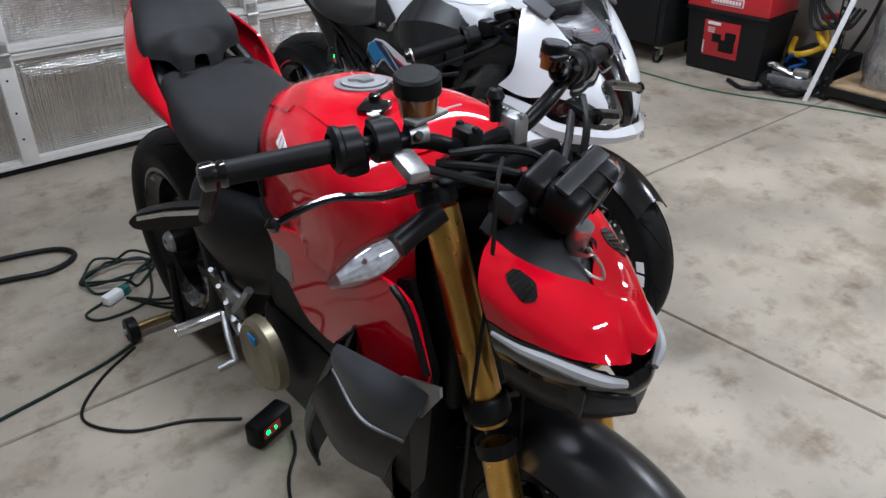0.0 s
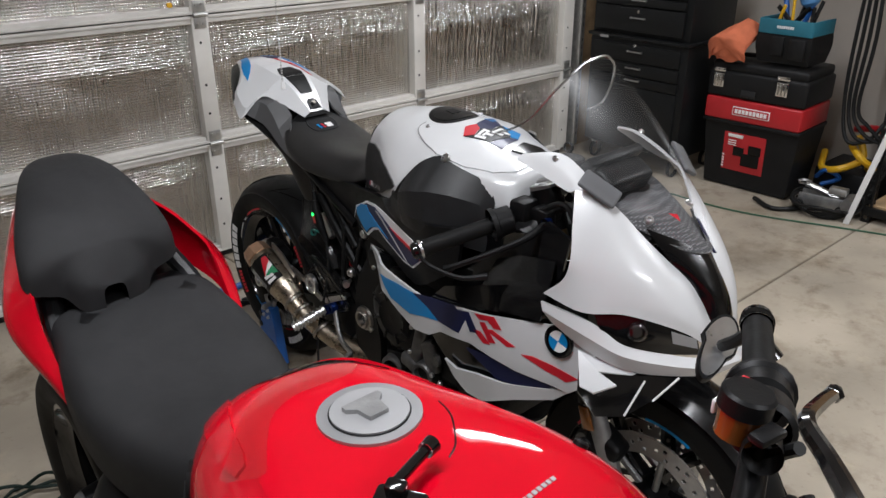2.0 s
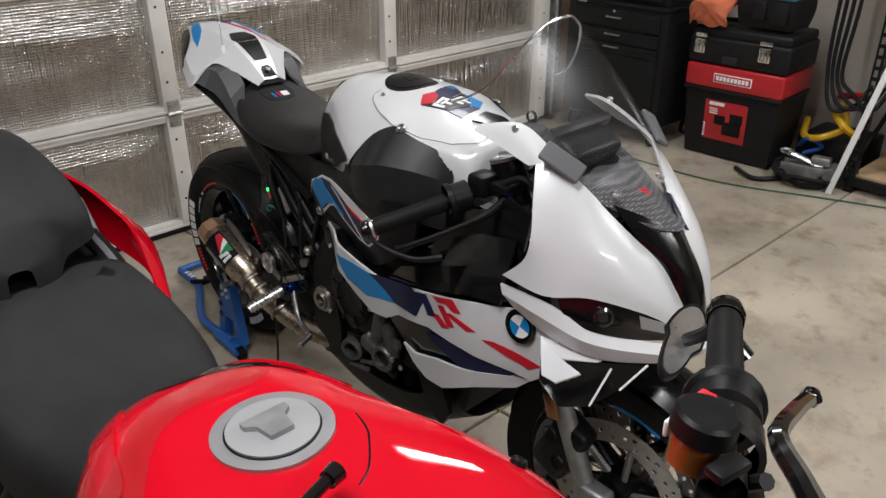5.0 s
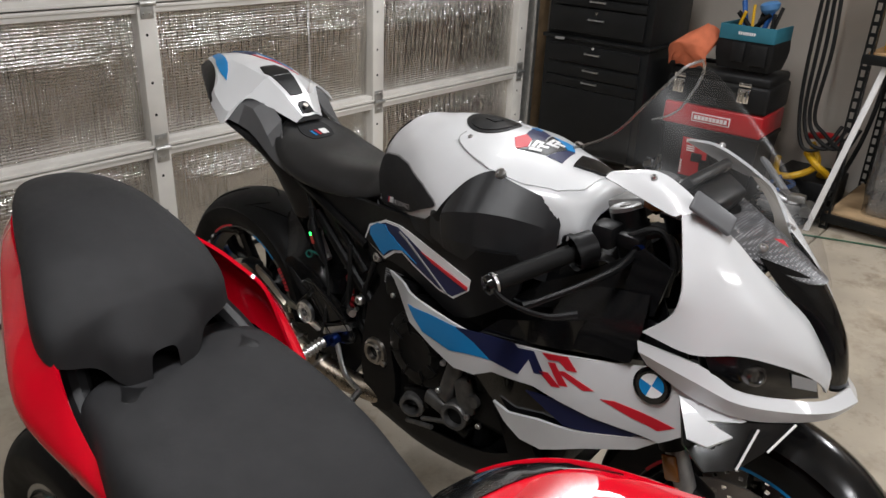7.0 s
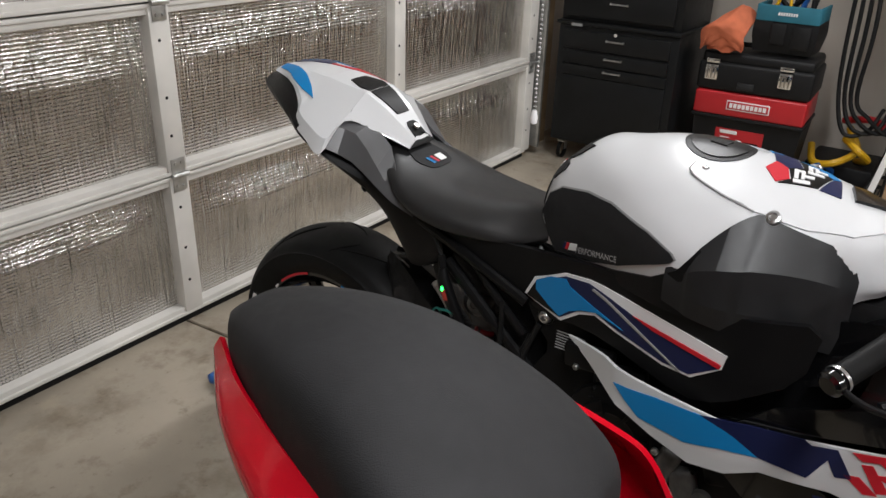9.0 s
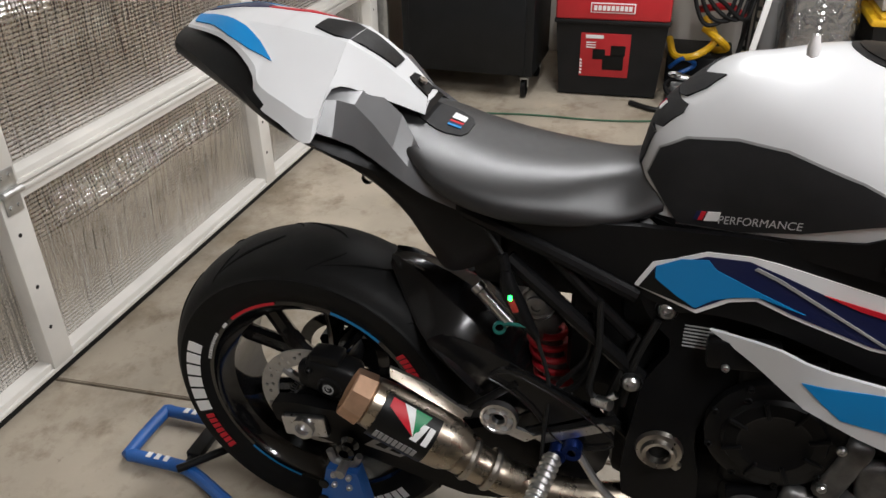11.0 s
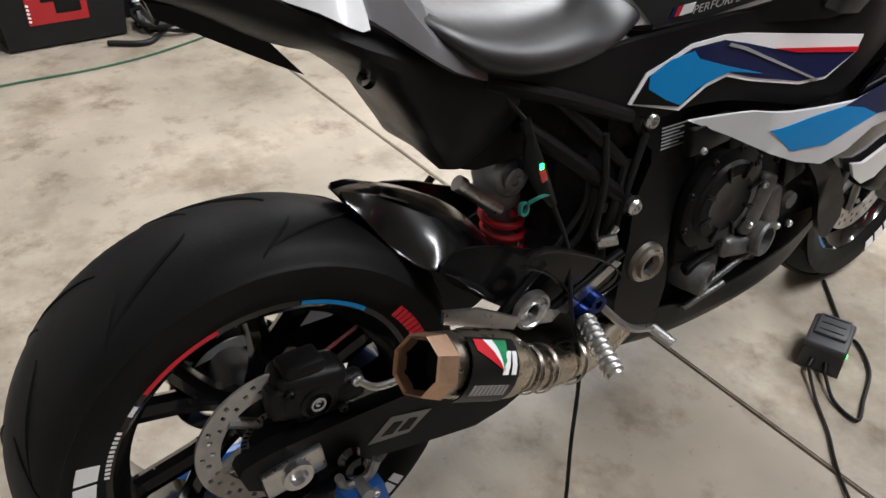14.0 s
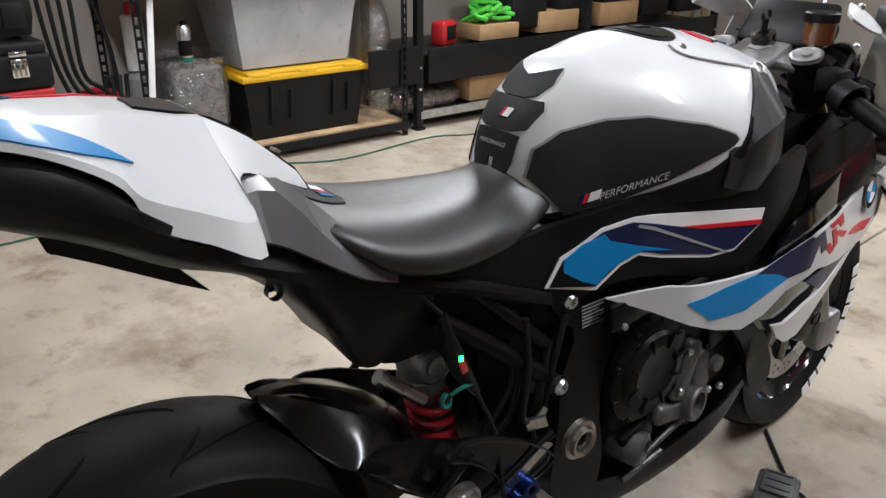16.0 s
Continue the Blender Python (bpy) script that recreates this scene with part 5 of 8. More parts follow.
# side fairing
FW = lambda u, z: float(np.interp(u, (.64, .72, .80, .95, 1.1, 1.2, 1.3, 1.37, 1.45, 1.55), (.125, .16, .205, .221, .228, .222, .204, .190, .186, .165))) - .10 * max(0, .60 - z) - .12 * max(0, z - .68)
FS = side_of(FW)
for m in (1, -1):
    mm = (lambda b: b) if m > 0 else flip
    side = W("side_fairing", mm(sheet([(.67, .650), (.76, .662), (.88, .652), (.98, .648), (1.10, .672), (1.30, .708), (1.42, .735), (1.455, .70), (1.455, .63), (1.40, .580), (1.27, .580), (1.15, .600), (1.05, .585), (1.00, .552), (.94, .540), (.87, .560), (.80, .590), (.74, .620)], FS, .03, 0, .006)), WHITE, "white side fairing with blue, navy and red graphics")
    for o, mt in (([(.790, .630), (.870, .640), (.947, .645), (1.0, .632), (1.045, .612), (.985, .598), (.93, .580), (.845, .586)], D_BLUE), ([(.947, .645), (1.02, .662), (1.10, .676), (1.136, .655), (1.115, .612), (1.045, .612), (1.0, .632)], D_NAVY),
                  ([(1.107, .669), (1.145, .677), (1.172, .636), (1.150, .630), (1.136, .655)], D_NAVY), ([(1.163, .681), (1.215, .692), (1.236, .668), (1.218, .664), (1.200, .678), (1.178, .672)], D_RED), ([(1.178, .666), (1.192, .670), (1.222, .630), (1.205, .626)], D_RED),
                  ([(1.196, .655), (1.212, .660), (1.272, .640), (1.252, .633)], D_RED), ([(1.160, .640), (1.180, .644), (1.208, .622), (1.190, .618)], D_RED),
                  ([(1.286, .628), (1.312, .634), (1.424, .626), (1.395, .606), (1.345, .612)], D_RED)):
        part("fairing_decal", mm(sheet(o, FS, .03, .0012, .002)), mt, side)
    vent = W("side_vent", mm(sheet([(.985, .545), (1.05, .590), (1.15, .603), (1.27, .583), (1.31, .555), (1.24, .50), (1.14, .470), (1.08, .478), (1.03, .505)], side_of(lambda u, z: FW(u, z) - .018), .04, 0, .008)), BLACK_GLOSS, "black side vent")
    part("vent_navy", mm(sheet([(1.13, .575), (1.20, .585), (1.36, .575), (1.33, .545), (1.22, .53)], FS, .04, -.006, .004)), D_NAVY, vent)
    W("lower_fairing", mm(sheet([(1.050, .508), (1.09, .500), (1.16, .518), (1.24, .528), (1.40, .580), (1.36, .54), (1.26, .494), (1.17, .446), (1.12, .447), (1.08, .472)], FS, .04, -.004, .006)), WHITE, "white lower fairing blade")
    W("cockpit_side", mm(sheet([(1.0, .65), (1.12, .68), (1.30, .715), (1.42, .74), (1.40, .80), (1.33, .80), (1.20, .755), (1.05, .70)], side_of(lambda u, z: FW(u, z) - .012), .04, 0, .006)), BLACK_GLOSS, "gloss black inner fairing")
    W("carbon_infill", mm(sheet([(1.08, .72), (1.20, .765), (1.34, .805), (1.36, .90), (1.30, .92), (1.20, .84), (1.10, .78)], side_of(lambda u, z: .155 + .03 * (u - 1.1)), .04, 0, .006)), CARBON, "carbon inlet panel")
    c = Vector((FW(1.372, .693) + .002, 1.372, .693))
    n = FS(1.372, .693)[1]
    badge = part("roundel", mm(lathe([(0, .034), (.004, .034), (.005, .031), (.004, .023), (.004, .0001)], c, n, 36)), BLACK_GLOSS, side, "black roundel badge with blue and white quarters")
    for q in range(4):
        part("roundel_quarter", mm(lathe([(.0052, .0225), (.0052, .0002)], c, n, 8, arc=(q * math.pi / 2 + .5, (q + 1) * math.pi / 2 + .5))), D_BLUE if q % 2 else D_WHITE, badge)
    wl = W("winglet", mm(plate([(.192, 1.426, .694), (.142, 1.526, .667), (.098, 1.590, .674), (.140, 1.570, .636), (.190, 1.538, .602), (.228, 1.500, .600), (.234, 1.460, .640)], .005)), BLACK_GLOSS, "gloss black winglet with white panel")
    part("winglet_white", mm(plate([(.196, 1.424, .699), (.144, 1.526, .672), (.150, 1.520, .668), (.178, 1.492, .672), (.200, 1.478, .678), (.208, 1.527, .676), (.243, 1.501, .661), (.236, 1.464, .654)], .004)), WHITE, wl)
    part("winglet_trim", mm(merge(rod((.148, 1.548, .669), (.192, 1.540, .606), .0022, seg=6), rod((.104, 1.592, .678), (.150, 1.57, .635), .0022, seg=6))), D_WHITE, wl)
    part("winglet_dash", mm(merge(*[rod((.234 - .010 * i, 1.506 + .006 * i, .655 + .005 * i), (.229 - .010 * i, 1.509 + .006 * i, .6575 + .005 * i), .002, seg=5) for i in range(3)])), D_BLACK, wl)
W("belly_pan", surf([[(.135, .62, .30), (.12, .60, .22), (0, .60, .19)], [(.15, .80, .28), (.13, .80, .20), (0, .80, .165)], [(.165, 1.0, .32), (.14, 1.02, .24), (0, 1.02, .20)], [(.16, 1.14, .40), (.12, 1.18, .33), (0, 1.18, .30)]], 4, 4, mirror=False, thick=.004), BLACK_MATT, "black belly pan")
W("belly_pan", flip(surf([[(.135, .62, .30), (.12, .60, .22), (0, .60, .19)], [(.15, .80, .28), (.13, .80, .20), (0, .80, .165)], [(.165, 1.0, .32), (.14, 1.02, .24), (0, 1.02, .20)], [(.16, 1.14, .40), (.12, 1.18, .33), (0, 1.18, .30)]], 4, 4, thick=.004)), BLACK_MATT)
for fs in (sheet([(.93, .56), (1.0, .555), (1.10, .47), (1.165, .36), (1.13, .30), (1.08, .35), (1.04, .45)], side_of(lambda u, z: .175), .04, 0, .012, 1),):
    W("fairing_stay", flip(fs), BLACK_MATT, "black lower fairing stay")
    W("fairing_stay", fs, BLACK_MATT)
for m in (1, -1):
    mm = (lambda b: b) if m > 0 else flip
    W("inner_panel", mm(sheet([(.98, .60), (1.0, .77), (1.10, .83), (1.22, .86), (1.34, .84), (1.38, .76), (1.32, .70), (1.12, .62)], side_of(lambda u, z: .128 + .05 * max(0, u - 1.1)), .05, 0, .005)), BLACK_GLOSS, "gloss black inner cockpit panel")
    W("inlet_cover", mm(surf([[(.190, 1.12, .690), (.180, 1.15, .745), (.150, 1.16, .80)], [(.205, 1.22, .705), (.196, 1.24, .765), (.160, 1.24, .825)], [(.205, 1.33, .725), (.200, 1.34, .785), (.168, 1.33, .845)]], 3, 3, thick=.004)), CARBON, "glossy carbon inlet cover beside the fork")
W("radiator", box((0, 1.20, .50), (.30, .04, .30), .01, m=pose(0, 0, 0, -15, 0, 0)), ENGINE)

# nose
NOSE = [[(.150, 1.352, 1.000), (.190, 1.385, .945), (.212, 1.405, .890), (.217, 1.395, .845), (.226, 1.353, .806)],
        [(.130, 1.398, .994), (.172, 1.430, .935), (.198, 1.440, .88), (.206, 1.435, .835), (.206, 1.432, .789)],
        [(.108, 1.435, .962), (.145, 1.468, .920), (.170, 1.485, .875), (.177, 1.490, .83), (.168, 1.497, .797)],
        [(.086, 1.468, .922), (.112, 1.505, .895), (.134, 1.530, .860), (.138, 1.545, .82), (.124, 1.555, .783)],
        [(.060, 1.510, .878), (.080, 1.543, .855), (.095, 1.568, .825), (.098, 1.583, .795), (.086, 1.588, .762)],
        [(.037, 1.555, .835), (.050, 1.578, .812), (.060, 1.596, .785), (.062, 1.605, .762), (.057, 1.606, .738)],
        [(.028, 1.603, .765), (.034, 1.610, .755), (.040, 1.613, .745), (.044, 1.614, .735), (.045, 1.611, .722)]]
NOSE = [[tuple(r[0][k] + (r[-1][k] - r[0][k]) * i / 4 + (.62 if n else .9) * (q[k] - r[0][k] - (r[-1][k] - r[0][k]) * i / 4) for k in range(3)) for i, q in enumerate(r)] for n, r in enumerate(NOSE)]
for m in (1, -1):
    mm = (lambda b: b) if m > 0 else flip
    nose = W("upper_fairing", mm(surf(NOSE, 5, 5, thick=.005)), WHITE, "white upper nose fairing")
    part("fairing_arm", mm(surf([[(.128, 1.400, .994), (.142, 1.372, 1.000), (.154, 1.352, .996)], [(.120, 1.345, 1.026), (.141, 1.332, 1.020), (.158, 1.338, .993)], [(.120, 1.285, 1.047), (.141, 1.278, 1.038), (.158, 1.286, 1.006)], [(.148, 1.222, 1.038), (.155, 1.216, 1.035), (.164, 1.214, 1.028)]], 4, 4, thick=.005)), WHITE, nose)
    mp = Matrix.Translation((.136, 1.398, 1.008)) @ pose(0, 0, 0, -36, 30, 8)
    part("mirror_plate", mm(moved(merge(box((0, 0, 0), (.040, .080, .010), .0045, 3)), mp)), PLATE_GREY, nose, "grey mirror block-off plate")
    part("nose_screw", mm(merge(bolt_head((.137, 1.289, 1.040), .006, (.5, 0, .8)))), ALU, nose)
    part("nose_screw", mm(merge(bolt_head((.066, 1.464, .946), .009, (.4, .3, .8)))), ALU, nose)
    hl = W("headlight", mm(surf([[(.192, 1.452, .786), (.190, 1.462, .765), (.184, 1.468, .748)], [(.160, 1.500, .794), (.162, 1.510, .760), (.160, 1.512, .732)], [(.115, 1.555, .782), (.116, 1.562, .750), (.112, 1.563, .720)], [(.066, 1.597, .748), (.064, 1.602, .730), (.060, 1.605, .716)]], 5, 4, thick=.004)), BLACK_GLOSS, "dark headlight lens")
    part("lamp_unit", mm(lathe([(0, .020), (.010, .017), (.012, .012), (.004, .010), (.004, .0001)], (.150, 1.520, .764), (.6, .75, .25), 20)), LENS, hl)
    part("lamp_reflector", mm(surf([[(.112, 1.568, .770), (.108, 1.572, .745)], [(.072, 1.598, .752), (.070, 1.602, .732)]], 3, 3, thick=.002)), D_GREY, hl)
    lip = W("nose_lip", mm(surf([[(.222, 1.345, .783), (.222, 1.350, .765), (.203, 1.360, .735)], [(.196, 1.445, .770), (.203, 1.452, .740), (.192, 1.440, .703)], [(.165, 1.500, .738), (.173, 1.512, .715), (.155, 1.515, .678)],
                                 [(.112, 1.562, .720), (.117, 1.577, .702), (.103, 1.577, .674)], [(.060, 1.612, .714), (.061, 1.630, .699), (.054, 1.626, .680)], [(0, 1.636, .724), (0, 1.654, .703), (0, 1.646, .684)]], 4, 1, thick=.006)), WHITE, "white nose lip under the headlight", 12)
W("nose_ridge", surf([[(0, 1.556, .890), (.035, 1.520, .912), (.076, 1.466, .934)], [(0, 1.585, .852), (.030, 1.555, .868), (.060, 1.510, .882)], [(0, 1.612, .80), (.022, 1.598, .815), (.037, 1.557, .832)], [(0, 1.628, .745), (.018, 1.620, .752), (.028, 1.605, .762)], [(0, 1.628, .712), (.014, 1.622, .714), (.024, 1.612, .716)]], 4, 4, mirror=True, thick=.004), BLACK_GLOSS, "gloss black centre ridge of the nose")
W("nose_dash", merge(*[box((-(.070 + .012 * i), 1.50 + .012 * i, .902 - .028 * i), (.012, .05, .004), .001, m=pose(0, 0, 0, -40, -35, 0)) for i in range(4)]), D_NAVY)
screen_rows = [[(0, 1.568, .888), (.030, 1.535, .908), (.066, 1.466, .944), (.105, 1.395, .992), (.124, 1.29, 1.040), (.138, 1.19, 1.046), (.147, 1.134, 1.054)],
               [(0, 1.525, .975), (.040, 1.495, .982), (.078, 1.430, 1.000), (.112, 1.345, 1.026), (.126, 1.26, 1.052), (.137, 1.18, 1.052), (.147, 1.134, 1.055)],
               [(0, 1.435, 1.085), (.045, 1.405, 1.082), (.085, 1.350, 1.076), (.113, 1.285, 1.066), (.126, 1.23, 1.066), (.136, 1.175, 1.060), (.147, 1.134, 1.056)],
               [(0, 1.340, 1.172), (.045, 1.315, 1.163), (.080, 1.285, 1.140), (.106, 1.245, 1.108), (.122, 1.205, 1.084), (.134, 1.17, 1.068), (.147, 1.134, 1.057)],
               [(0, 1.278, 1.216), (.036, 1.266, 1.207), (.068, 1.256, 1.184), (.096, 1.233, 1.146), (.116, 1.202, 1.100), (.132, 1.172, 1.076), (.147, 1.134, 1.058)]]
screen = W("windscreen", surf(screen_rows, 6, 5, mirror=True), SCREEN, "smoked clear bubble windscreen")
screen.visible_shadow = False
part("screen_edge", tube([(s, u, z) for s, u, z in [(-p[0], p[1], p[2]) for p in screen_rows[-1][:0:-1]] + screen_rows[-1]], .0026, 6, 5), SCREEN_EDGE, screen)
dash = W("dashboard", merge(box((0, 1.30, .995), (.17, .022, .10), .008, m=pose(0, 0, 0, -40, 0, 0)), box((0, 1.345, .985), (.14, .06, .05), .014, 3, m=pose(0, 0, 0, -30, 0, 0)), box((0, 1.40, .93), (.16, .16, .03), .01, m=pose(0, 0, 0, -22, 0, 0))), BLACK_MATT, "black instrument panel behind the screen")
W("screen_inner", surf([[(0, 1.56, .895), (.04, 1.53, .90), (.085, 1.43, .935)], [(0, 1.46, .94), (.05, 1.43, .945), (.10, 1.36, .965)], [(0, 1.36, .96), (.06, 1.34, .96), (.11, 1.30, .975)]], 4, 4, mirror=True, thick=.003), HONEYCOMB, "grey honeycomb inner cowl under the screen")
part("inner_graphic", surf([[(.02, 1.53, .905), (.05, 1.50, .91)], [(-.02, 1.47, .938), (.04, 1.42, .948)]], 3, 3, thick=.001), D_RED, dash)

# forks, bars, controls
fork_dir = (Vector((0, 1.405, .33)) - Vector((0, 1.185, .96))).normalized()
for m in (1, -1):
    mm = (lambda b: b) if m > 0 else flip
    fk = W("fork_leg", mm(rod((.090, 1.226, .952), (.0985, 1.327, .705), .0265, seg=20)), GOLD_DULL, "bronze upside-down fork leg")
    part("fork_tube", mm(merge(rod((.0985, 1.327, .706), (.103, 1.378, .585), .0265, seg=20), rod((.103, 1.371, .60), (.104, 1.401, .53), .031, seg=20))), FRAME_BLACK, fk)
    part("fork_slider", mm(merge(rod((.105, 1.397, .54), (.105, 1.485, .34), .021, seg=18), box((.105, 1.512, .30), (.045, .08, .09), .012, 3))), CAST, fk, "bare fork slider and axle clamp")
    part("front_caliper", mm(merge(box((.092, 1.420, .385), (.058, .085, .165), .018, 3, m=pose(0, 0, 0, -25, 0, 0)), lathe([(0, .018), (.004, .016)], (.121, 1.405, .42), seg=16), lathe([(0, .018), (.004, .016)], (.121, 1.430, .36), seg=16))), BLACK_MATT, fk)
    part("fork_clamp", mm(rod((.090, 1.226, .952), (.093, 1.260, .870), .0315, seg=20)), FRAME_BLACK, fk, "black fork clamp")
    part("fork_cap", mm(merge(lathe([(0, .029), (.008, .029), (.010, .024), (.006, .017), (.006, .010), (.010, .009), (.010, .0001)], (.090, 1.223, .951), (0, -.33, .944), 28))), CAST, fk, "machined fork cap")
    part("reflector", mm(box((.135, 1.412, .50), (.006, .03, .055), .004, m=pose(0, 0, 0, 18, 0, 0))), AMBER, fk)
    a, b = Vector((.12, 1.235, .915)), Vector((.335, 1.128, .857))
    bar = W("handlebar", mm(merge(rod(a, b, .011, seg=14), lathe([(-.016, .036), (.016, .036)], (.092, 1.240, .915), (0, -.33, .944), 24))), FRAME_BLACK, "black clip-on handlebar")
    d = (b - a).normalized()
    part("grip", mm(merge(rod(a + d * .105, b, .0168, seg=18))), RUBBER, bar, "ribbed black rubber grip")
    part("bar_end", mm(lathe([(0, .0001), (0, .017), (.004, .0185), (.010, .0165), (.014, .0185), (.022, .0175), (.026, .012), (.026, .0001)], b, d, 20)), BLACK_GLOSS, bar, "machined bar end")
    part("bar_end_ring", mm(lathe([(.004, .0192), (.009, .0192)], b, d, 20)), ALU, bar)
    part("switch_housing", mm(merge(lathe([(0, .02), (.004, .029), (.035, .030), (.04, .024)], a + d * .055, d, 20), box(a + d * .03 + Vector((0, 0, .012)), (.05, .045, .045), .01, 2), lathe([(0, .034), (.010, .034)], a + d * .092, d, 24))), BLACK_MATT, bar)
    part("lever_perch", mm(merge(box(a + d * .01 + Vector((0, .035, .005)), (.05, .05, .028), .009, 2), lathe([(-.012, .013), (.014, .013)], a + d * .02 + Vector((0, .055, .0)), (0, 0, 1), 16))), FRAME_BLACK, bar)
    part("lever", mm(tube([a + d * .02 + Vector((0, .055, 0)), a + d * .08 + Vector((0, .075, -.01)), a + d * .15 + Vector((0, .070, -.02)), a + d * .215 + Vector((0, .055, -.03)), a + d * .235 + Vector((0, .045, -.035))], [.008, .007, .006, .006, .008], 8)), FRAME_BLACK, bar, "folding brake lever")
    part("lever_guard", mm(tube([b + d * .015, b + d * .018 + Vector((.004, .045, -.014)), a + d * .225 + Vector((.008, .085, -.040)), a + d * .185 + Vector((.004, .105, -.046))], [.0045, .0045, .005, .007], 8)), BLACK_MATT, bar, "black lever guard")
    part("adjuster", mm(lathe([(-.006, .010), (.006, .010)], a + d * .035 + Vector((0, .068, .004)), (1, 0, 0), 14)), BLUE_ANOD, bar)
    part("bar_cable", mm(tube([a + d * .02 + Vector((0, .04, .01)), (.10, 1.32, .93), (.07, 1.33, .86), (.05, 1.28, .80)], .005, 8)), CABLE, bar)
    part("bar_cable", mm(tube([a + d * .03 + Vector((0, .03, .012)), (.13, 1.31, .95), (.12, 1.34, .90), (.10, 1.33, .82)], .006, 8)), CABLE, bar)
W("top_yoke", merge(box((0, 1.228, .940), (.19, .055, .022), .008, 2, m=pose(0, 0, 0, 19, 0, 0)), box((0, 1.205, .948), (.10, .09, .02), .008, 2, m=pose(0, 0, 0, 19, 0, 0)), lathe([(0, .024), (.014, .024), (.018, .014), (.018, .0001)], (0, 1.222, .952), (0, -.33, .944), 6)), CAST, "bare aluminium top yoke")
ign = W("ignition_switch", lathe([(0, .022), (.02, .022), (.022, .01)], (0, 1.225, .965), (0, -.3, .95), 20), BLACK_GLOSS)
part("key", merge(rod((.0, 1.219, .985), (.004, 1.212, 1.012), .006), lathe([(-.004, .011), (.004, .011)], (.005, 1.211, 1.018), seg=14)), BLACK_MATT, ign)
cup = W("brake_reservoir", merge(lathe([(0, .018), (.005, .026), (.045, .028)], (.078, 1.275, .965), (0, 0, 1), 24)), AMBER, "amber brake fluid cup with a black lid")
part("lid", lathe([(.045, .031), (.06, .031), (.063, .027), (.063, .0001)], (.078, 1.275, .965), (0, 0, 1), 24), BLACK_MATT, cup)
fen = []
for t in np.linspace(0.82, 2.35, 9):
    rr = .328
    fen.append([(s, 1.515 + rr * math.cos(t), .297 + rr * math.sin(t) - abs(s) ** 2 * 9) for s in (-.064, -.04, 0, .04, .064)])
W("front_mudguard", surf(fen, 3, 4, thick=.004), CARBON, "carbon front mudguard")

# charger plug hanging from the seat
ch = W("charger_plug", merge(tube([(.118, .365, .715), (.122, .372, .69)], .008, 10), tube([(.122, .372, .690), (.124, .378, .660), (.124, .40, .615), (.124, .425, .575)], [.008, .014, .013, .006], 12)), BLACK_MATT, "black battery charger plug with a green status light")
part("status_window", box((.1375, .388, .638), (.003, .010, .024), .001, m=pose(0, 0, 0, 22, 0, 0)), LED_RED, ch)
part("status_light", box((.1388, .383, .652), (.003, .006, .009), .001), LED_GREEN, ch)
part("plug_cap", merge(lathe([(-.003, .0105), (.003, .0105), (.003, .007), (-.003, .007)], (.13, .366, .588), (1, .3, .2), seg=20, shut=True), tube([(.132, .373, .596), (.135, .386, .602), (.132, .408, .600)], .003, 8)), TEAL, ch, "green rubber plug cap")
part("lead", tube([(.124, .425, .575), (.14, .45, .50), (.165, .45, .40), (.195, .455, .30), (.205, .452, .15), (.225, .440, .03), (.28, .38, .006), (.36, .36, .006), (.46, .44, .006), (.50, .62, .006)], .0035, 8), CABLE, ch)
part("lead", tube([(.105, .30, .79), (.11, .34, .745), (.118, .365, .715)], .0035, 8), CABLE, ch)

# rear paddock stand
stand = empty("rear_stand", pose(1.525, 2.885, 0, 0, 0, 180), "blue powder-coated rear paddock stand under the white motorcycle", "stand")
for m in (1, -1):
    mm = (lambda b: b) if m > 0 else flip
    leg = part("side_plate", mm(moved(sheet([(-.03, 0.0), (.03, 0.0), (.075, -.20), (.045, -.215), (.03, -.12), (-.02, -.12), (-.045, -.215), (-.075, -.20)], lambda a, b: (Vector((.17 + .02 * (-b), .085 + a, .235 + b)), Vector((1, 0, 0))), .05, 0, .03), Matrix())), BLUE_STEEL, stand)
    part("cradle", mm(merge(tube([(.150, .055, .262), (.150, .065, .238), (.150, .10, .236), (.150, .115, .262)], .007, 8), rod((.145, .085, .235), (.18, .085, .235), .010))), CAST, stand)
    part("plate_bolt", mm(merge(*[bolt_head((.172, .085 + a, .225 + b), .006) for a in (-.015, .015) for b in (0, -.025)])), ALU, stand)
    part("plate_hole", mm(merge(*[lathe([(0, .010), (.003, .010), (.003, .0001)], (.1715 + .02 * h, .085 - .035 - .06 * h, .235 - h * 1.0), seg=16) for h in (.04, .08, .12)])), D_BLACK, stand)
    part("side_bar", mm(merge(tube([(.175, .10, .03), (.185, -.06, .03), (.165, -.15, .03), (.095, -.30, .028), (.075, -.36, .026)], .014, 10, 4), box((.18, .09, .022), (.045, .15, .025), .006))), BLUE_STEEL, stand)
    part("caster", mm(lathe([(-.012, .02), (-.010, .023), (.010, .023), (.012, .02)], (.185, .17, .023), seg=20)), BLACK_MATT, stand)
part("handle_bar", merge(tube([(.075, -.35, .026), (.075, -.48, .026), (.065, -.498, .026), (-.065, -.498, .026), (-.075, -.48, .026), (-.075, -.35, .026)], .0145, 12, 3)), BLUE_STEEL, stand, "bent blue handle bar")
part("cross_bar", merge(rod((-.08, -.345, .028), (.08, -.345, .028), .012), box((0, -.345, .035), (.10, .035, .020), .005)), BLACK_MATT, stand, "black cross bar")
for k in range(3):
    for sx in (-.075, .075):
        part("bar_lettering", box((sx, -.395 - .022 * k, .0402), (.016, .012, .002), .0005, m=pose(0, 0, 0, 0, 0, 0)), D_WHITE, stand)
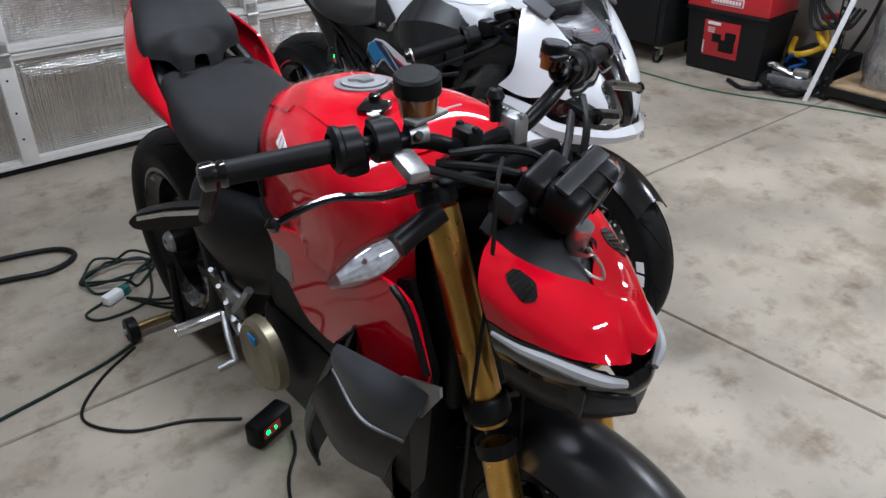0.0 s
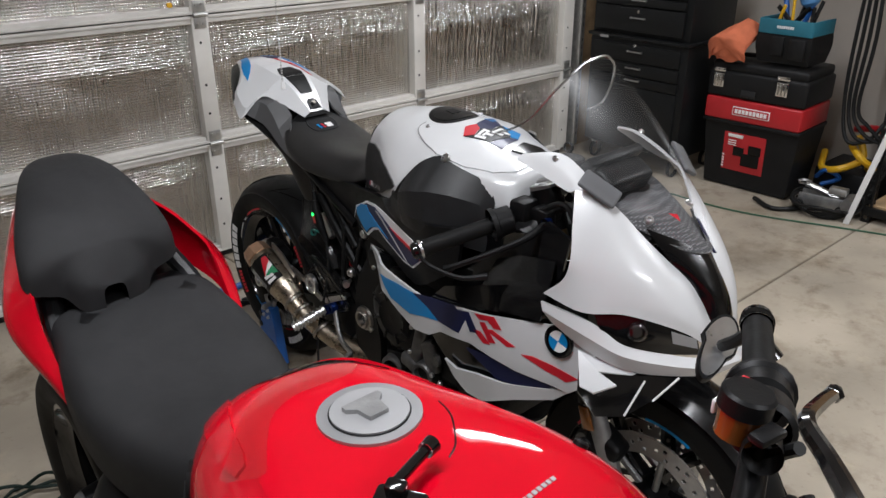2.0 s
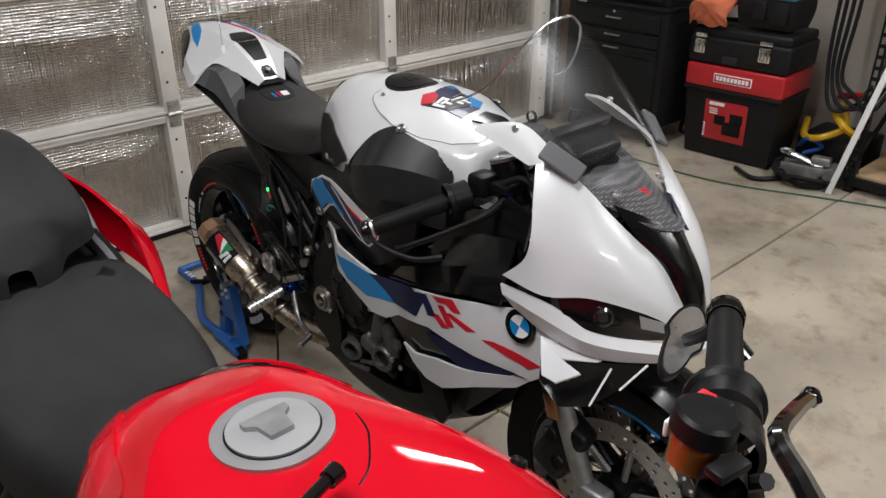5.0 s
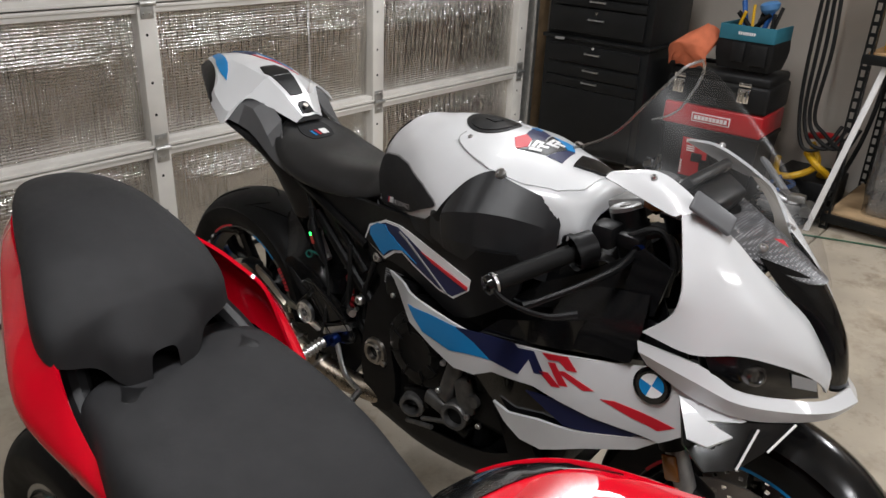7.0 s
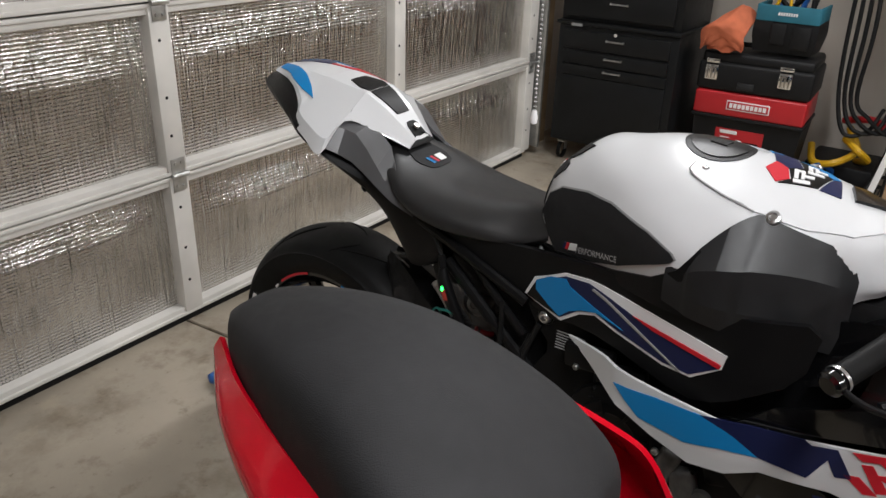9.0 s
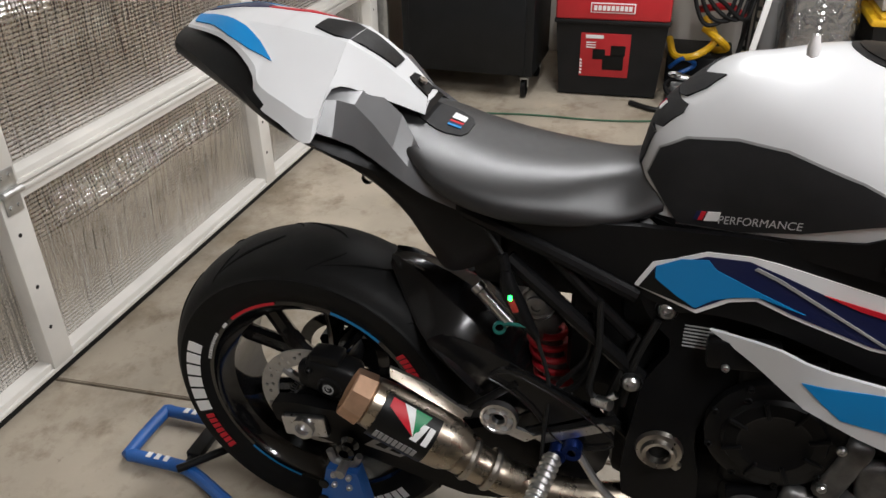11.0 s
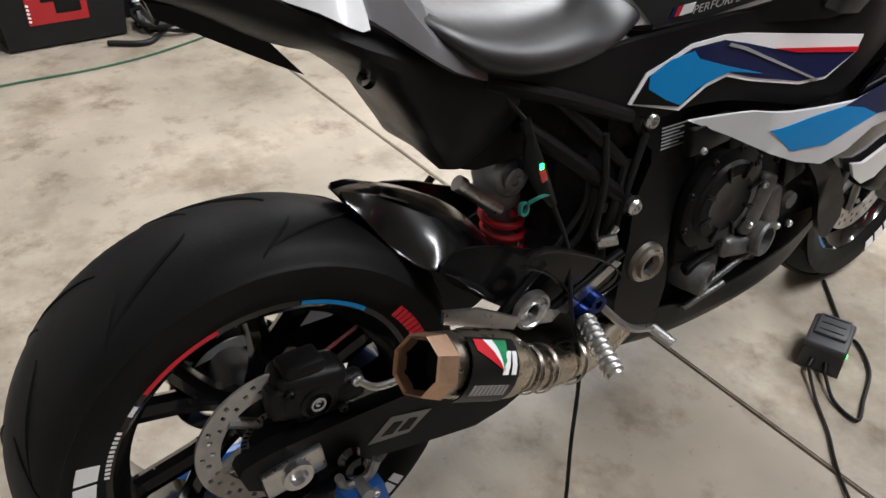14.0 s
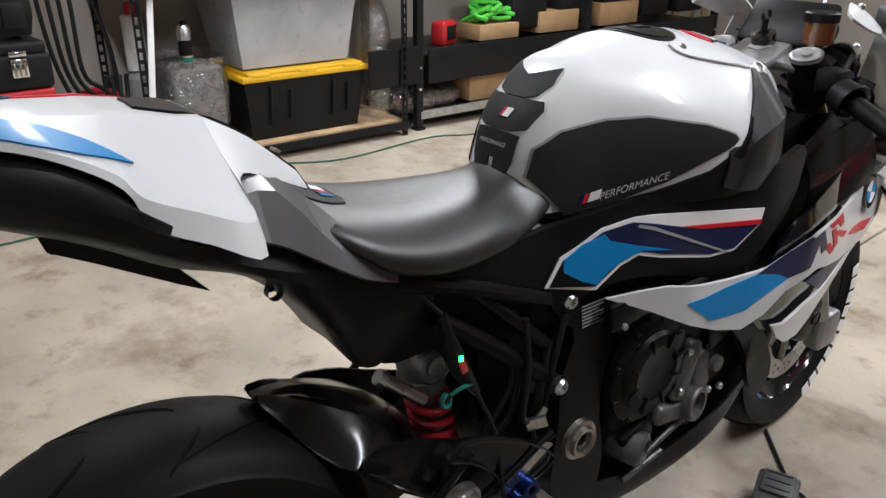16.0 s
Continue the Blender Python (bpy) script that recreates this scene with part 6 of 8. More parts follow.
part("lift_strut", rod((.10, -.35, .045), (.0, -.24, .06), .009), BLACK_MATT, stand)

# charger on the floor
chg = empty("battery_charger", pose(1.300, 1.690, 0, 0, 0, 22), "dark grey battery charger box on the floor", "charger")
part("case", surf([[(-.042, -.058, z), (.042, -.058, z), (.042, .058, z), (-.042, .058, z), (-.042, -.058, z)] for z in (0, .052)], 2, 1), GREY_BRICK, chg)
part("lid", merge(box((0, 0, .060), (.086, .118, .022), .008, 3), box((0, -.012, .074), (.066, .078, .010), .004, 2)), GREY_BRICK, chg, "grey stepped lid")
part("lid_groove", merge(*[box((0, -.040 + .026 * k, .0795), (.050, .003, .001), 0) for k in range(3)]), D_BLACK, chg)
part("light", box((-.043, .03, .045), (.003, .010, .006), .001), LED_GREEN, chg)
part("strain_relief", merge(rod((-.012, .058, .026), (-.016, .082, .020), .007, .005), rod((.016, .058, .026), (.018, .080, .020), .007, .005)), BLACK_MATT, chg)
part("cord", tube([(-.016, .080, .020), (-.05, .14, .006), (-.10, .17, .006), (-.10, .10, .006), (-.095, .0, .006), (-.06, -.08, .006), (-.02, -.12, .006), (.06, -.30, .006)], .004, 8), CABLE, chg)
part("cord", tube([(.018, .078, .020), (-.02, .16, .006), (-.06, .24, .006), (-.10, .34, .006), (-.20, .52, .006)], .0035, 8), CABLE, chg)


# ---- red naked motorcycle; local x to its right, y forward, z up, from the floor under the rear axle ----
red = empty("naked_motorcycle", pose(0.645, 2.10, 0, 0, 0, 180), "red naked motorcycle with black seats and gold fork legs", "motorcycle")
Q = lambda name, bm, material, label="", angle=32: part(name, bm, material, red, label, angle)
rw, rw_tyre, _ = wheel(red, "rear_wheel", 0, 0.345, 0.325, 0.100, 0.216, 0.085, 5, -1, 0.12, spoke_twist=0.18)
tread(rw_tyre, 0.325, 0.100, [(0.12, 0.72, (0.0, 0.42), 0.0035), (0.30, 0.86, (0.30, 0.50), 0.003)], 9)
part("hub_nut", lathe([(.06, .034), (.105, .030), (.115, .022), (.115, .012), (.08, .012)], seg=28), CAST, rw, "bare metal hub nut")
fw, fw_tyre, _ = wheel(red, "front_wheel", 1.488, 0.300, 0.300, 0.062, 0.216, 0.048, 5, 1, 0.165, disc_both=True, spoke_twist=0.18)

# seats
PILL = [(-.118, ((0, 1.044), (.016, 1.043), (.026, 1.036), (.028, 1.000))), (-.088, ((0, 1.062), (.034, 1.058), (.050, 1.044), (.054, .998))), (-.01, ((0, 1.082), (.054, 1.075), (.080, 1.054), (.086, .995))),
        (.08, ((0, 1.083), (.070, 1.075), (.104, 1.050), (.111, .985))), (.165, ((0, 1.058), (.080, 1.050), (.128, 1.022), (.137, .965))), (.215, ((0, 1.030), (.078, 1.020), (.132, .994), (.142, .953))), (.236, ((0, 1.012), (.070, 1.002), (.116, .978), (.126, .945))), (.246, ((0, 1.002), (.048, .992), (.078, .968), (.084, .935))), (.262, ((0, .978), (.042, .970), (.060, .952), (.064, .916))), (.272, ((0, .960), (.030, .956), (.044, .944), (.048, .908))), (.278, ((0, .948), (.014, .946), (.020, .936), (.022, .905)))]
Q("pillion_seat", moved(surf([[(s * .86, u, z) for s, z in p] for u, p in PILL], 5, 5, mirror=True), Matrix(((1, .10, 0, .004), (0, 1, 0, 0), (0, 0, 1, 0), (0, 0, 0, 1)))), SEAT, "black suede pillion seat")
RSEAT = [(.228, ((0, .908), (.060, .908), (.096, .898), (.100, .868))), (.244, ((0, .914), (.080, .911), (.122, .897), (.128, .856))), (.290, ((0, .912), (.088, .906), (.132, .888), (.140, .835))), (.36, ((0, .893), (.100, .886), (.146, .862), (.152, .800))), (.45, ((0, .870), (.102, .862), (.148, .834), (.152, .765))),
         (.53, ((0, .860), (.090, .851), (.130, .820), (.132, .742))), (.62, ((0, .864), (.065, .856), (.096, .828), (.102, .765))), (.70, ((0, .885), (.040, .878), (.062, .855), (.075, .79)))]
Q("rider_seat", surf([[(s, u, z) for s, z in p] for u, p in RSEAT], 5, 5, mirror=True), SEAT, "black suede rider's seat")
Q("seat_bridge", box((0, .25, .885), (.20, .10, .05), .015), BLACK_MATT, "black plastic between the seats")
for m in (1, -1):
    Q("seat_strut", (lambda b: b if m > 0 else flip(b))(merge(rod((.114, .105, .955), (.122, .200, .848), .009, .007, seg=10), box((.113, .103, .957), (.016, .026, .018), .005, 2))), D_GREY, "pale grey strut beside the seats")
Q("seat_base", box((0, .07, .945), (.14, .30, .10), .03), BLACK_MATT)

# red tail flanks, split round a dark duct
for m in (1, -1):
    mm = (lambda b: b) if m > 0 else flip
    fl = Q("tail_fairing", moved(mm(surf([[(.030, -.118, 1.022), (.034, -.125, 1.005), (.028, -.118, .985)], [(.066, -.055, 1.018), (.084, -.060, .985), (.076, -.05, .945)], [(.098, .04, 1.005), (.128, .04, .960), (.118, .05, .905)],
                                [(.122, .13, .992), (.162, .13, .935), (.148, .14, .875)], [(.136, .20, .970), (.182, .195, .905), (.168, .205, .850)], [(.146, .238, .945), (.176, .25, .875), (.164, .262, .830)], [(.146, .275, .890), (.160, .30, .850), (.156, .315, .815)], [(.142, .325, .830), (.146, .34, .805), (.144, .35, .785)]], 5, 4, thick=.005)), Matrix.Translation((-.003, 0, 0))), RED, "gloss red tail fairing")
    part("tail_inner", mm(surf([[(.120, .10, .915), (.140, .12, .865), (.138, .14, .83)], [(.112, .20, .895), (.130, .24, .84), (.130, .26, .80)], [(.110, .30, .85), (.122, .34, .80), (.122, .36, .775)]], 4, 4, thick=.004)), RED, fl)
    part("tail_strut", mm(merge(tube([(.10, .17, .925), (.115, .225, .885), (.120, .29, .835)], .016, 10))), GREY_PLASTIC, fl, "grey cast grab strut")
Q("tail_body", surf([[(0, -.11, .99), (.028, -.11, .985), (0, -.11, .965)], [(0, -.05, .96), (.07, -.05, .94), (0, -.05, .89)], [(0, .10, .90), (.14, .10, .86), (0, .10, .76)], [(0, .30, .86), (.125, .32, .80), (0, .30, .70)], [(0, .50, .80), (.11, .50, .75), (0, .50, .66)]], 4, 4, mirror=True), BLACK_MATT, "black tail underside")

# tank
RT = [(0.640, ((0, .880), (.03, .876), (.06, .860), (.085, .820), (.095, .745))), (0.690, ((0, .958), (.045, .952), (.085, .924), (.108, .86), (.112, .745))), (0.770, ((0, 1.008), (.065, 1.002), (.112, .968), (.138, .90), (.130, .745))),
      (0.880, ((0, 1.020), (.080, 1.015), (.135, .982), (.162, .92), (.155, .750))), (1.000, ((0, 1.022), (.098, 1.018), (.160, .992), (.186, .93), (.178, .770))), (1.100, ((0, 1.014), (.100, 1.010), (.168, .984), (.192, .925), (.186, .79))),
      (1.180, ((0, .992), (.085, .987), (.148, .962), (.170, .91), (.166, .80))), (1.230, ((0, .957), (.060, .952), (.108, .932), (.130, .89), (.130, .81)))]
rt_bm = surf([[(s, u, z) for s, z in p] for u, p in RT], 6, 5, mirror=True)
rt_tree = bvh(rt_bm)
rtank = Q("fuel_tank", rt_bm, RED, "gloss red tank")
RT_, RR_, RL_ = onto(rt_tree, "top"), onto(rt_tree, "right"), onto(rt_tree, "left")
ring = lambda a, b, n=40, cx=-.010, cy=.90: [(cx + a * math.cos(t), cy + b * math.sin(t)) for t in [i * 2 * math.pi / n for i in range(n)]]
rcap = part("filler_cap", sheet(ring(.0535, .0535), RT_, .03, .0070, .008), mat("silver_grey_cap", (.36, .36, .37), .42, metal=.7, vary=.06), rtank, "silver-grey round filler cap")
part("cap_groove", sheet(ring(.0422, .0422), RT_, .03, .0076, .002), D_BLACK, rcap)
part("cap_disc", sheet(ring(.0404, .0404), RT_, .03, .0095, .004), mat("cap_disc_grey", (.42, .42, .43), .45, metal=.6, vary=.06), rcap)
part("key_flap", sheet([(a * .86 - .010, .90 - (b - .895) * .86) for a, b in [(-.013, .875), (.013, .875), (.016, .897), (.026, .905), (.026, .914), (-.026, .914), (-.026, .905), (-.016, .897)]], RT_, .02, .0145, .006), CAST, rcap)
for pl in (RR_, RL_):
    part("knee_rubber", sheet([(.645, .78), (.655, .85), (.685, .895), (.72, .90), (.735, .85), (.72, .77), (.68, .755)], pl, .02, .005, .008, 1), RUBBER, rtank, "ribbed black knee rubber")
    part("knee_rib", merge(*[sheet([(.665 + .004 * i, .785 + i * .013), (.715, .785 + i * .013), (.715, .790 + i * .013), (.665 + .004 * i, .790 + i * .013)], pl, .03, .008, .003) for i in range(7)]), RUBBER, rtank)
    for i, o in enumerate(glyph_bars(6, .100, .026, .20, .35)):
        part("side_lettering", sheet([(.862 + a, .942 - a * .20 + b) for a, b in o], pl, .03, .0012, .0014), D_WHITE, rtank, "white letter-sized bars on the tank side")
for m in (1, -1):
    part("tank_crease", sheet([(m * s, u) for s, u in [(.048, .690), (.078, .694), (.106, .76), (.124, .86), (.106, .86), (.088, .785), (.058, .725)]], RT_, .012, .0035, .006, 1), RED, rtank, "raised crease on the tank shoulder")
# Black gloss patch with a rounded outline, mostly left of the tank's middle.
part("back_patch", sheet([(.030, .690), (.024, .740), (-.02, .758), (-.07, .790), (-.115, .84), (-.138, .79), (-.115, .72), (-.06, .672)], RT_, .02, .0014, .002, 1), BLACK_GLOSS, rtank, "dark gloss patch on the tank's back")
part("tank_panel", sheet([(.108, .87), (.122, .94), (.136, 1.02), (.140, 1.10), (.105, 1.165), (-.105, 1.165), (-.140, 1.10), (-.136, 1.02), (-.122, .94), (-.108, .87), (-.075, .825), (-.03, .81), (.03, .81), (.075, .825)], RT_, .015, .0035, .006, 1), RED, rtank, "raised red top of the tank")
part("protective_film", sheet([(.131, .848), (.105, .830), (.070, .793), (.030, .780), (-.025, .776), (-.060, .812), (-.037, .827), (-.003, .823), (.030, .820), (.062, .832), (.086, .865), (.108, .906)], RT_, .012, .0075, .0012, 1), RED_FILM, rtank, "hazy clear film over the red shoulder")
part("collar_seam", tube([RT_(a, b)[0] + RT_(a, b)[1] * .0032 for a, b in ((-.078, .927), (-.074, .945), (-.066, .962), (-.043, .992), (-.025, 1.003))], .0011, 6, 4), D_BLACK, rtank, "fine dark seam round the filler collar")
for i, o in enumerate(glyph_bars(16, .105, .0045, .3)):
    part("top_lettering", sheet([(.02 - a, 1.085 + b - a * .06) for a, b in o], RT_, .03, .0046, .0014), D_GREY, rtank)
for s_, u_ in ((.160, 1.05), (-.160, 1.05)):
    p, n = RT_(s_, u_)
    part("tank_screw", bolt_head(p, .008, n), BLACK_MATT, rtank)
mnt_p, mnt_n = RT_(.058, 1.030)
mnt_p = mnt_p + mnt_n * .003
mount = Q("camera_mount", merge(box(mnt_p + mnt_n * .008, (.042, .048, .014), .005, 2, m=pose(0, 0, 0, 0, 12, 30)), box(mnt_p + mnt_n * .018 + Vector((-.01, -.012, 0)), (.014, .02, .018), .004, m=pose(0, 0, 0, 0, 12, 30)), rod(mnt_p + mnt_n * .02 + Vector((-.004, -.014, 0)), mnt_p + mnt_n * .024 + Vector((-.058, -.030, 0)), .0055), lathe([(0, .008), (.012, .009)], mnt_p + mnt_n * .024 + Vector((-.056, -.029, 0)), (-1, -.3, 0), 12)), BLACK_GLOSS, "small black action camera mount stuck on the tank")
DUCT_GREY = mat("dark_grey_duct_plastic", (0.040, 0.042, 0.046), 0.4, vary=0.12, scale=14, bump=0.12, bump_scale=500)
# flank panels
RF = side_of(lambda u, z: .170 + .03 * (u - .9) - .05 * max(0, .75 - z))
for m in (1, -1):
    mm = (lambda b: b) if m > 0 else flip
    Q("side_panel", mm(sheet([(.80, .765), (.95, .80), (1.10, .825), (1.24, .845), (1.29, .83), (1.325, .73), (1.315, .70), (1.19, .655), (1.02, .600), (.92, .605), (.86, .67)], RF, .03, 0, .006, 1)), RED, "gloss red flank panel")
    Q("panel_edge", mm(tube([(.185, 1.245, .845), (.190, 1.29, .825), (.185, 1.325, .73)], .006, 8)), BLACK_MATT)
    Q("side_duct", mm(surf([[(.150, 1.10, .70), (.205, 1.14, .685), (.235, 1.16, .66)], [(.150, 1.02, .60), (.215, 1.07, .575), (.245, 1.10, .56)], [(.150, .96, .46), (.215, .99, .44), (.240, 1.03, .42)], [(.150, .97, .36), (.205, 1.0, .345), (.225, 1.04, .35)]], 4, 4, thick=.006)), GREY_PLASTIC, "black radiator side duct")
    crease = [(.238, 1.142, .655), (.256, 1.248, .634), (.226, 1.318, .620)]
    dw = Q("air_deflector", mm(surf([[(.225, 1.140, .700), (.214, 1.255, .718), (.200, 1.345, .714)], [(.236, 1.136, .682), (.244, 1.252, .686), (.218, 1.336, .672)], crease], 4, 4, thick=.010)), DUCT_GREY, "broad dark grey air deflector", 14)
    # Face below the crease is coloured black to give its downward side shade.
    part("shaded_flank", mm(surf([[(x - .001, y - .001, z - .004) for x, y, z in crease], [(.252, 1.108, .600), (.262, 1.205, .562), (.232, 1.290, .556)], [(.250, 1.078, .545), (.250, 1.158, .486), (.226, 1.258, .489)]], 4, 4, thick=.008)), BLACK_MATT, dw, "lower flank of the deflector, blackened for the shade under its crease")
    part("deflector_bead", mm(tube(crease, .0035, 6, 6)), PLATE_GREY, dw)
    part("deflector_tab", mm(plate([(.204, 1.286, .714), (.192, 1.362, .735), (.196, 1.368, .722), (.206, 1.332, .664)], .006)), CAST, dw, "pale grey corner tab")
    part("deflector_wall", mm(surf([[(.150, 1.11, .69), (.225, 1.138, .700)], [(.150, 1.10, .64), (.238, 1.140, .652)], [(.150, 1.09, .58), (.252, 1.106, .598)], [(.150, 1.08, .54), (.250, 1.077, .543)]], 4, 2, thick=.004)), BLACK_MATT, dw)
Q("heel_bulge", surf([[(.03, .34, .66), (.08, .34, .69), (.10, .34, .62), (.07, .34, .56)], [(.05, .42, .70), (.14, .42, .72), (.175, .42, .62), (.12, .42, .50)], [(.05, .54, .71), (.15, .54, .72), (.185, .54, .61), (.13, .54, .47)], [(.05, .66, .72), (.13, .66, .72), (.155, .66, .63), (.11, .66, .50)], [(.05, .74, .72), (.11, .74, .71), (.12, .74, .65), (.09, .74, .55)]], 5, 5), BLACK_MATT, "rounded black exhaust guard")
Q("frame_fill", merge(box((0, .95, .62), (.24, .60, .30), .04, 3), box((0, 1.18, .72), (.22, .22, .30), .03, 3), box((0, .55, .62), (.18, .40, .22), .04), box((0, .80, .35), (.24, .40, .26), .04), box((0, 1.20, .45), (.30, .10, .36), .02)), ENGINE, "black engine and radiator")
for m in (1, -1):
    Q("inner_cowl", ((lambda b: b) if m > 0 else flip)(sheet([(1.14, .80), (1.24, .84), (1.30, .70), (1.27, .45), (1.20, .32), (1.12, .34), (1.15, .55)], side_of(lambda u, z: .150), .06, 0, .01)), BLACK_MATT)
Q("clutch_cover", merge(lathe([(0, .092), (.022, .088), (.032, .078), (.035, .0001)], (.150, .70, .385), seg=40)), MAGNESIUM, "bronze-coloured round clutch cover")
Q("cover_badge", box((.187, .70, .435), (.003, .035, .022), .002), D_BLUE)
Q("battery_silver", box((.16, .86, .70), (.02, .07, .07), .008), CAST)
# footrest, pedals, pillion peg
ft = Q("footrest_bracket", merge(tube([(.15, .50, .50), (.17, .56, .44), (.175, .62, .40)], .012, 8), tube([(.15, .64, .52), (.165, .60, .46), (.17, .56, .42)], .010, 8), box((.16, .57, .46), (.02, .09, .07), .01)), CAST, "bare cast footrest bracket")
part("footpeg", merge(rod((.175, .52, .40), (.285, .50, .385), .013), box((.24, .508, .40), (.09, .026, .008), .003)), ALU, ft, "silver footpeg")
part("brake_pedal", merge(tube([(.18, .54, .42), (.195, .585, .385), (.205, .632, .345)], .008, 8), rod((.203, .632, .345), (.245, .625, .335), .008)), CAST, ft)
part("heel_plate", sheet([(.44, .47), (.50, .52), (.56, .47), (.50, .42)], side_of(lambda u, z: .165), .05, 0, .005), BLACK_MATT, ft)
for i in range(4):
    part("linkage", rod((.17, .50 + .03 * i, .50 - .03 * i), (.185, .52 + .03 * i, .53 - .03 * i), .006), CAST, ft)

# nose mask
MASK = [[(.085, 1.345, 0.975), (.115, 1.360, 0.953), (.135, 1.375, 0.905), (.132, 1.390, 0.845)],
        [(.072, 1.385, 0.955), (.103, 1.400, 0.930), (.125, 1.415, 0.885), (.122, 1.430, 0.835)],
        [(.040, 1.427, 0.936), (.078, 1.445, 0.915), (.104, 1.455, 0.873), (.106, 1.468, 0.830)],
        [(.003, 1.460, 0.921), (.050, 1.485, 0.895), (.080, 1.495, 0.856), (.088, 1.502, 0.823)],
        [(.0, 1.490, 0.909), (.032, 1.510, 0.881), (.060, 1.520, 0.839), (.070, 1.525, 0.815)],
        [(.0, 1.520, 0.874), (.020, 1.535, 0.852), (.042, 1.545, 0.822), (.050, 1.545, 0.807)],
        [(.0, 1.540, 0.832), (.012, 1.550, 0.817), (.022, 1.553, 0.807), (.030, 1.552, 0.797)]]
MASK = [[(x, y, z - d + .016 * max(0, i - 3) / 3) for (x, y, z), d in zip(r, (.037, .026, .012, .0))] for i, r in enumerate(MASK)]
for m in (1, -1):
    mm = (lambda b: b) if m > 0 else flip
    mask_bm = surf(MASK, 5, 5, thick=.005)
    mt = bvh(mask_bm)
    mk = Q("nose_mask", mm(mask_bm), RED, "gloss red headlight mask")
    vent = part("mask_vent", mm(sheet([(.108, 1.395), (.086, 1.395), (.076, 1.425), (.090, 1.445), (.106, 1.432)], onto(mt, "top"), .015, .002, .004, 1)), D_BLACK, mk, "dark vent slot in the mask")
    part("vent_slat", mm(merge(*[sheet([(.084, 1.402 + i * .007), (.104, 1.400 + i * .007), (.104, 1.403 + i * .007), (.084, 1.405 + i * .007)], onto(mt, "top"), .03, .004, .002) for i in range(5)])), BLACK_GLOSS, vent)
    hl = Q("headlight", mm(surf([[(.130, 1.392, 0.840), (.130, 1.402, 0.806), (.116, 1.405, 0.777)], [(.120, 1.433, 0.831), (.118, 1.445, 0.800), (.104, 1.445, 0.767)], [(.104, 1.470, 0.826), (.102, 1.482, 0.794), (.088, 1.480, 0.761)], [(.069, 1.527, 0.811), (.067, 1.538, 0.784), (.055, 1.532, 0.757)], [(.028, 1.554, 0.792), (.025, 1.564, 0.770), (.018, 1.556, 0.748)], [(0, 1.556, 0.790), (0, 1.567, 0.768), (0, 1.558, 0.746)]], 4, 4, thick=.004)), BLACK_GLOSS, "dark smoked headlight lens")
    part("drl_strip", mm(tube([(.130, 1.400, 0.825), (.118, 1.444, 0.817), (.102, 1.481, 0.812), (.067, 1.538, 0.797), (.030, 1.560, .784)], [.004, .007, .009, .010, .006], 8)), D_GREY, hl, "frosted grey light strip")
    Q("chin", mm(surf([[(.116, 1.405, 0.777), (.112, 1.41, 0.748), (.092, 1.40, 0.710)], [(.104, 1.445, 0.767), (.100, 1.455, 0.740), (.080, 1.44, 0.703)], [(.088, 1.480, 0.761), (.084, 1.49, 0.734), (.066, 1.475, 0.699)], [(.055, 1.532, 0.757), (.052, 1.54, 0.730), (.040, 1.52, 0.701)], [(0, 1.558, 0.746), (0, 1.563, 0.720), (0, 1.54, 0.697)]], 4, 4, thick=.006)), GREY_PLASTIC, "dark grey chin under the headlight")
    Q("mask_wing", mm(sheet([(1.45, .80), (1.50, .795), (1.530, .770), (1.525, .725), (1.48, .745)], side_of(lambda u, z: .078 - .2 * max(0, u - 1.53)), .03, 0, .004)), GREY_PLASTIC)
Q("mask_centre", surf([[(0, 1.29, .968), (.085, 1.32, .941)], [(0, 1.37, .940), (.070, 1.385, .915)], [(0, 1.428, .906), (.040, 1.426, .890)], [(0, 1.464, .876), (.003, 1.460, .876)]], 4, 3, mirror=True, thick=.006), BLACK_MATT, "black centre of the nose")
Q("key_barrel", merge(rod((-.022, 1.40, .905), (-.022, 1.415, .950), .018, seg=18), lathe([(-.004, .024), (.004, .024)], (-.022, 1.415, .918), (0, .3, 1), 20)), ALU)
Q("nose_slot", merge(tube([(-.040, 1.415, .905), (-.036, 1.445, .888), (-.022, 1.460, .880), (-.008, 1.445, .888), (-.004, 1.415, .905)], .004, 8)), STEEL, "bare metal loop at the tip of the nose")
# instrument in a black cover
DM = Matrix.Translation((-.030, 1.395, .990)) @ pose(0, 0, 0, -28, 14, 10) @ Matrix.Scale(.88, 4)
dsh = Q("instrument", moved(box((0, 0, 0), (.130, .072, .085), .020, 4), DM), BLACK_MATT, "black covered instrument display")
for bx in (-.022, .025):
    part("cover_band", moved(box((bx, 0, 0), (.003, .075, .088), .001), DM), D_BLACK, dsh)
part("cover_top", moved(box((0, -.012, .044), (.120, .030, .010), .004), DM), GREY_PLASTIC, dsh, "worn grey top edge")
part("cover_back", moved(box((.02, -.055, -.005), (.09, .05, .06), .014, 3), DM), BLACK_MATT, dsh)
part("side_box", box((.050, 1.340, .975), (.038, .045, .04), .008, m=pose(0, 0, 0, -20, 0, 10)), GREY_PLASTIC, dsh)

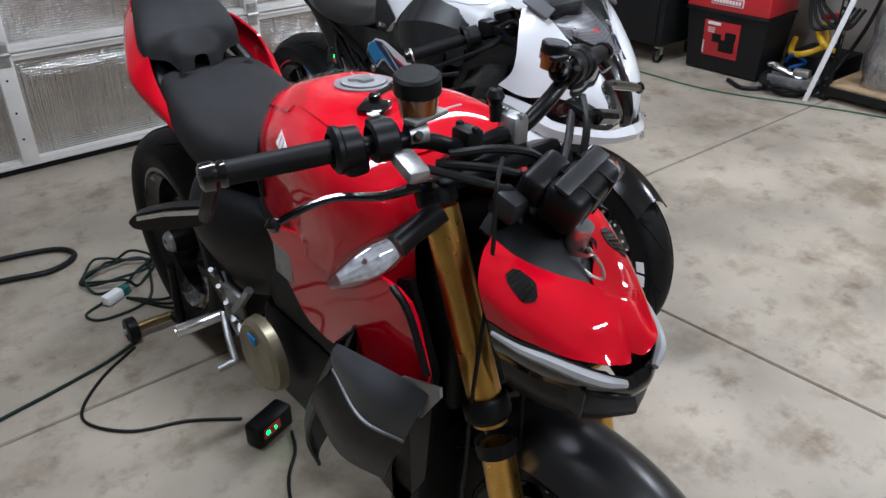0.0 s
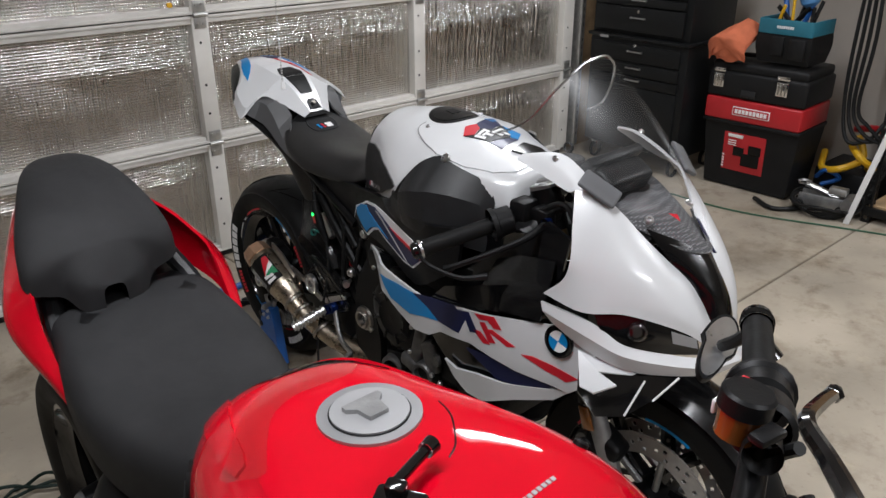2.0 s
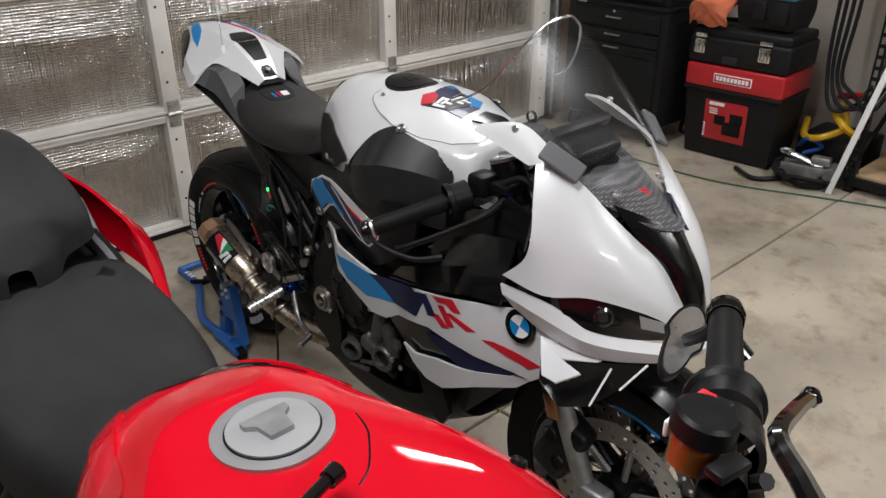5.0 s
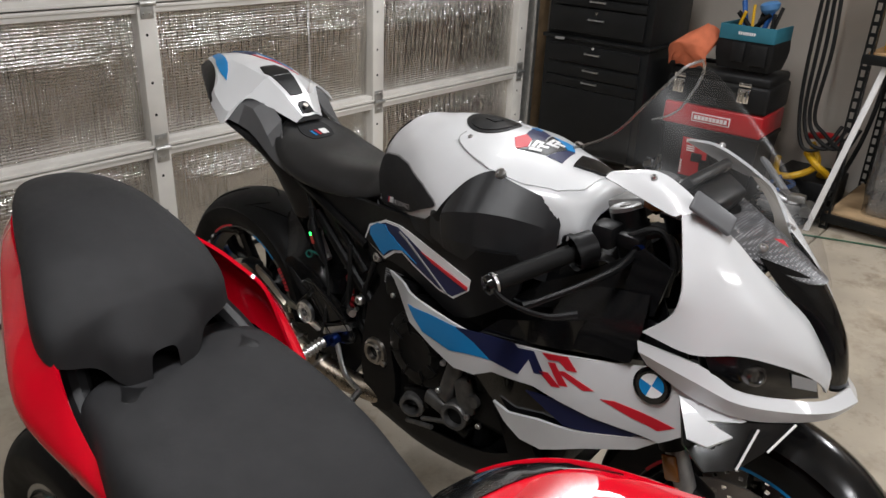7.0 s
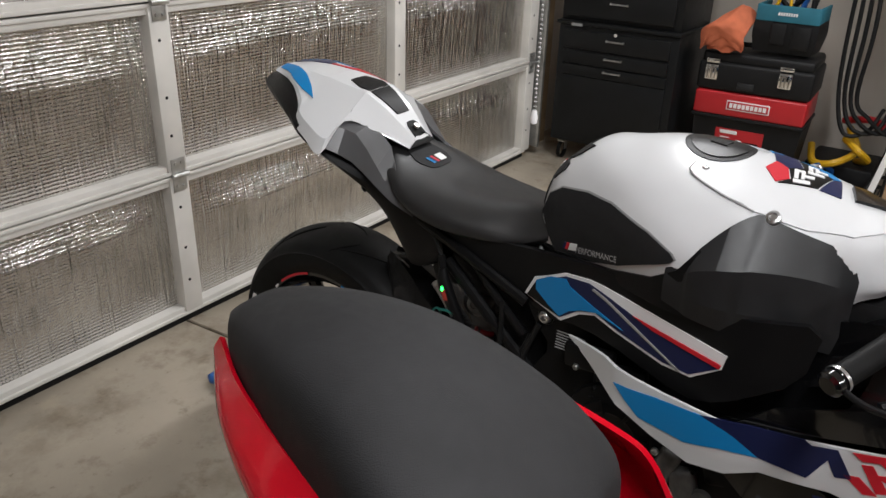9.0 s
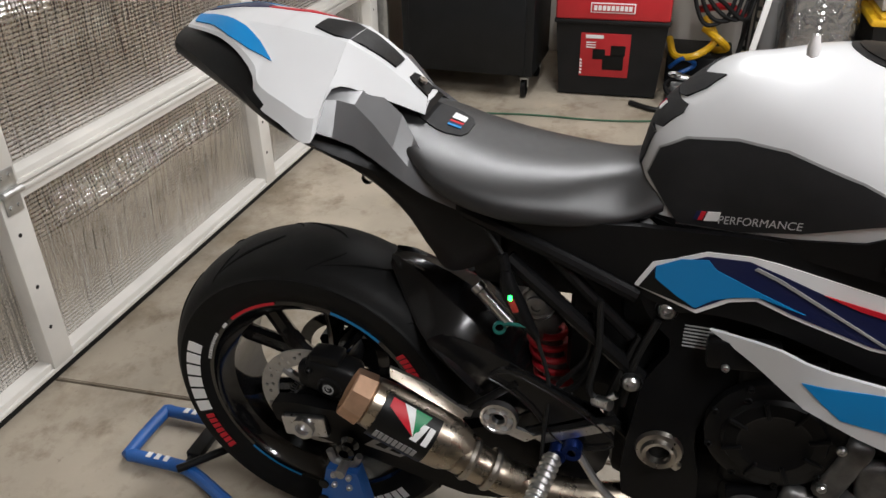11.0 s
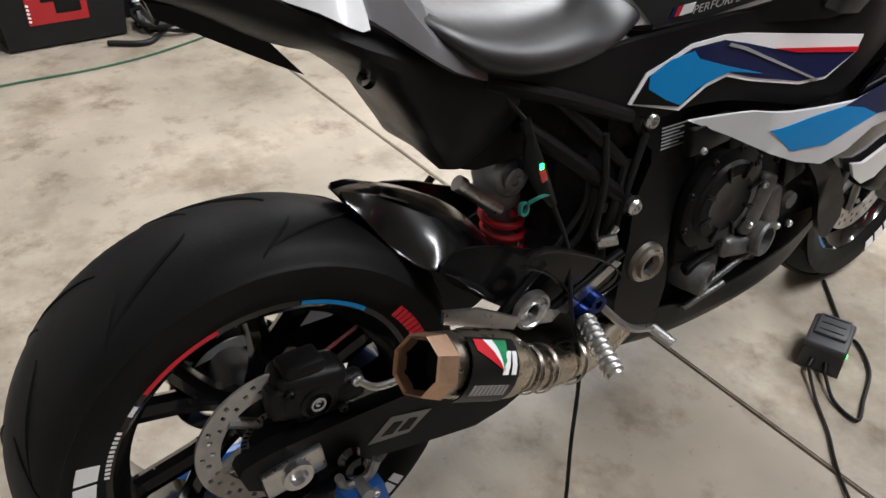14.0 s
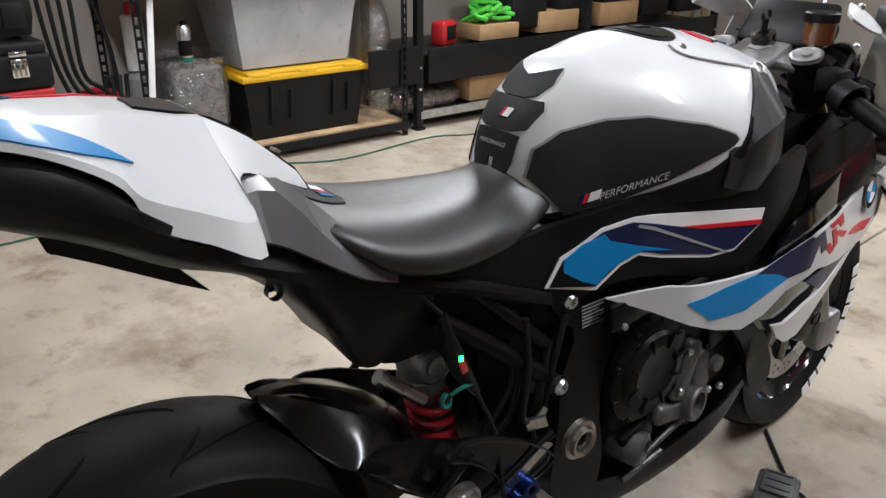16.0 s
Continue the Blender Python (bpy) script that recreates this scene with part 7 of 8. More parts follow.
# forks
for m in (1, -1):
    mm = (lambda b: b) if m > 0 else flip
    fk = Q("fork_leg", mm(merge(rod((.11, 1.262, .960), (.11, 1.385, .640), .0275, seg=20))), GOLD, "gold upside-down fork leg")
    part("fork_collar", mm(merge(lathe([(-.02, .034), (-.015, .037), (.012, .037), (.02, .031)], (.11, 1.375, .665), (0, .36, -.93), 24), lathe([(-.012, .033), (.012, .033)], (.11, 1.40, .605), (0, .36, -.93), 24))), BLACK_MATT, fk)
    part("fork_lower", mm(merge(rod((.11, 1.400, .605), (.11, 1.472, .36), .0275, seg=20), box((.11, 1.488, .31), (.05, .06, .10), .014, 3))), GOLD, fk, "gold lower fork leg")
    part("fork_cap", mm(merge(lathe([(0, .031), (.022, .031)], (.11, 1.258, .965), (0, -.36, .93), 24))), FRAME_BLACK, fk)
    part("cap_nut", mm(lathe([(.022, .024), (.030, .024), (.034, .016), (.034, .0001)], (.11, 1.258, .965), (0, -.36, .93), 6)), GOLD if m < 0 else BLUE_ANOD, fk)
    part("front_caliper", mm(box((.085, 1.42, .37), (.045, .07, .12), .016, 3, m=pose(0, 0, 0, -25, 0, 0))), BLACK_MATT, fk)
    ind = Q("indicator", mm(tube([(.13, 1.29, 0.972), (.175, 1.28, 0.947), (.200, 1.278, 0.935)], [.018, .018, .020], 14, 3)), BLACK_MATT, "front indicator on a black stalk")
    part("indicator_lens", mm(tube([(.195, 1.278, 0.936), (.225, 1.275, 0.926), (.265, 1.268, 0.914), (.300, 1.260, 0.902)], [.020, .027, .024, .006], 14, 5)), LENS, ind, "clear ribbed lens")
    part("indicator_bulb", mm(merge(tube([(.205, 1.277, 0.932), (.24, 1.273, 0.920), (.285, 1.263, 0.907)], [.016, .021, .008], 10, 4))), mat("silver_reflector", (.50, .50, .52), .3, vary=.35, scale=90), ind)
    part("indicator_amber", mm(merge(lathe([(-.008, .006), (.012, .003)], (.252, 1.278, 0.927), (.4, .6, .7), 10))), ORANGE, ind)
    # bars
    g0, g1 = (Vector((.240, 1.205, 1.062)), Vector((.380, 1.168, 1.056))) if m > 0 else (Vector((.265, 1.172, 1.076)), Vector((.425, 1.088, 1.046)))
    bar = Q("handlebar", mm(tube([(0, 1.245, 1.030), (.06, 1.245, 1.032), (.13, 1.235, 1.058), g0, g1], .0125, 12)), FRAME_BLACK, "tapered black handlebar")
    gd = (g1 - g0).normalized()
    part("grip", mm(rod(g0, g1, .0165, seg=18)), RUBBER, bar, "smooth black rubber grip")
    part("bar_end", mm(merge(lathe([(0, .0185), (.006, .0185), (.010, .016), (.016, .020), (.030, .019), (.034, .012), (.034, .0001)], g1, gd, 20))), BLACK_GLOSS, bar)
    if m > 0:
        part("mirror_clamp", tube([g1 + gd * .02 + Vector((0, 0, -.012)), g1 + gd * .018 + Vector((0, -.03, -.055)), g1 + gd * .0 + Vector((0, -.095, -.100))], .010, 8), BLACK_MATT, bar)
        blade = lambda q, r: (Vector((.374, 1.062, .952)) + Vector((.074, -.128, -.040)) * q + Vector((.0, .010, .030)) * r, Vector((.80, .52, -.17)).normalized())
        part("mirror", sheet([(0, -.45), (.12, -.7), (.6, -.75), (.92, -.5), (1.0, 0), (.9, .45), (.5, .7), (.1, .6), (0, .4)], blade, .2, 0, .016, 1), BLACK_MATT, bar, "folded black bar-end mirror")
        part("mirror_glass", sheet([(.04, .10), (.5, .22), (.86, .10), (.86, .36), (.5, .50), (.06, .40)], blade, .2, .003, .003), ALU, bar, "pale edge of the mirror glass")
    else:
        mx = Vector((.078, -.019, .039)).normalized()
        mz = Vector((-.46, .49, .74))
        mz = (mz - mx * mz.dot(mx)).normalized()
        my = mz.cross(mx)
        oval = [(.052 * math.cos(t), .019 * math.sin(t) * (1.25 if math.cos(t) > 0 else .9)) for t in [k * 2 * math.pi / 28 for k in range(28)]]
        place = lambda q, r: (Vector((.458, 1.028, .980)) + mx * q + my * r, mz)
        part("mirror", mm(sheet(oval, place, .06, .0, .012)), BLACK_MATT, bar, "black bar-end mirror housing")
        part("mirror_glass", mm(sheet([(q * .9, r * .86) for q, r in oval], place, .06, .002, .003)), ALU, bar, "pale bar-end mirror glass")
        part("mirror_clamp", mm(merge(tube([g1 + gd * .006, (.445, 1.06, 1.01), (.455, 1.035, .985)], .008, 8))), BLACK_MATT, bar)
        part("mirror_knob", mm(merge(rod((.405, 1.10, 1.045), (.408, 1.122, 1.026), .011, seg=16))), BLACK_GLOSS, bar)
    part("throttle_housing", mm(merge(lathe([(0, .019), (.004, .028), (.03, .029), (.034, .022)], g0 - gd * .035, gd, 20), lathe([(0, .024), (.008, .033), (.014, .033), (.02, .024)], g0 - gd * .012, gd, 20), box(g0 - gd * .025 + Vector((0, .0, -.02)), (.035, .03, .04), .008))), BLACK_MATT, bar)
    part("switch_block", mm(merge(lathe([(0, .024), (.004, .029), (.034, .029), (.038, .024)], g0 - gd * .085, gd, 20), box(g0 - gd * .066 + Vector((0, -.012, .022)), (.03, .02, .014), .004))), BLACK_MATT, bar)
    part("switch_mark", mm(box(g0 - gd * .066 + Vector((0, -.020, .0315)), (.014, .012, .003), .001)), D_WHITE if m > 0 else D_RED, bar)
    part("lever_perch", mm(merge(box((.168, 1.272, 1.042), (.034, .058, .022), .008, 2, m=pose(0, 0, 0, -14, 0, -8)), box(g0 - gd * .13 + Vector((0, .0, .022)), (.07 if m > 0 else .03, .024 if m > 0 else .016, .008), .003, m=pose(0, 0, 0, 0, 0, 10)), lathe([(-.014, .016), (.014, .016)], g0 - gd * .115 + Vector((0, .0, 0)), gd, 20))), CAST if m > 0 else BLACK_MATT, bar, "bare aluminium brake pump" if m > 0 else "black clutch perch")
    lv = [(.165, 1.285, 1.018), (.190, 1.275, 1.012), (.220, 1.268, 1.012), (.262, 1.238, 1.012), (.300, 1.222, 1.004), (.342, 1.205, .984)] if m > 0 else [(.170, 1.300, 1.040), (.235, 1.285, 1.022), (.282, 1.240, 1.026), (.308, 1.204, 1.036), (.370, 1.190, 1.020), (.432, 1.182, 1.001)]
    part("lever", mm(tube(lv, [.009, .0075, .0065, .006, .0055, .0055] if m > 0 else [.013, .012, .010, .009, .0085, .008], 8)), BLACK_GLOSS, bar, "bent black alloy lever" if m > 0 else "black ball-ended lever")
    part("lever_tip", mm(lathe([(-.011, .002), (-.008, .007), (0, .011), (.008, .007), (.011, .002)], Vector(lv[-1]), (0, 0, 1), 14)), BLACK_GLOSS, bar)
    cp = Vector((.115, 1.222, 1.085)) if m > 0 else Vector((.170, 1.198, 1.092))
    k = 1.0 if m > 0 else .68
    cup = Q("fluid_reservoir", mm(merge(lathe([(0, .018), (.004, .026 * k), (.038 * k, .030 * k)], cp, (.1, .1, 1), 28))), AMBER, "amber brake fluid cup with a black screw lid")
    part("lid", mm(lathe([(.038 * k, .033 * k), (.060 * k, .033 * k), (.064 * k, .029 * k), (.064 * k, .0001)], cp, (.1, .1, 1), 28)), BLACK_MATT, cup)
    part("cup_label", mm(box(cp + Vector((.0, -.028 * k, .02)), (.016, .004, .014), .002)), D_WHITE, cup)
    part("hose", mm(tube([cp + Vector((0, 0, .002)), cp + Vector((.02, .02, -.02)), g0 - gd * .10 + Vector((0, .03, .01))], .006, 8)), CABLE, cup)
    Q("bar_clamp", mm(merge(box((.045, 1.245, 1.035), (.032, .042, .05), .008, 2), bolt_head((.045, 1.262, 1.058), .006, (0, 0, 1)), bolt_head((.045, 1.228, 1.058), .006, (0, 0, 1)))), CAST if m < 0 else BLACK_MATT)
Q("top_yoke", merge(box((0, 1.245, .985), (.26, .06, .028), .01, 2, m=pose(0, 0, 0, 21, 0, 0)), box((0, 1.23, 1.0), (.12, .08, .025), .01, 2, m=pose(0, 0, 0, 21, 0, 0))), FRAME_BLACK, "black top yoke")
Q("ball_mount", merge(rod((-.03, 1.225, 1.045), (-.03, 1.222, 1.07), .010), lathe([(-.014, .003), (-.011, .010), (0, .0145), (.011, .010), (.014, .003)], (-.03, 1.221, 1.082), (0, 0, 1), 20)), BLACK_MATT, "black rubber ball mount")
for i, pts in enumerate(([(.10, 1.27, 1.04), (.04, 1.31, 1.045), (-.02, 1.33, 1.02), (-.03, 1.32, .95), (-.03, 1.33, .88)], [(.12, 1.265, 1.03), (.05, 1.32, 1.02), (.0, 1.335, .99), (-.01, 1.32, .93), (-.02, 1.33, .86)],
                         [(.14, 1.27, 1.03), (.06, 1.33, 1.0), (.02, 1.34, .97), (.0, 1.33, .90), (-.01, 1.34, .84)], [(-.16, 1.26, 1.05), (-.12, 1.29, 1.0), (-.08, 1.31, .95), (-.05, 1.32, .88)],
                         [(-.18, 1.26, 1.06), (-.15, 1.30, 1.03), (-.13, 1.31, .97), (-.09, 1.32, .90)], [(-.01, 1.33, .95), (.03, 1.375, .80), (.06, 1.40, .66), (.075, 1.42, .50), (.08, 1.44, .40)])):
    Q("cable", tube(pts, .0065 if i < 5 else .004, 8), CABLE if i < 5 else CABLE)
Q("brake_line", tube([(.060, 1.335, 1.045), (.095, 1.362, 1.02), (.102, 1.366, .92), (.120, 1.368, .79), (.138, 1.372, .69), (.152, 1.378, .58), (.165, 1.385, .49), (.150, 1.41, .40), (.125, 1.43, .36)], .0032, 8), CABLE, "thin black brake line hanging beside the fork")
Q("cable_clip", merge(box((-.025, 1.325, .905), (.014, .010, .06), .003)), CAST)
rfen = []
for t in np.linspace(0.25, 2.3, 9):
    rr = .326
    rfen.append([(s_, 1.488 + rr * math.cos(t), .300 + rr * math.sin(t) - abs(s_) ** 2 * 8) for s_ in (-.085, -.05, 0, .05, .085)])
Q("front_mudguard", surf(rfen, 3, 4, thick=.004), SATIN_BLACK, "satin black front mudguard")

# gold rear stand of the red motorcycle
rstand = empty("rear_stand", pose(0.645, 2.10, 0, 0, 0, 180), "gold rear paddock stand with black rollers under the red motorcycle", "stand")
for m in (1, -1):
    part("axle_tube", rod((m * .10, -.095, .040), (m * .222, -.095, .040), .015), GOLD_DULL, rstand)
    part("side_arm", tube([(m * .11, -.095, .04), (m * .11, -.02, .05), (m * .115, .0, .10), (m * .118, .02, .28)], .013, 10), FRAME_BLACK, rstand)
for m in (1, -1):
    part("roller", lathe([(-.016, .012), (-.016, .036), (-.012, .040), (.012, .040), (.016, .036), (.016, .012)], (m * .24, -.095, .040), seg=28), BLACK_MATT, rstand, "black roller")
    part("roller_nut", lathe([(0, .010), (.008, .010), (.008, .0001)], (m * .256, -.095, .040), (m, 0, 0), 6), GALV, rstand)

# cords and chargers on the floor
tender = empty("battery_tender", pose(0.535, 1.555, 0, 0, 0, 20), "black battery tender with a green light on the floor", "charger")
part("case", box((0, 0, .035), (.13, .06, .07), .014, 3), BLACK_MATT, tender)
part("window", box((-.02, -.031, .047), (.06, .004, .03), .003), LED_RED, tender, "dark red window")
part("light", merge(lathe([(0, .006), (.003, .006), (.003, .0001)], (-.038, -.032, .050), (0, -1, 0), 14)), LED_GREEN, tender)
part("light", box((-.010, -.034, .047), (.005, .003, .010), .001), LED_GREEN, tender)
Z = .0055
thing("power_cord", tube([(.39, 2.15, Z), (.27, 2.07, Z), (.18, 1.97, Z), (.17, 1.89, Z), (.25, 1.79, Z), (.38, 1.735, Z), (.50, 1.65, Z)], .0045, 8), CABLE, "thin black power cord on the concrete", "cord")
thing("power_cord", tube([(.58, 1.52, Z), (.55, 1.45, Z), (.48, 1.36, Z), (.40, 1.15, Z), (.2, .6, Z)], .0045, 8), CABLE, "thin black power cord on the concrete", "cord")
thing("extension_cord", tube([(.40, 2.17, .01), (.30, 2.13, Z), (.14, 2.09, Z), (-.01, 2.06, Z), (-.3, 2.0, Z), (-1.0, 1.6, Z)], .0055, 8), CABLE_DKGREEN, "dark green extension cord on the concrete", "cord")
coil = []
rc = random.Random(4)
for i in range(46):
    t = i * .42
    coil.append((.50 + (.10 + .03 * math.sin(i * .9)) * math.cos(t), 2.60 + (.085 + .03 * math.cos(i * .7)) * math.sin(t), Z + .0045 * (i % 9)))
thing("extension_cord", tube(coil + [(.55, 2.42, Z), (.48, 2.36, Z), (.36, 2.36, Z), (.33, 2.42, Z), (.40, 2.46, Z)], .005, 8, 4), CABLE_DKGREEN, "loosely coiled dark green extension cord by the rear wheel", "cord")
thing("black_hose", tube([(-.3, 3.0, .012), (.0, 2.98, .012), (.20, 2.97, .012), (.38, 2.92, .012), (.42, 2.83, .012), (.32, 2.77, .012), (.15, 2.81, .012), (-.2, 2.88, .012)], .010, 10), CABLE, "black rubber hose looped on the floor", "hose")
plug = empty("plug_block", pose(.43, 2.45, 0, 0, 0, 25), "white plug block joined to the green extension cord", "plug")
part("body", box((0, 0, .02), (.07, .035, .035), .007, 2), D_WHITE, plug)
part("socket", box((.05, 0, .018), (.04, .03, .03), .008, 2), TEAL, plug, "green socket end")
for k in range(3):
    thing("power_cord", tube([(.47, 2.44, Z), (.55, 2.36 - k * .03, Z), (.62, 2.34 - k * .05, Z), (.66, 2.28 - k * .06, Z)], .0045, 8), CABLE, "thin black power cord on the concrete", "cord")


# ---- east side: tool cabinet, tool box stack, shelving ----
cab = empty("tool_cabinet", pose(4.06, 3.30, 0, 0, 0, 0), "black enamelled rolling tool cabinet with chest on top", "tool cabinet")
part("lower_body", box((.23, 0, .435), (.46, .66, .63), .006), CAB_BLACK, cab)
part("upper_chest", box((.23, 0, 1.0), (.44, .65, .46), .006), CAB_BLACK, cab)
part("top_lip", box((.22, 0, .762), (.48, .68, .020), .005), CAB_BLACK, cab)
part("door_panel", box((-.006, .0, .31), (.016, .58, .36), .004), CAB_BLACK, cab)


def drawer(z, h, w, lock):
    d = part("drawer", box((-.008, 0, z), (.018, w, h - .008), .004), CAB_BLACK, cab)
    part("pull", merge(box((-.026, 0, z + .01), (.012, .10, .008), .003), box((-.020, .045, z + .01), (.014, .008, .012), .002), box((-.020, -.045, z + .01), (.014, .008, .012), .002)), ALU, d, "small silver drawer pull")
    if lock:
        part("lock", lathe([(0, .010), (.006, .009), (.006, .0001)], (-.017, 0, z + .045), (-1, 0, 0), 16), CHROME, d)


for z, h, lock in ((.680, .10, True), (.588, .074, False), (.520, .062, False)):
    drawer(z, h, .58, lock)
for z, h, lock in ((.865, .14, True), (.96, .05, False), (1.015, .05, False), (1.07, .05, False), (1.125, .05, False), (1.185, .06, True)):
    drawer(z, h, .58, lock)
part("maker_tag", box((-.022, .22, .755), (.004, .06, .014), .001), D_GREY, cab, "grey maker's plate")
for sx in (.06, .40):
    for sy in (-.28, .28):
        c = part("caster", merge(lathe([(-.012, .045), (-.010, .05), (.010, .05), (.012, .045)], (sx, sy, .050), (0, 1, 0), 20)), BLACK_MATT, cab)
        part("fork", merge(box((sx, sy, .100), (.05, .04, .012), .003), box((sx + .01, sy + .017, .075), (.03, .004, .05), .001), box((sx + .01, sy - .017, .075), (.03, .004, .05), .001)), GALV, c, "steel caster fork")

stack = empty("tool_box_stack", pose(4.20, 2.625, 0, 0, 0, 3), "black and red stacking plastic tool boxes with chrome latches", "tool box")
LF = lambda z: .0206 - .0556 * z
lower = part("lower_bin", surf([[(0.02, -.235, z), (.02, 0, z), (0.02, .235, z), (.30, .235, z), (.30, -.235, z), (0.02, -.235, z)] for z in (.01,)] + [[(-.0, -.262, .37), (-.0, 0, .37), (-.0, .262, .37), (.33, .262, .37), (.33, -.262, .37), (-.0, -.262, .37)]], 3, 1), BOX_BLACK, stack, "black tapered lower bin")
part("sticker", box((LF(.210) - .002, .022, .210), (.003, .235, .215), .001, m=pose(0, 0, 0, 0, -3.2, 0)), RED_PLASTIC, lower, "red product sticker")
part("sticker_picture", merge(box((LF(.175) - .004, -.02, .175), (.003, .10, .07), .004, m=pose(0, 0, 0, 0, -3.2, 0)), box((LF(.235) - .004, -.04, .235), (.003, .07, .05), .003, m=pose(0, 0, 0, 0, -3.2, 0)), box((LF(.215) - .004, .05, .215), (.003, .06, .05), .003, m=pose(0, 0, 0, 0, -3.2, 0))), D_BLACK, lower)
part("sticker_title", box((LF(.300) - .004, .075, .300), (.003, .085, .018), .001, m=pose(0, 0, 0, 0, -3.2, 0)), D_WHITE, lower, "white title bar")
for i in range(3):
    part("sticker_line", box((LF(.272 - .012 * i) - .004, .09, .272 - .012 * i), (.003, .045, .005), 0, m=pose(0, 0, 0, 0, -3.2, 0)), D_WHITE, lower)
for i in range(5):
    part("sticker_stripe", box((LF(.12 + i * .016) - .004, .133, .12 + i * .016), (.003, .012, .008), 0, m=pose(0, 0, 0, 25, -3.2, 0)), D_WHITE, lower)
part("rim", box((.155, 0, .375), (.36, .54, .02), .006), BOX_BLACK, stack)
draw = part("red_drawer", box((.155, 0, .443), (.36, .53, .118), .012, 3), RED_PLASTIC, stack, "red plastic drawer unit")
part("nameplate", box((-.028, 0, .443), (.006, .205, .046), .002), D_WHITE, draw, "white-framed nameplate")
part("nameplate_face", box((-.0305, 0, .443), (.004, .195, .037), .001), RED_PLASTIC, draw)
part("nameplate_bar", merge(*[box((-.033, .080 - i * .02, .443), (.003, .015, .022), 0) for i in range(9)]), D_WHITE, draw, "white letter-sized bars")
top = part("top_box", merge(box((.155, 0, .575), (.36, .54, .140), .018, 3), box((.155, 0, .665), (.34, .52, .055), .018, 3)), BOX_BLACK, stack, "black lidded top box")
for sy in (.20, -.145):
    lt = part("latch", merge(box((-.034, sy, .595), (.012, .062, .075), .005, 2), box((-.030, sy, .650), (.016, .066, .022), .005, 2)), CHROME, top, "chrome latch")
    part("latch_rib", merge(*[box((-.0415, sy - .018 + .018 * k, .590), (.003, .008, .05), .001) for k in range(3)]), STEEL, lt)
part("hasp", box((-.030, .03, .540), (.012, .08, .035), .004), GREY_PLASTIC, top)
part("handle", tube([(.12, -.20, .69), (.12, -.14, .715), (.12, .14, .715), (.12, .20, .69)], .012, 8), BOX_BLACK, top)

bag = empty("tool_bag", pose(4.33, 2.535, .712) @ Matrix.Diagonal((.78, .70, .88, 1)), "black open tool bag with a teal rim", "tool bag")
part("body", surf([[(-.13, -.19, 0), (-.13, .19, 0), (.13, .19, 0), (.13, -.19, 0), (-.13, -.19, 0)], [(-.15, -.21, .10), (-.15, .21, .10), (.15, .21, .10), (.15, -.21, .10), (-.15, -.21, .10)], [(-.14, -.20, .20), (-.14, .20, .20), (.14, .20, .20), (.14, -.20, .20), (-.14, -.20, .20)]], 4, 1), BOX_BLACK, bag)
TEAL_BLUE = mat("teal_blue_fabric", (0.02, 0.14, 0.20), 0.7, bump=.3, bump_scale=300)
part("rim", merge(box((-.147, 0, .205), (.016, .40, .085), .006), box((0, .197, .205), (.30, .016, .085), .006), box((0, -.197, .205), (.30, .016, .085), .006)), TEAL_BLUE, bag, "teal-blue rim")
part("name_bars", merge(*[box((-.157, .055 - i * .016, .205), (.003, .011, .016), 0) for i in range(8)]), D_WHITE, bag)
part("pocket", merge(box((-.157, .04, .10), (.02, .10, .11), .01), box((-.157, -.11, .09), (.02, .12, .12), .01)), BOX_BLACK, bag)
for k in range(9):
    rc2 = random.Random(k + 3)
    part("tool_handle", tube([(rc2.uniform(-.08, .08), rc2.uniform(-.15, .15), .16), (rc2.uniform(-.1, .1), rc2.uniform(-.17, .17), .31 + rc2.uniform(0, .07))], rc2.uniform(.010, .020), 8, 1), (YELLOW, BOX_BLACK, BLUE_STEEL, BOX_BLACK, BOX_BLACK)[k % 5], bag)
part("blue_cap", lathe([(-.03, .02), (0, .06), (.03, .07), (.045, .05), (.05, .0001)], (.02, -.06, .33), (0, .2, 1), 20), mat("light_blue_plastic", (.10, .26, .55), .4), bag)
rag_layers = []
for k in range(4):      # folded layers, each hem showing below the one outside it
    rag_rows = []
    for i in range(13):
        a, row = i / 12, []
        for j in range(15):
            c = 2 * j / 14 - 1
            up, wide = max(0, 1 - a / .5), min(1, a / .5)
            hem = .704 + (.078 - .027 * k) * (1 - c * c) + .007 * math.sin(5 * c + 2 * k)
            top = .838 + .075 * up - .014 * k
            z = top - .045 * abs(c) ** 2.6 if a <= .5 else top - .045 * abs(c) ** 2.6 + (hem - top + .045 * abs(c) ** 2.6) * ((a - .5) / .5) ** 1.25
            x = 4.098 + .125 * up ** 1.4 - .018 * math.sin(math.pi * max(0, a - .35) / .65) + .013 * k + .050 * abs(c) ** 3
            y = 2.795 - .055 * up + c * (.058 + .046 * wide - .007 * k)
            row.append((x + .010 * noise.noise((c * 2, a * 3, k * 2.3)), y + .006 * noise.noise((c * 3, a * 4, 7 + k)), z + .008 * noise.noise((c * 2.5, a * 3, 3 + k))))
        rag_rows.append(row)
    rag_layers.append(surf(rag_rows, 2, 2, thick=.006))
thing("orange_rag", merge(*rag_layers), ORANGE, "folded orange shop rag draped over the tool boxes", "rag")

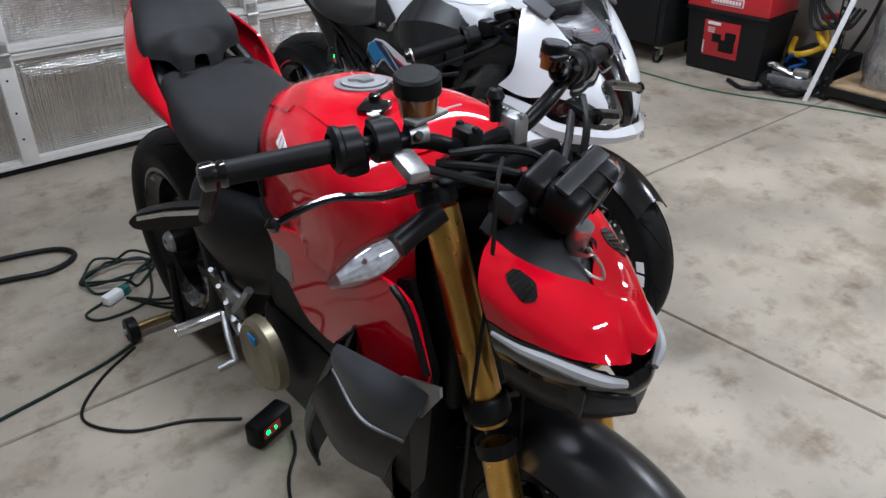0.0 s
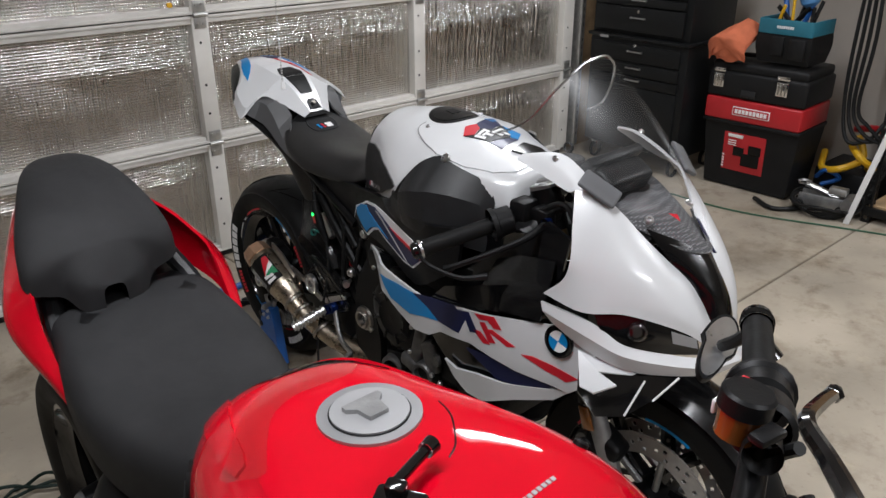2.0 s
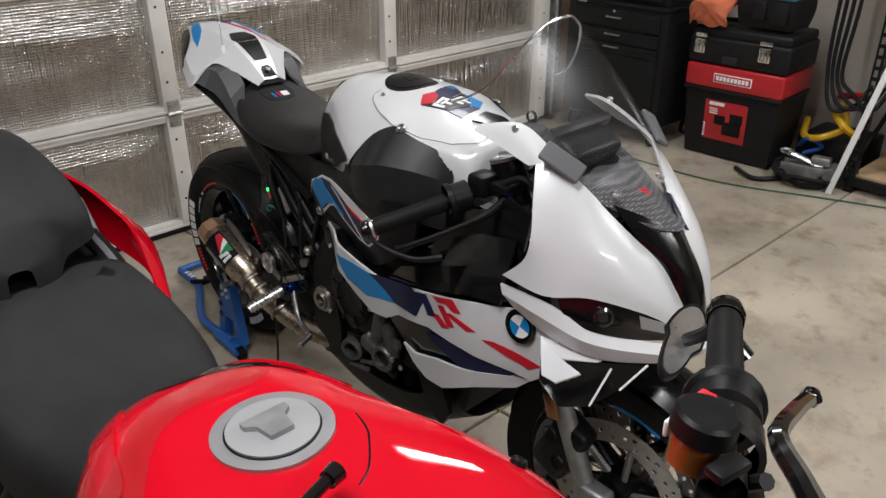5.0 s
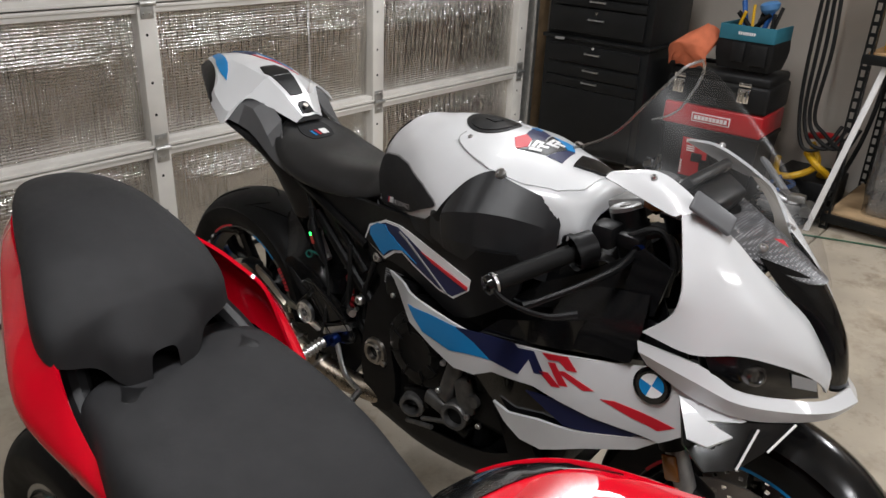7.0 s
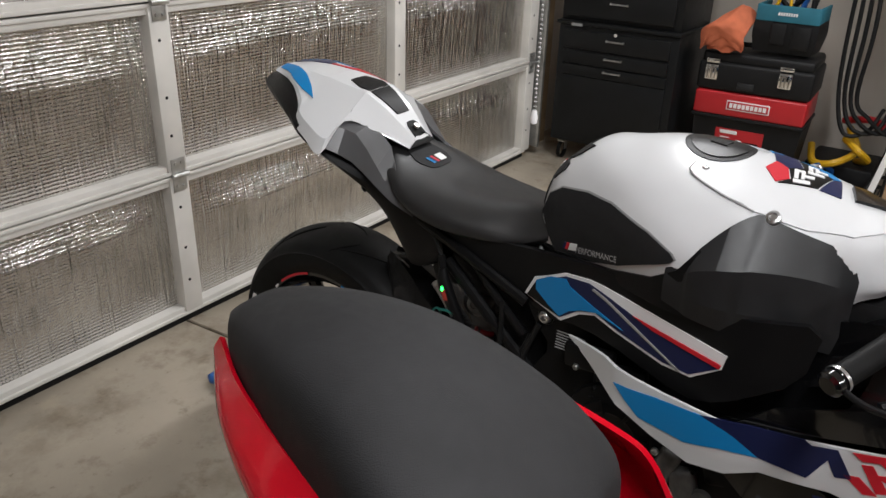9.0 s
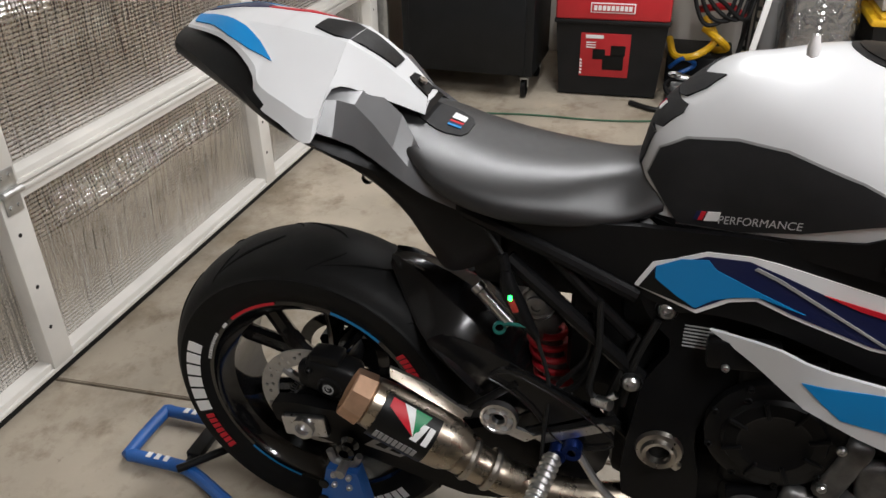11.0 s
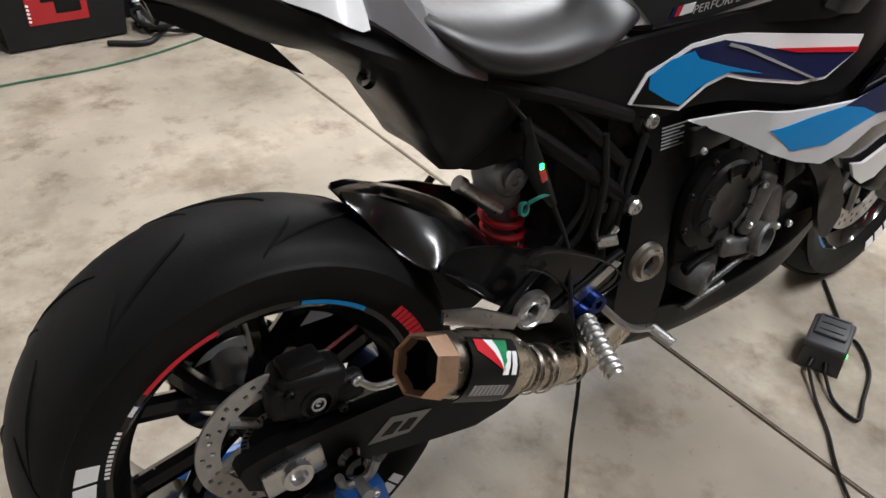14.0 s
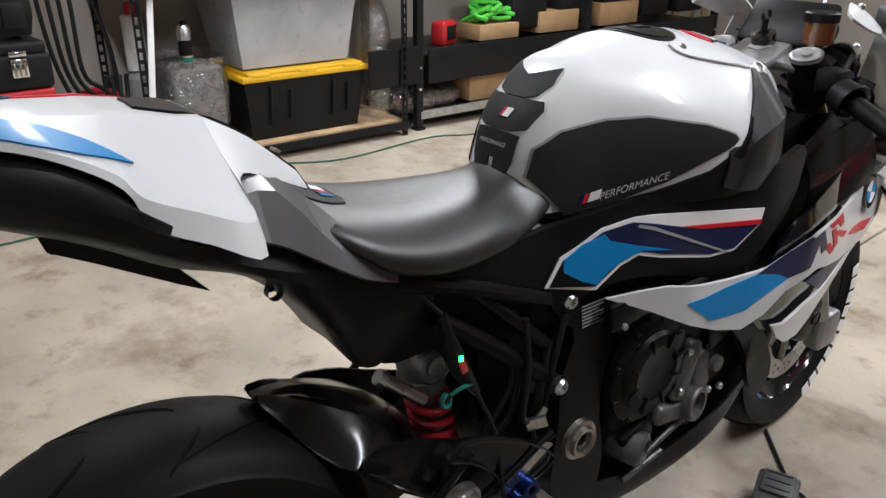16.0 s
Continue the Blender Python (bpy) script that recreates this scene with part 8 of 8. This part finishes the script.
# cables hung beside the stack
for k in range(4):
    y = 2.25 - .03 * k
    thing("hanging_cable", tube([(4.62, y + .06, 1.9), (4.58 - .02 * k, y + .07, 1.3), (4.52 - .02 * k, y + .06 - .01 * k, .85), (4.47 - .015 * k, y + .03, .52), (4.42, y - .04, .34 + .03 * k), (4.44, y - .14, .36), (4.52, y - .18, .46)], .010, 8), CABLE, "black cable hanging down the side wall", "cable", "hanging cables")
thing("wall_hose", tube([(4.92, 2.02, .95), (4.86, 2.0, .80), (4.72, 1.98, .55), (4.60, 2.00, .30), (4.40, 2.06, .05), (4.30, 2.16, .015), (4.16, 2.26, .015), (4.05, 2.36, .015), (4.12, 2.50, .015)], .012, 8), CABLE, "thick black cable curling from wall to floor", "cable")
jack = empty("floor_jack", pose(4.28, 2.16, 0, 0, 0, 100), "small silver and black floor jack with coiled cables", "jack")
part("frame", merge(box((.05, .035, .05), (.22, .012, .06), .004), box((.05, -.035, .05), (.22, .012, .06), .004), box((-.02, 0, .055), (.06, .07, .05), .01)), CAST, jack, "worn silver side plates")
part("lift_arm", merge(tube([(-.03, 0, .07), (.06, 0, .10), (.14, 0, .12)], .016, 8), lathe([(0, .03), (.012, .034)], (.15, 0, .12), (0, 0, 1), 20)), ALU, jack)
part("motor", merge(rod((-.08, -.06, .06), (-.08, .06, .06), .032, seg=18), box((-.02, 0, .11), (.09, .05, .04), .008)), GALV, jack)
for sx in (-.05, .15):
    for sy in (-.05, .05):
        part("wheel", lathe([(-.010, .018), (-.008, .022), (.008, .022), (.010, .018)], (sx, sy, .022), (0, 1, 0), 16), BLACK_MATT, jack)
for k in range(5):
    r0 = .13 + .012 * k
    thing("black_cable_coil", tube([(4.26 + r0 * math.cos(t), 2.18 + r0 * .95 * math.sin(t), .012 + .012 * k + .01 * math.sin(3 * t + k)) for t in np.linspace(k, k + 6.0, 22)], .008, 8, 2), CABLE, "coiled black cable round the jack", "cable", "cable coils")
for mt, pts, lab in ((YELLOW, [(4.55, 2.20, .34), (4.50, 2.14, .24), (4.42, 2.22, .18), (4.46, 2.32, .16), (4.56, 2.36, .22)], "yellow clamp cable"), (YELLOW, [(4.60, 2.14, .16), (4.50, 2.08, .20), (4.42, 2.12, .26), (4.48, 2.20, .30)], "yellow clamp cable"),
                     (RED_PLASTIC, [(4.60, 2.24, .36), (4.52, 2.10, .40), (4.48, 2.02, .36)], "red clamp handle"), (BLUE_STEEL, [(4.46, 2.34, .10), (4.42, 2.28, .16), (4.46, 2.22, .12), (4.44, 2.30, .07)], "blue rope")):
    thing("clamp_cable", tube(pts, .018 if mt is not BLUE_STEEL else .012, 8), mt, lab + " heaped beside the tool boxes", "cable", "heaped clamp cables")
thing("dark_crate", box((4.64, 2.20, .08), (.34, .32, .15), .012), BOX_BLACK, "black crate in the corner under the cables", "crate")
thing("green_cord", tube([(3.80, 3.3, Z), (3.86, 2.95, Z), (3.87, 2.62, Z), (3.93, 2.35, Z), (4.08, 2.0, Z), (4.22, 1.62, Z), (4.20, 1.45, Z), (4.05, 1.10, Z), (4.12, .50, Z), (4.02, .20, Z), (3.9, -.6, Z), (3.7, -1.6, Z)], .0045, 8, 6), CABLE_GREEN, "thin green cord along the floor", "cord")


def slotted_post(x, y, h):
    """An upright of slotted angle steel: two flanges with real slots."""
    bms = []
    for fl in (0, 1):
        for off in (0.002, 0.030):
            c = (x + (0 if fl else off + .003), y + (off + .003 if fl else 0), h / 2)
            bms.append(box(c, (.003 if fl else .010, .010 if fl else .003, h), 0))
        n = int(h / .05)
        for i in range(n + 1):
            c = (x + (0 if fl else .019), y + (.019 if fl else 0), i * .05 + .008)
            bms.append(box(c, (.003 if fl else .022, .022 if fl else .003, .018), 0))
    return merge(*bms)


rack = empty("shelving_rack", pose(0, 0, 0), "black slotted-angle steel shelving rack along the wall", "shelf")
for px, py in ((4.25, 1.96), (4.88, 1.96), (4.25, .55), (4.88, .55)):
    part("post", slotted_post(px, py, 1.9), CAB_BLACK, rack)
for z in (.07, .86, 1.55):
    part("shelf_board", box((4.58, 1.27, z + .012), (.62, 1.42, .016), .002), TIMBER if z < .5 else CARD, rack, "particle board shelf")
    for px in (4.255, 4.905):
        part("beam", box((px, 1.27, z - .012), (.018, 1.46, .045), .003), CAB_BLACK, rack)
    for py in (.555, 1.985):
        part("end_beam", box((4.58, py, z - .012), (.62, .014, .04), .003), CAB_BLACK, rack)
# Thin white strip that leans beside the rack's near corner post.
thing("white_strip", moved(box((0, 0, .55), (.012, .028, 1.12), .003), Matrix.Translation((4.16, 2.03, 0)) @ pose(0, 0, 0, 9, 9, 0)), D_WHITE, "plain white strip leaning against the rack", "strip")

tote = empty("storage_tote", pose(4.54, 1.14, .09), "black plastic storage tote with a yellow lid", "tote")
part("body", surf([[(-.20, -.31, 0), (-.20, .31, 0), (.20, .31, 0), (.20, -.31, 0), (-.20, -.31, 0)], [(-.235, -.35, .30), (-.235, .35, .30), (.235, .35, .30), (.235, -.35, .30), (-.235, -.35, .30)]], 4, 1), BOX_BLACK, tote)
for k, y in enumerate((-.24, -.15, .10, .21)):
    part("rib", box((-.232, y, .17), (.014, .016, .20 if k % 2 else .16), .005, m=pose(0, 0, 0, 0, -6.5, 0)), BOX_BLACK, tote)
part("lid", merge(box((0, 0, .318), (.50, .73, .030), .008), box((-.02, .0, .340), (.44, .66, .018), .006), *[box((-.235, y, .335), (.03, .10, .020), .006) for y in (-.26, 0, .26)]), YELLOW, tote, "yellow snap lid")
ctote = empty("clear_tote", pose(4.56, 1.16, .449), "milky clear plastic tote stacked on the yellow lid", "tote")
part("body", surf([[(-.19, -.30, 0), (-.19, .30, 0), (.19, .30, 0), (.19, -.30, 0), (-.19, -.30, 0)], [(-.225, -.345, .34), (-.225, .345, .34), (.225, .345, .34), (.225, -.345, .34), (-.225, -.345, .34)]], 4, 1), CLEAR_TOTE, ctote)
part("rim", box((0, 0, .35), (.48, .72, .02), .006), CLEAR_TOTE, ctote)
wrapped = empty("wrapped_box", pose(4.52, 1.70, .09), "grey box wrapped in creased clear plastic film", "box")
part("carton", box((0, 0, .20), (.34, .26, .40), .02, 3), PLATE_GREY, wrapped)
fr = []
for i in range(9):
    z = i / 8 * .44
    row = []
    for j in range(25):
        t = j / 24 * 2 * math.pi
        k = .94 + .10 * noise.noise((math.cos(t) * 3, math.sin(t) * 3, z * 9)) - .5 * max(0, z - .40)
        c, s_ = math.cos(t), math.sin(t)
        q = 1 / max(abs(c) / .19, abs(s_) / .155)
        row.append((c * q * k * 1.06, s_ * q * k * 1.06, z))
    fr.append(row)
film_ob = part("film", surf(fr, 2, 2), SMOKE_PVC, wrapped, "creased clear film", 180)
can = empty("spray_can", pose(4.36, 1.74, .52), "silver and green spray can on the wrapped box", "can")
part("body", lathe([(0, .0001), (0, .030), (.004, .032), (.15, .032), (.165, .024), (.17, .014)], axis=(0, 0, 1), seg=28), ALU, can)
part("band", lathe([(0.03, .0325), (.10, .0325)], axis=(0, 0, 1), seg=28), D_BLACK, can)
part("base_band", lathe([(0.0, .0335), (.022, .0335)], axis=(0, 0, 1), seg=28), TEAL, can)
part("cap", lathe([(.165, .016), (.185, .016), (.188, .010), (.188, .0001)], axis=(0, 0, 1), seg=20), D_BLACK, can)
jug = empty("red_can", pose(4.72, 1.86, .10), "red and white canister at the back of the rack", "can")
part("body", lathe([(0, .06), (.30, .06), (.34, .03)], axis=(0, 0, 1), seg=24), D_GREY, jug)
part("cap", lathe([(.60, .03), (.66, .03)], axis=(0, 0, 1), seg=20), RED_PLASTIC, jug)
part("neck", lathe([(.34, .05), (.60, .05), (.61, .02)], axis=(0, 0, 1), seg=24), D_WHITE, jug)
thing("yellow_crate", box((4.52, 1.80, 1.0), (.36, .28, .25), .02, 3), YELLOW, "yellow plastic case on the upper shelf", "case")
thing("cardboard_box", box((4.55, 1.15, 1.02), (.42, .6, .28), .006), CARD, "brown cardboard box on the upper shelf", "box")
thing("clear_bag", surf([[(4.45 + .16 * math.cos(t) * q, .66 + .10 * math.sin(t) * q, .10 + zz) for t in np.linspace(0, 2 * math.pi, 13)] for zz, q in ((0, .8), (.15, 1.0), (.45, .95), (.62, .6), (.66, .15))], 4, 2), SMOKE_PVC, "bulging clear plastic bag on the rack", "bag", angle=180)

# black workbench frame with shelves and clutter
bench = empty("steel_workbench", pose(0, 0, 0), "black steel workbench frame with open shelves", "workbench")
for by in (.43, -.95, -2.4):
    part("leg", box((4.31, by, .55), (.045, .045, 1.10), .004), CAB_BLACK, bench)
    part("leg_foot", box((4.31, by, .008), (.06, .06, .016), .003), CAB_BLACK, bench)
    part("leg_bolt", merge(*[bolt_head((4.286, by, z), .008, (-1, 0, 0)) for z in (.24, .36)]), ALU, bench)
    part("rear_leg", box((4.86, by, .55), (.045, .045, 1.10), .004), CAB_BLACK, bench)
for z in (.12, .47):
    part("shelf_tray", box((4.58, -.95, z - .04), (.56, 2.75, .012), .003), CAB_BLACK, bench)
part("low_rail", box((4.30, -.95, .085), (.03, 2.75, .045), .004), GALV, bench)
part("front_apron", box((4.295, -.28, .365), (.014, 1.30, .20), .004), CAB_BLACK, bench)
part("front_apron", box((4.270, .62, .385), (.014, .34, .21), .004), CAB_BLACK, bench)
part("front_apron", box((4.295, -1.68, .365), (.014, 1.40, .20), .004), CAB_BLACK, bench)
part("bench_top", box((4.58, -.95, 1.11), (.62, 2.9, .04), .006), TIMBER, bench, "timber bench top")
red_tool = empty("red_tool_case", pose(4.42, .16, .445, 0, 0, 20), "small red and black tool case on the bench shelf", "case")
part("body", box((0, 0, .075), (.10, .15, .14), .02, 3), RED_PLASTIC, red_tool)
part("face", box((-.052, 0, .08), (.006, .09, .08), .006), BOX_BLACK, red_tool)
strap = empty("ratchet_straps", pose(4.46, -.22, .47), "heap of lime green ratchet straps in a carton", "straps")
part("carton", box((0, 0, .035), (.22, .32, .09), .004), CARD, strap)
for k in range(7):
    rs_ = random.Random(k)
    part("strap", tube([(rs_.uniform(-.10, .10), rs_.uniform(-.15, .15), .08 + rs_.uniform(0, .12)) for _ in range(5)], .014, 6, 5), GREEN_STRAP, strap)
for (x, y, z, sx, sy, sz) in ((4.5, -.16, .19, .3, .34, .17), (4.5, -.62, .19, .3, .4, .16), (4.5, -.75, .53, .28, .36, .13), (4.52, -1.35, .54, .3, .4, .15), (4.5, -1.5, .20, .3, .5, .18)):
    thing("cardboard_box", box((x, y, z), (sx, sy, sz), .005), CARD, "open brown cardboard box on the bench shelf", "box", "cardboard boxes")
thing("bagged_hose", tube([(4.44 + .05 * math.sin(i), .48 - i * .035, .13 + .03 * math.cos(i * 1.7)) for i in range(12)], .035, 10, 3), mat("brown_hose", (.12, .05, .04), .5), "brown ribbed hose in a clear bag under the shelf", "hose")
hb = thing("clear_bag", surf([[(4.44 + .11 * math.cos(t) * q, y, .16 + .085 * math.sin(t) * q) for t in np.linspace(0, 2 * math.pi, 11)] for y, q in ((.56, .3), (.48, 1.0), (.25, 1.05), (.10, .8), (.02, .15))], 4, 2), SMOKE_PVC, "clear plastic bag round the hose", "bag", angle=180)
for k in range(5):
    thing("dark_bin", box((4.55, -.5 - .42 * k, .60), (.34, .3, .20), .015), BOX_BLACK, "black parts bin on the bench", "bin", "parts bins")
ladder = empty("step_ladder", pose(4.72, -2.75, 0), "timber step ladder with a yellow strap against the wall", "ladder")
for dy in (-.2, .2):
    part("rail", moved(box((0, dy, .8), (.03, .07, 1.7), .005), pose(0, 0, 0, 0, 8, 0)), TIMBER, ladder)
for k in range(5):
    part("rung", box((.02 + .03 * k, 0, .25 + .3 * k), (.08, .40, .022), .004), YELLOW if k == 2 else TIMBER, ladder)
for ob_ in scene.objects:
    if ob_.type == "MESH" and ob_.data.materials and ob_.data.materials[0] in (SMOKE_PVC, LENS):
        ob_.visible_shadow = False
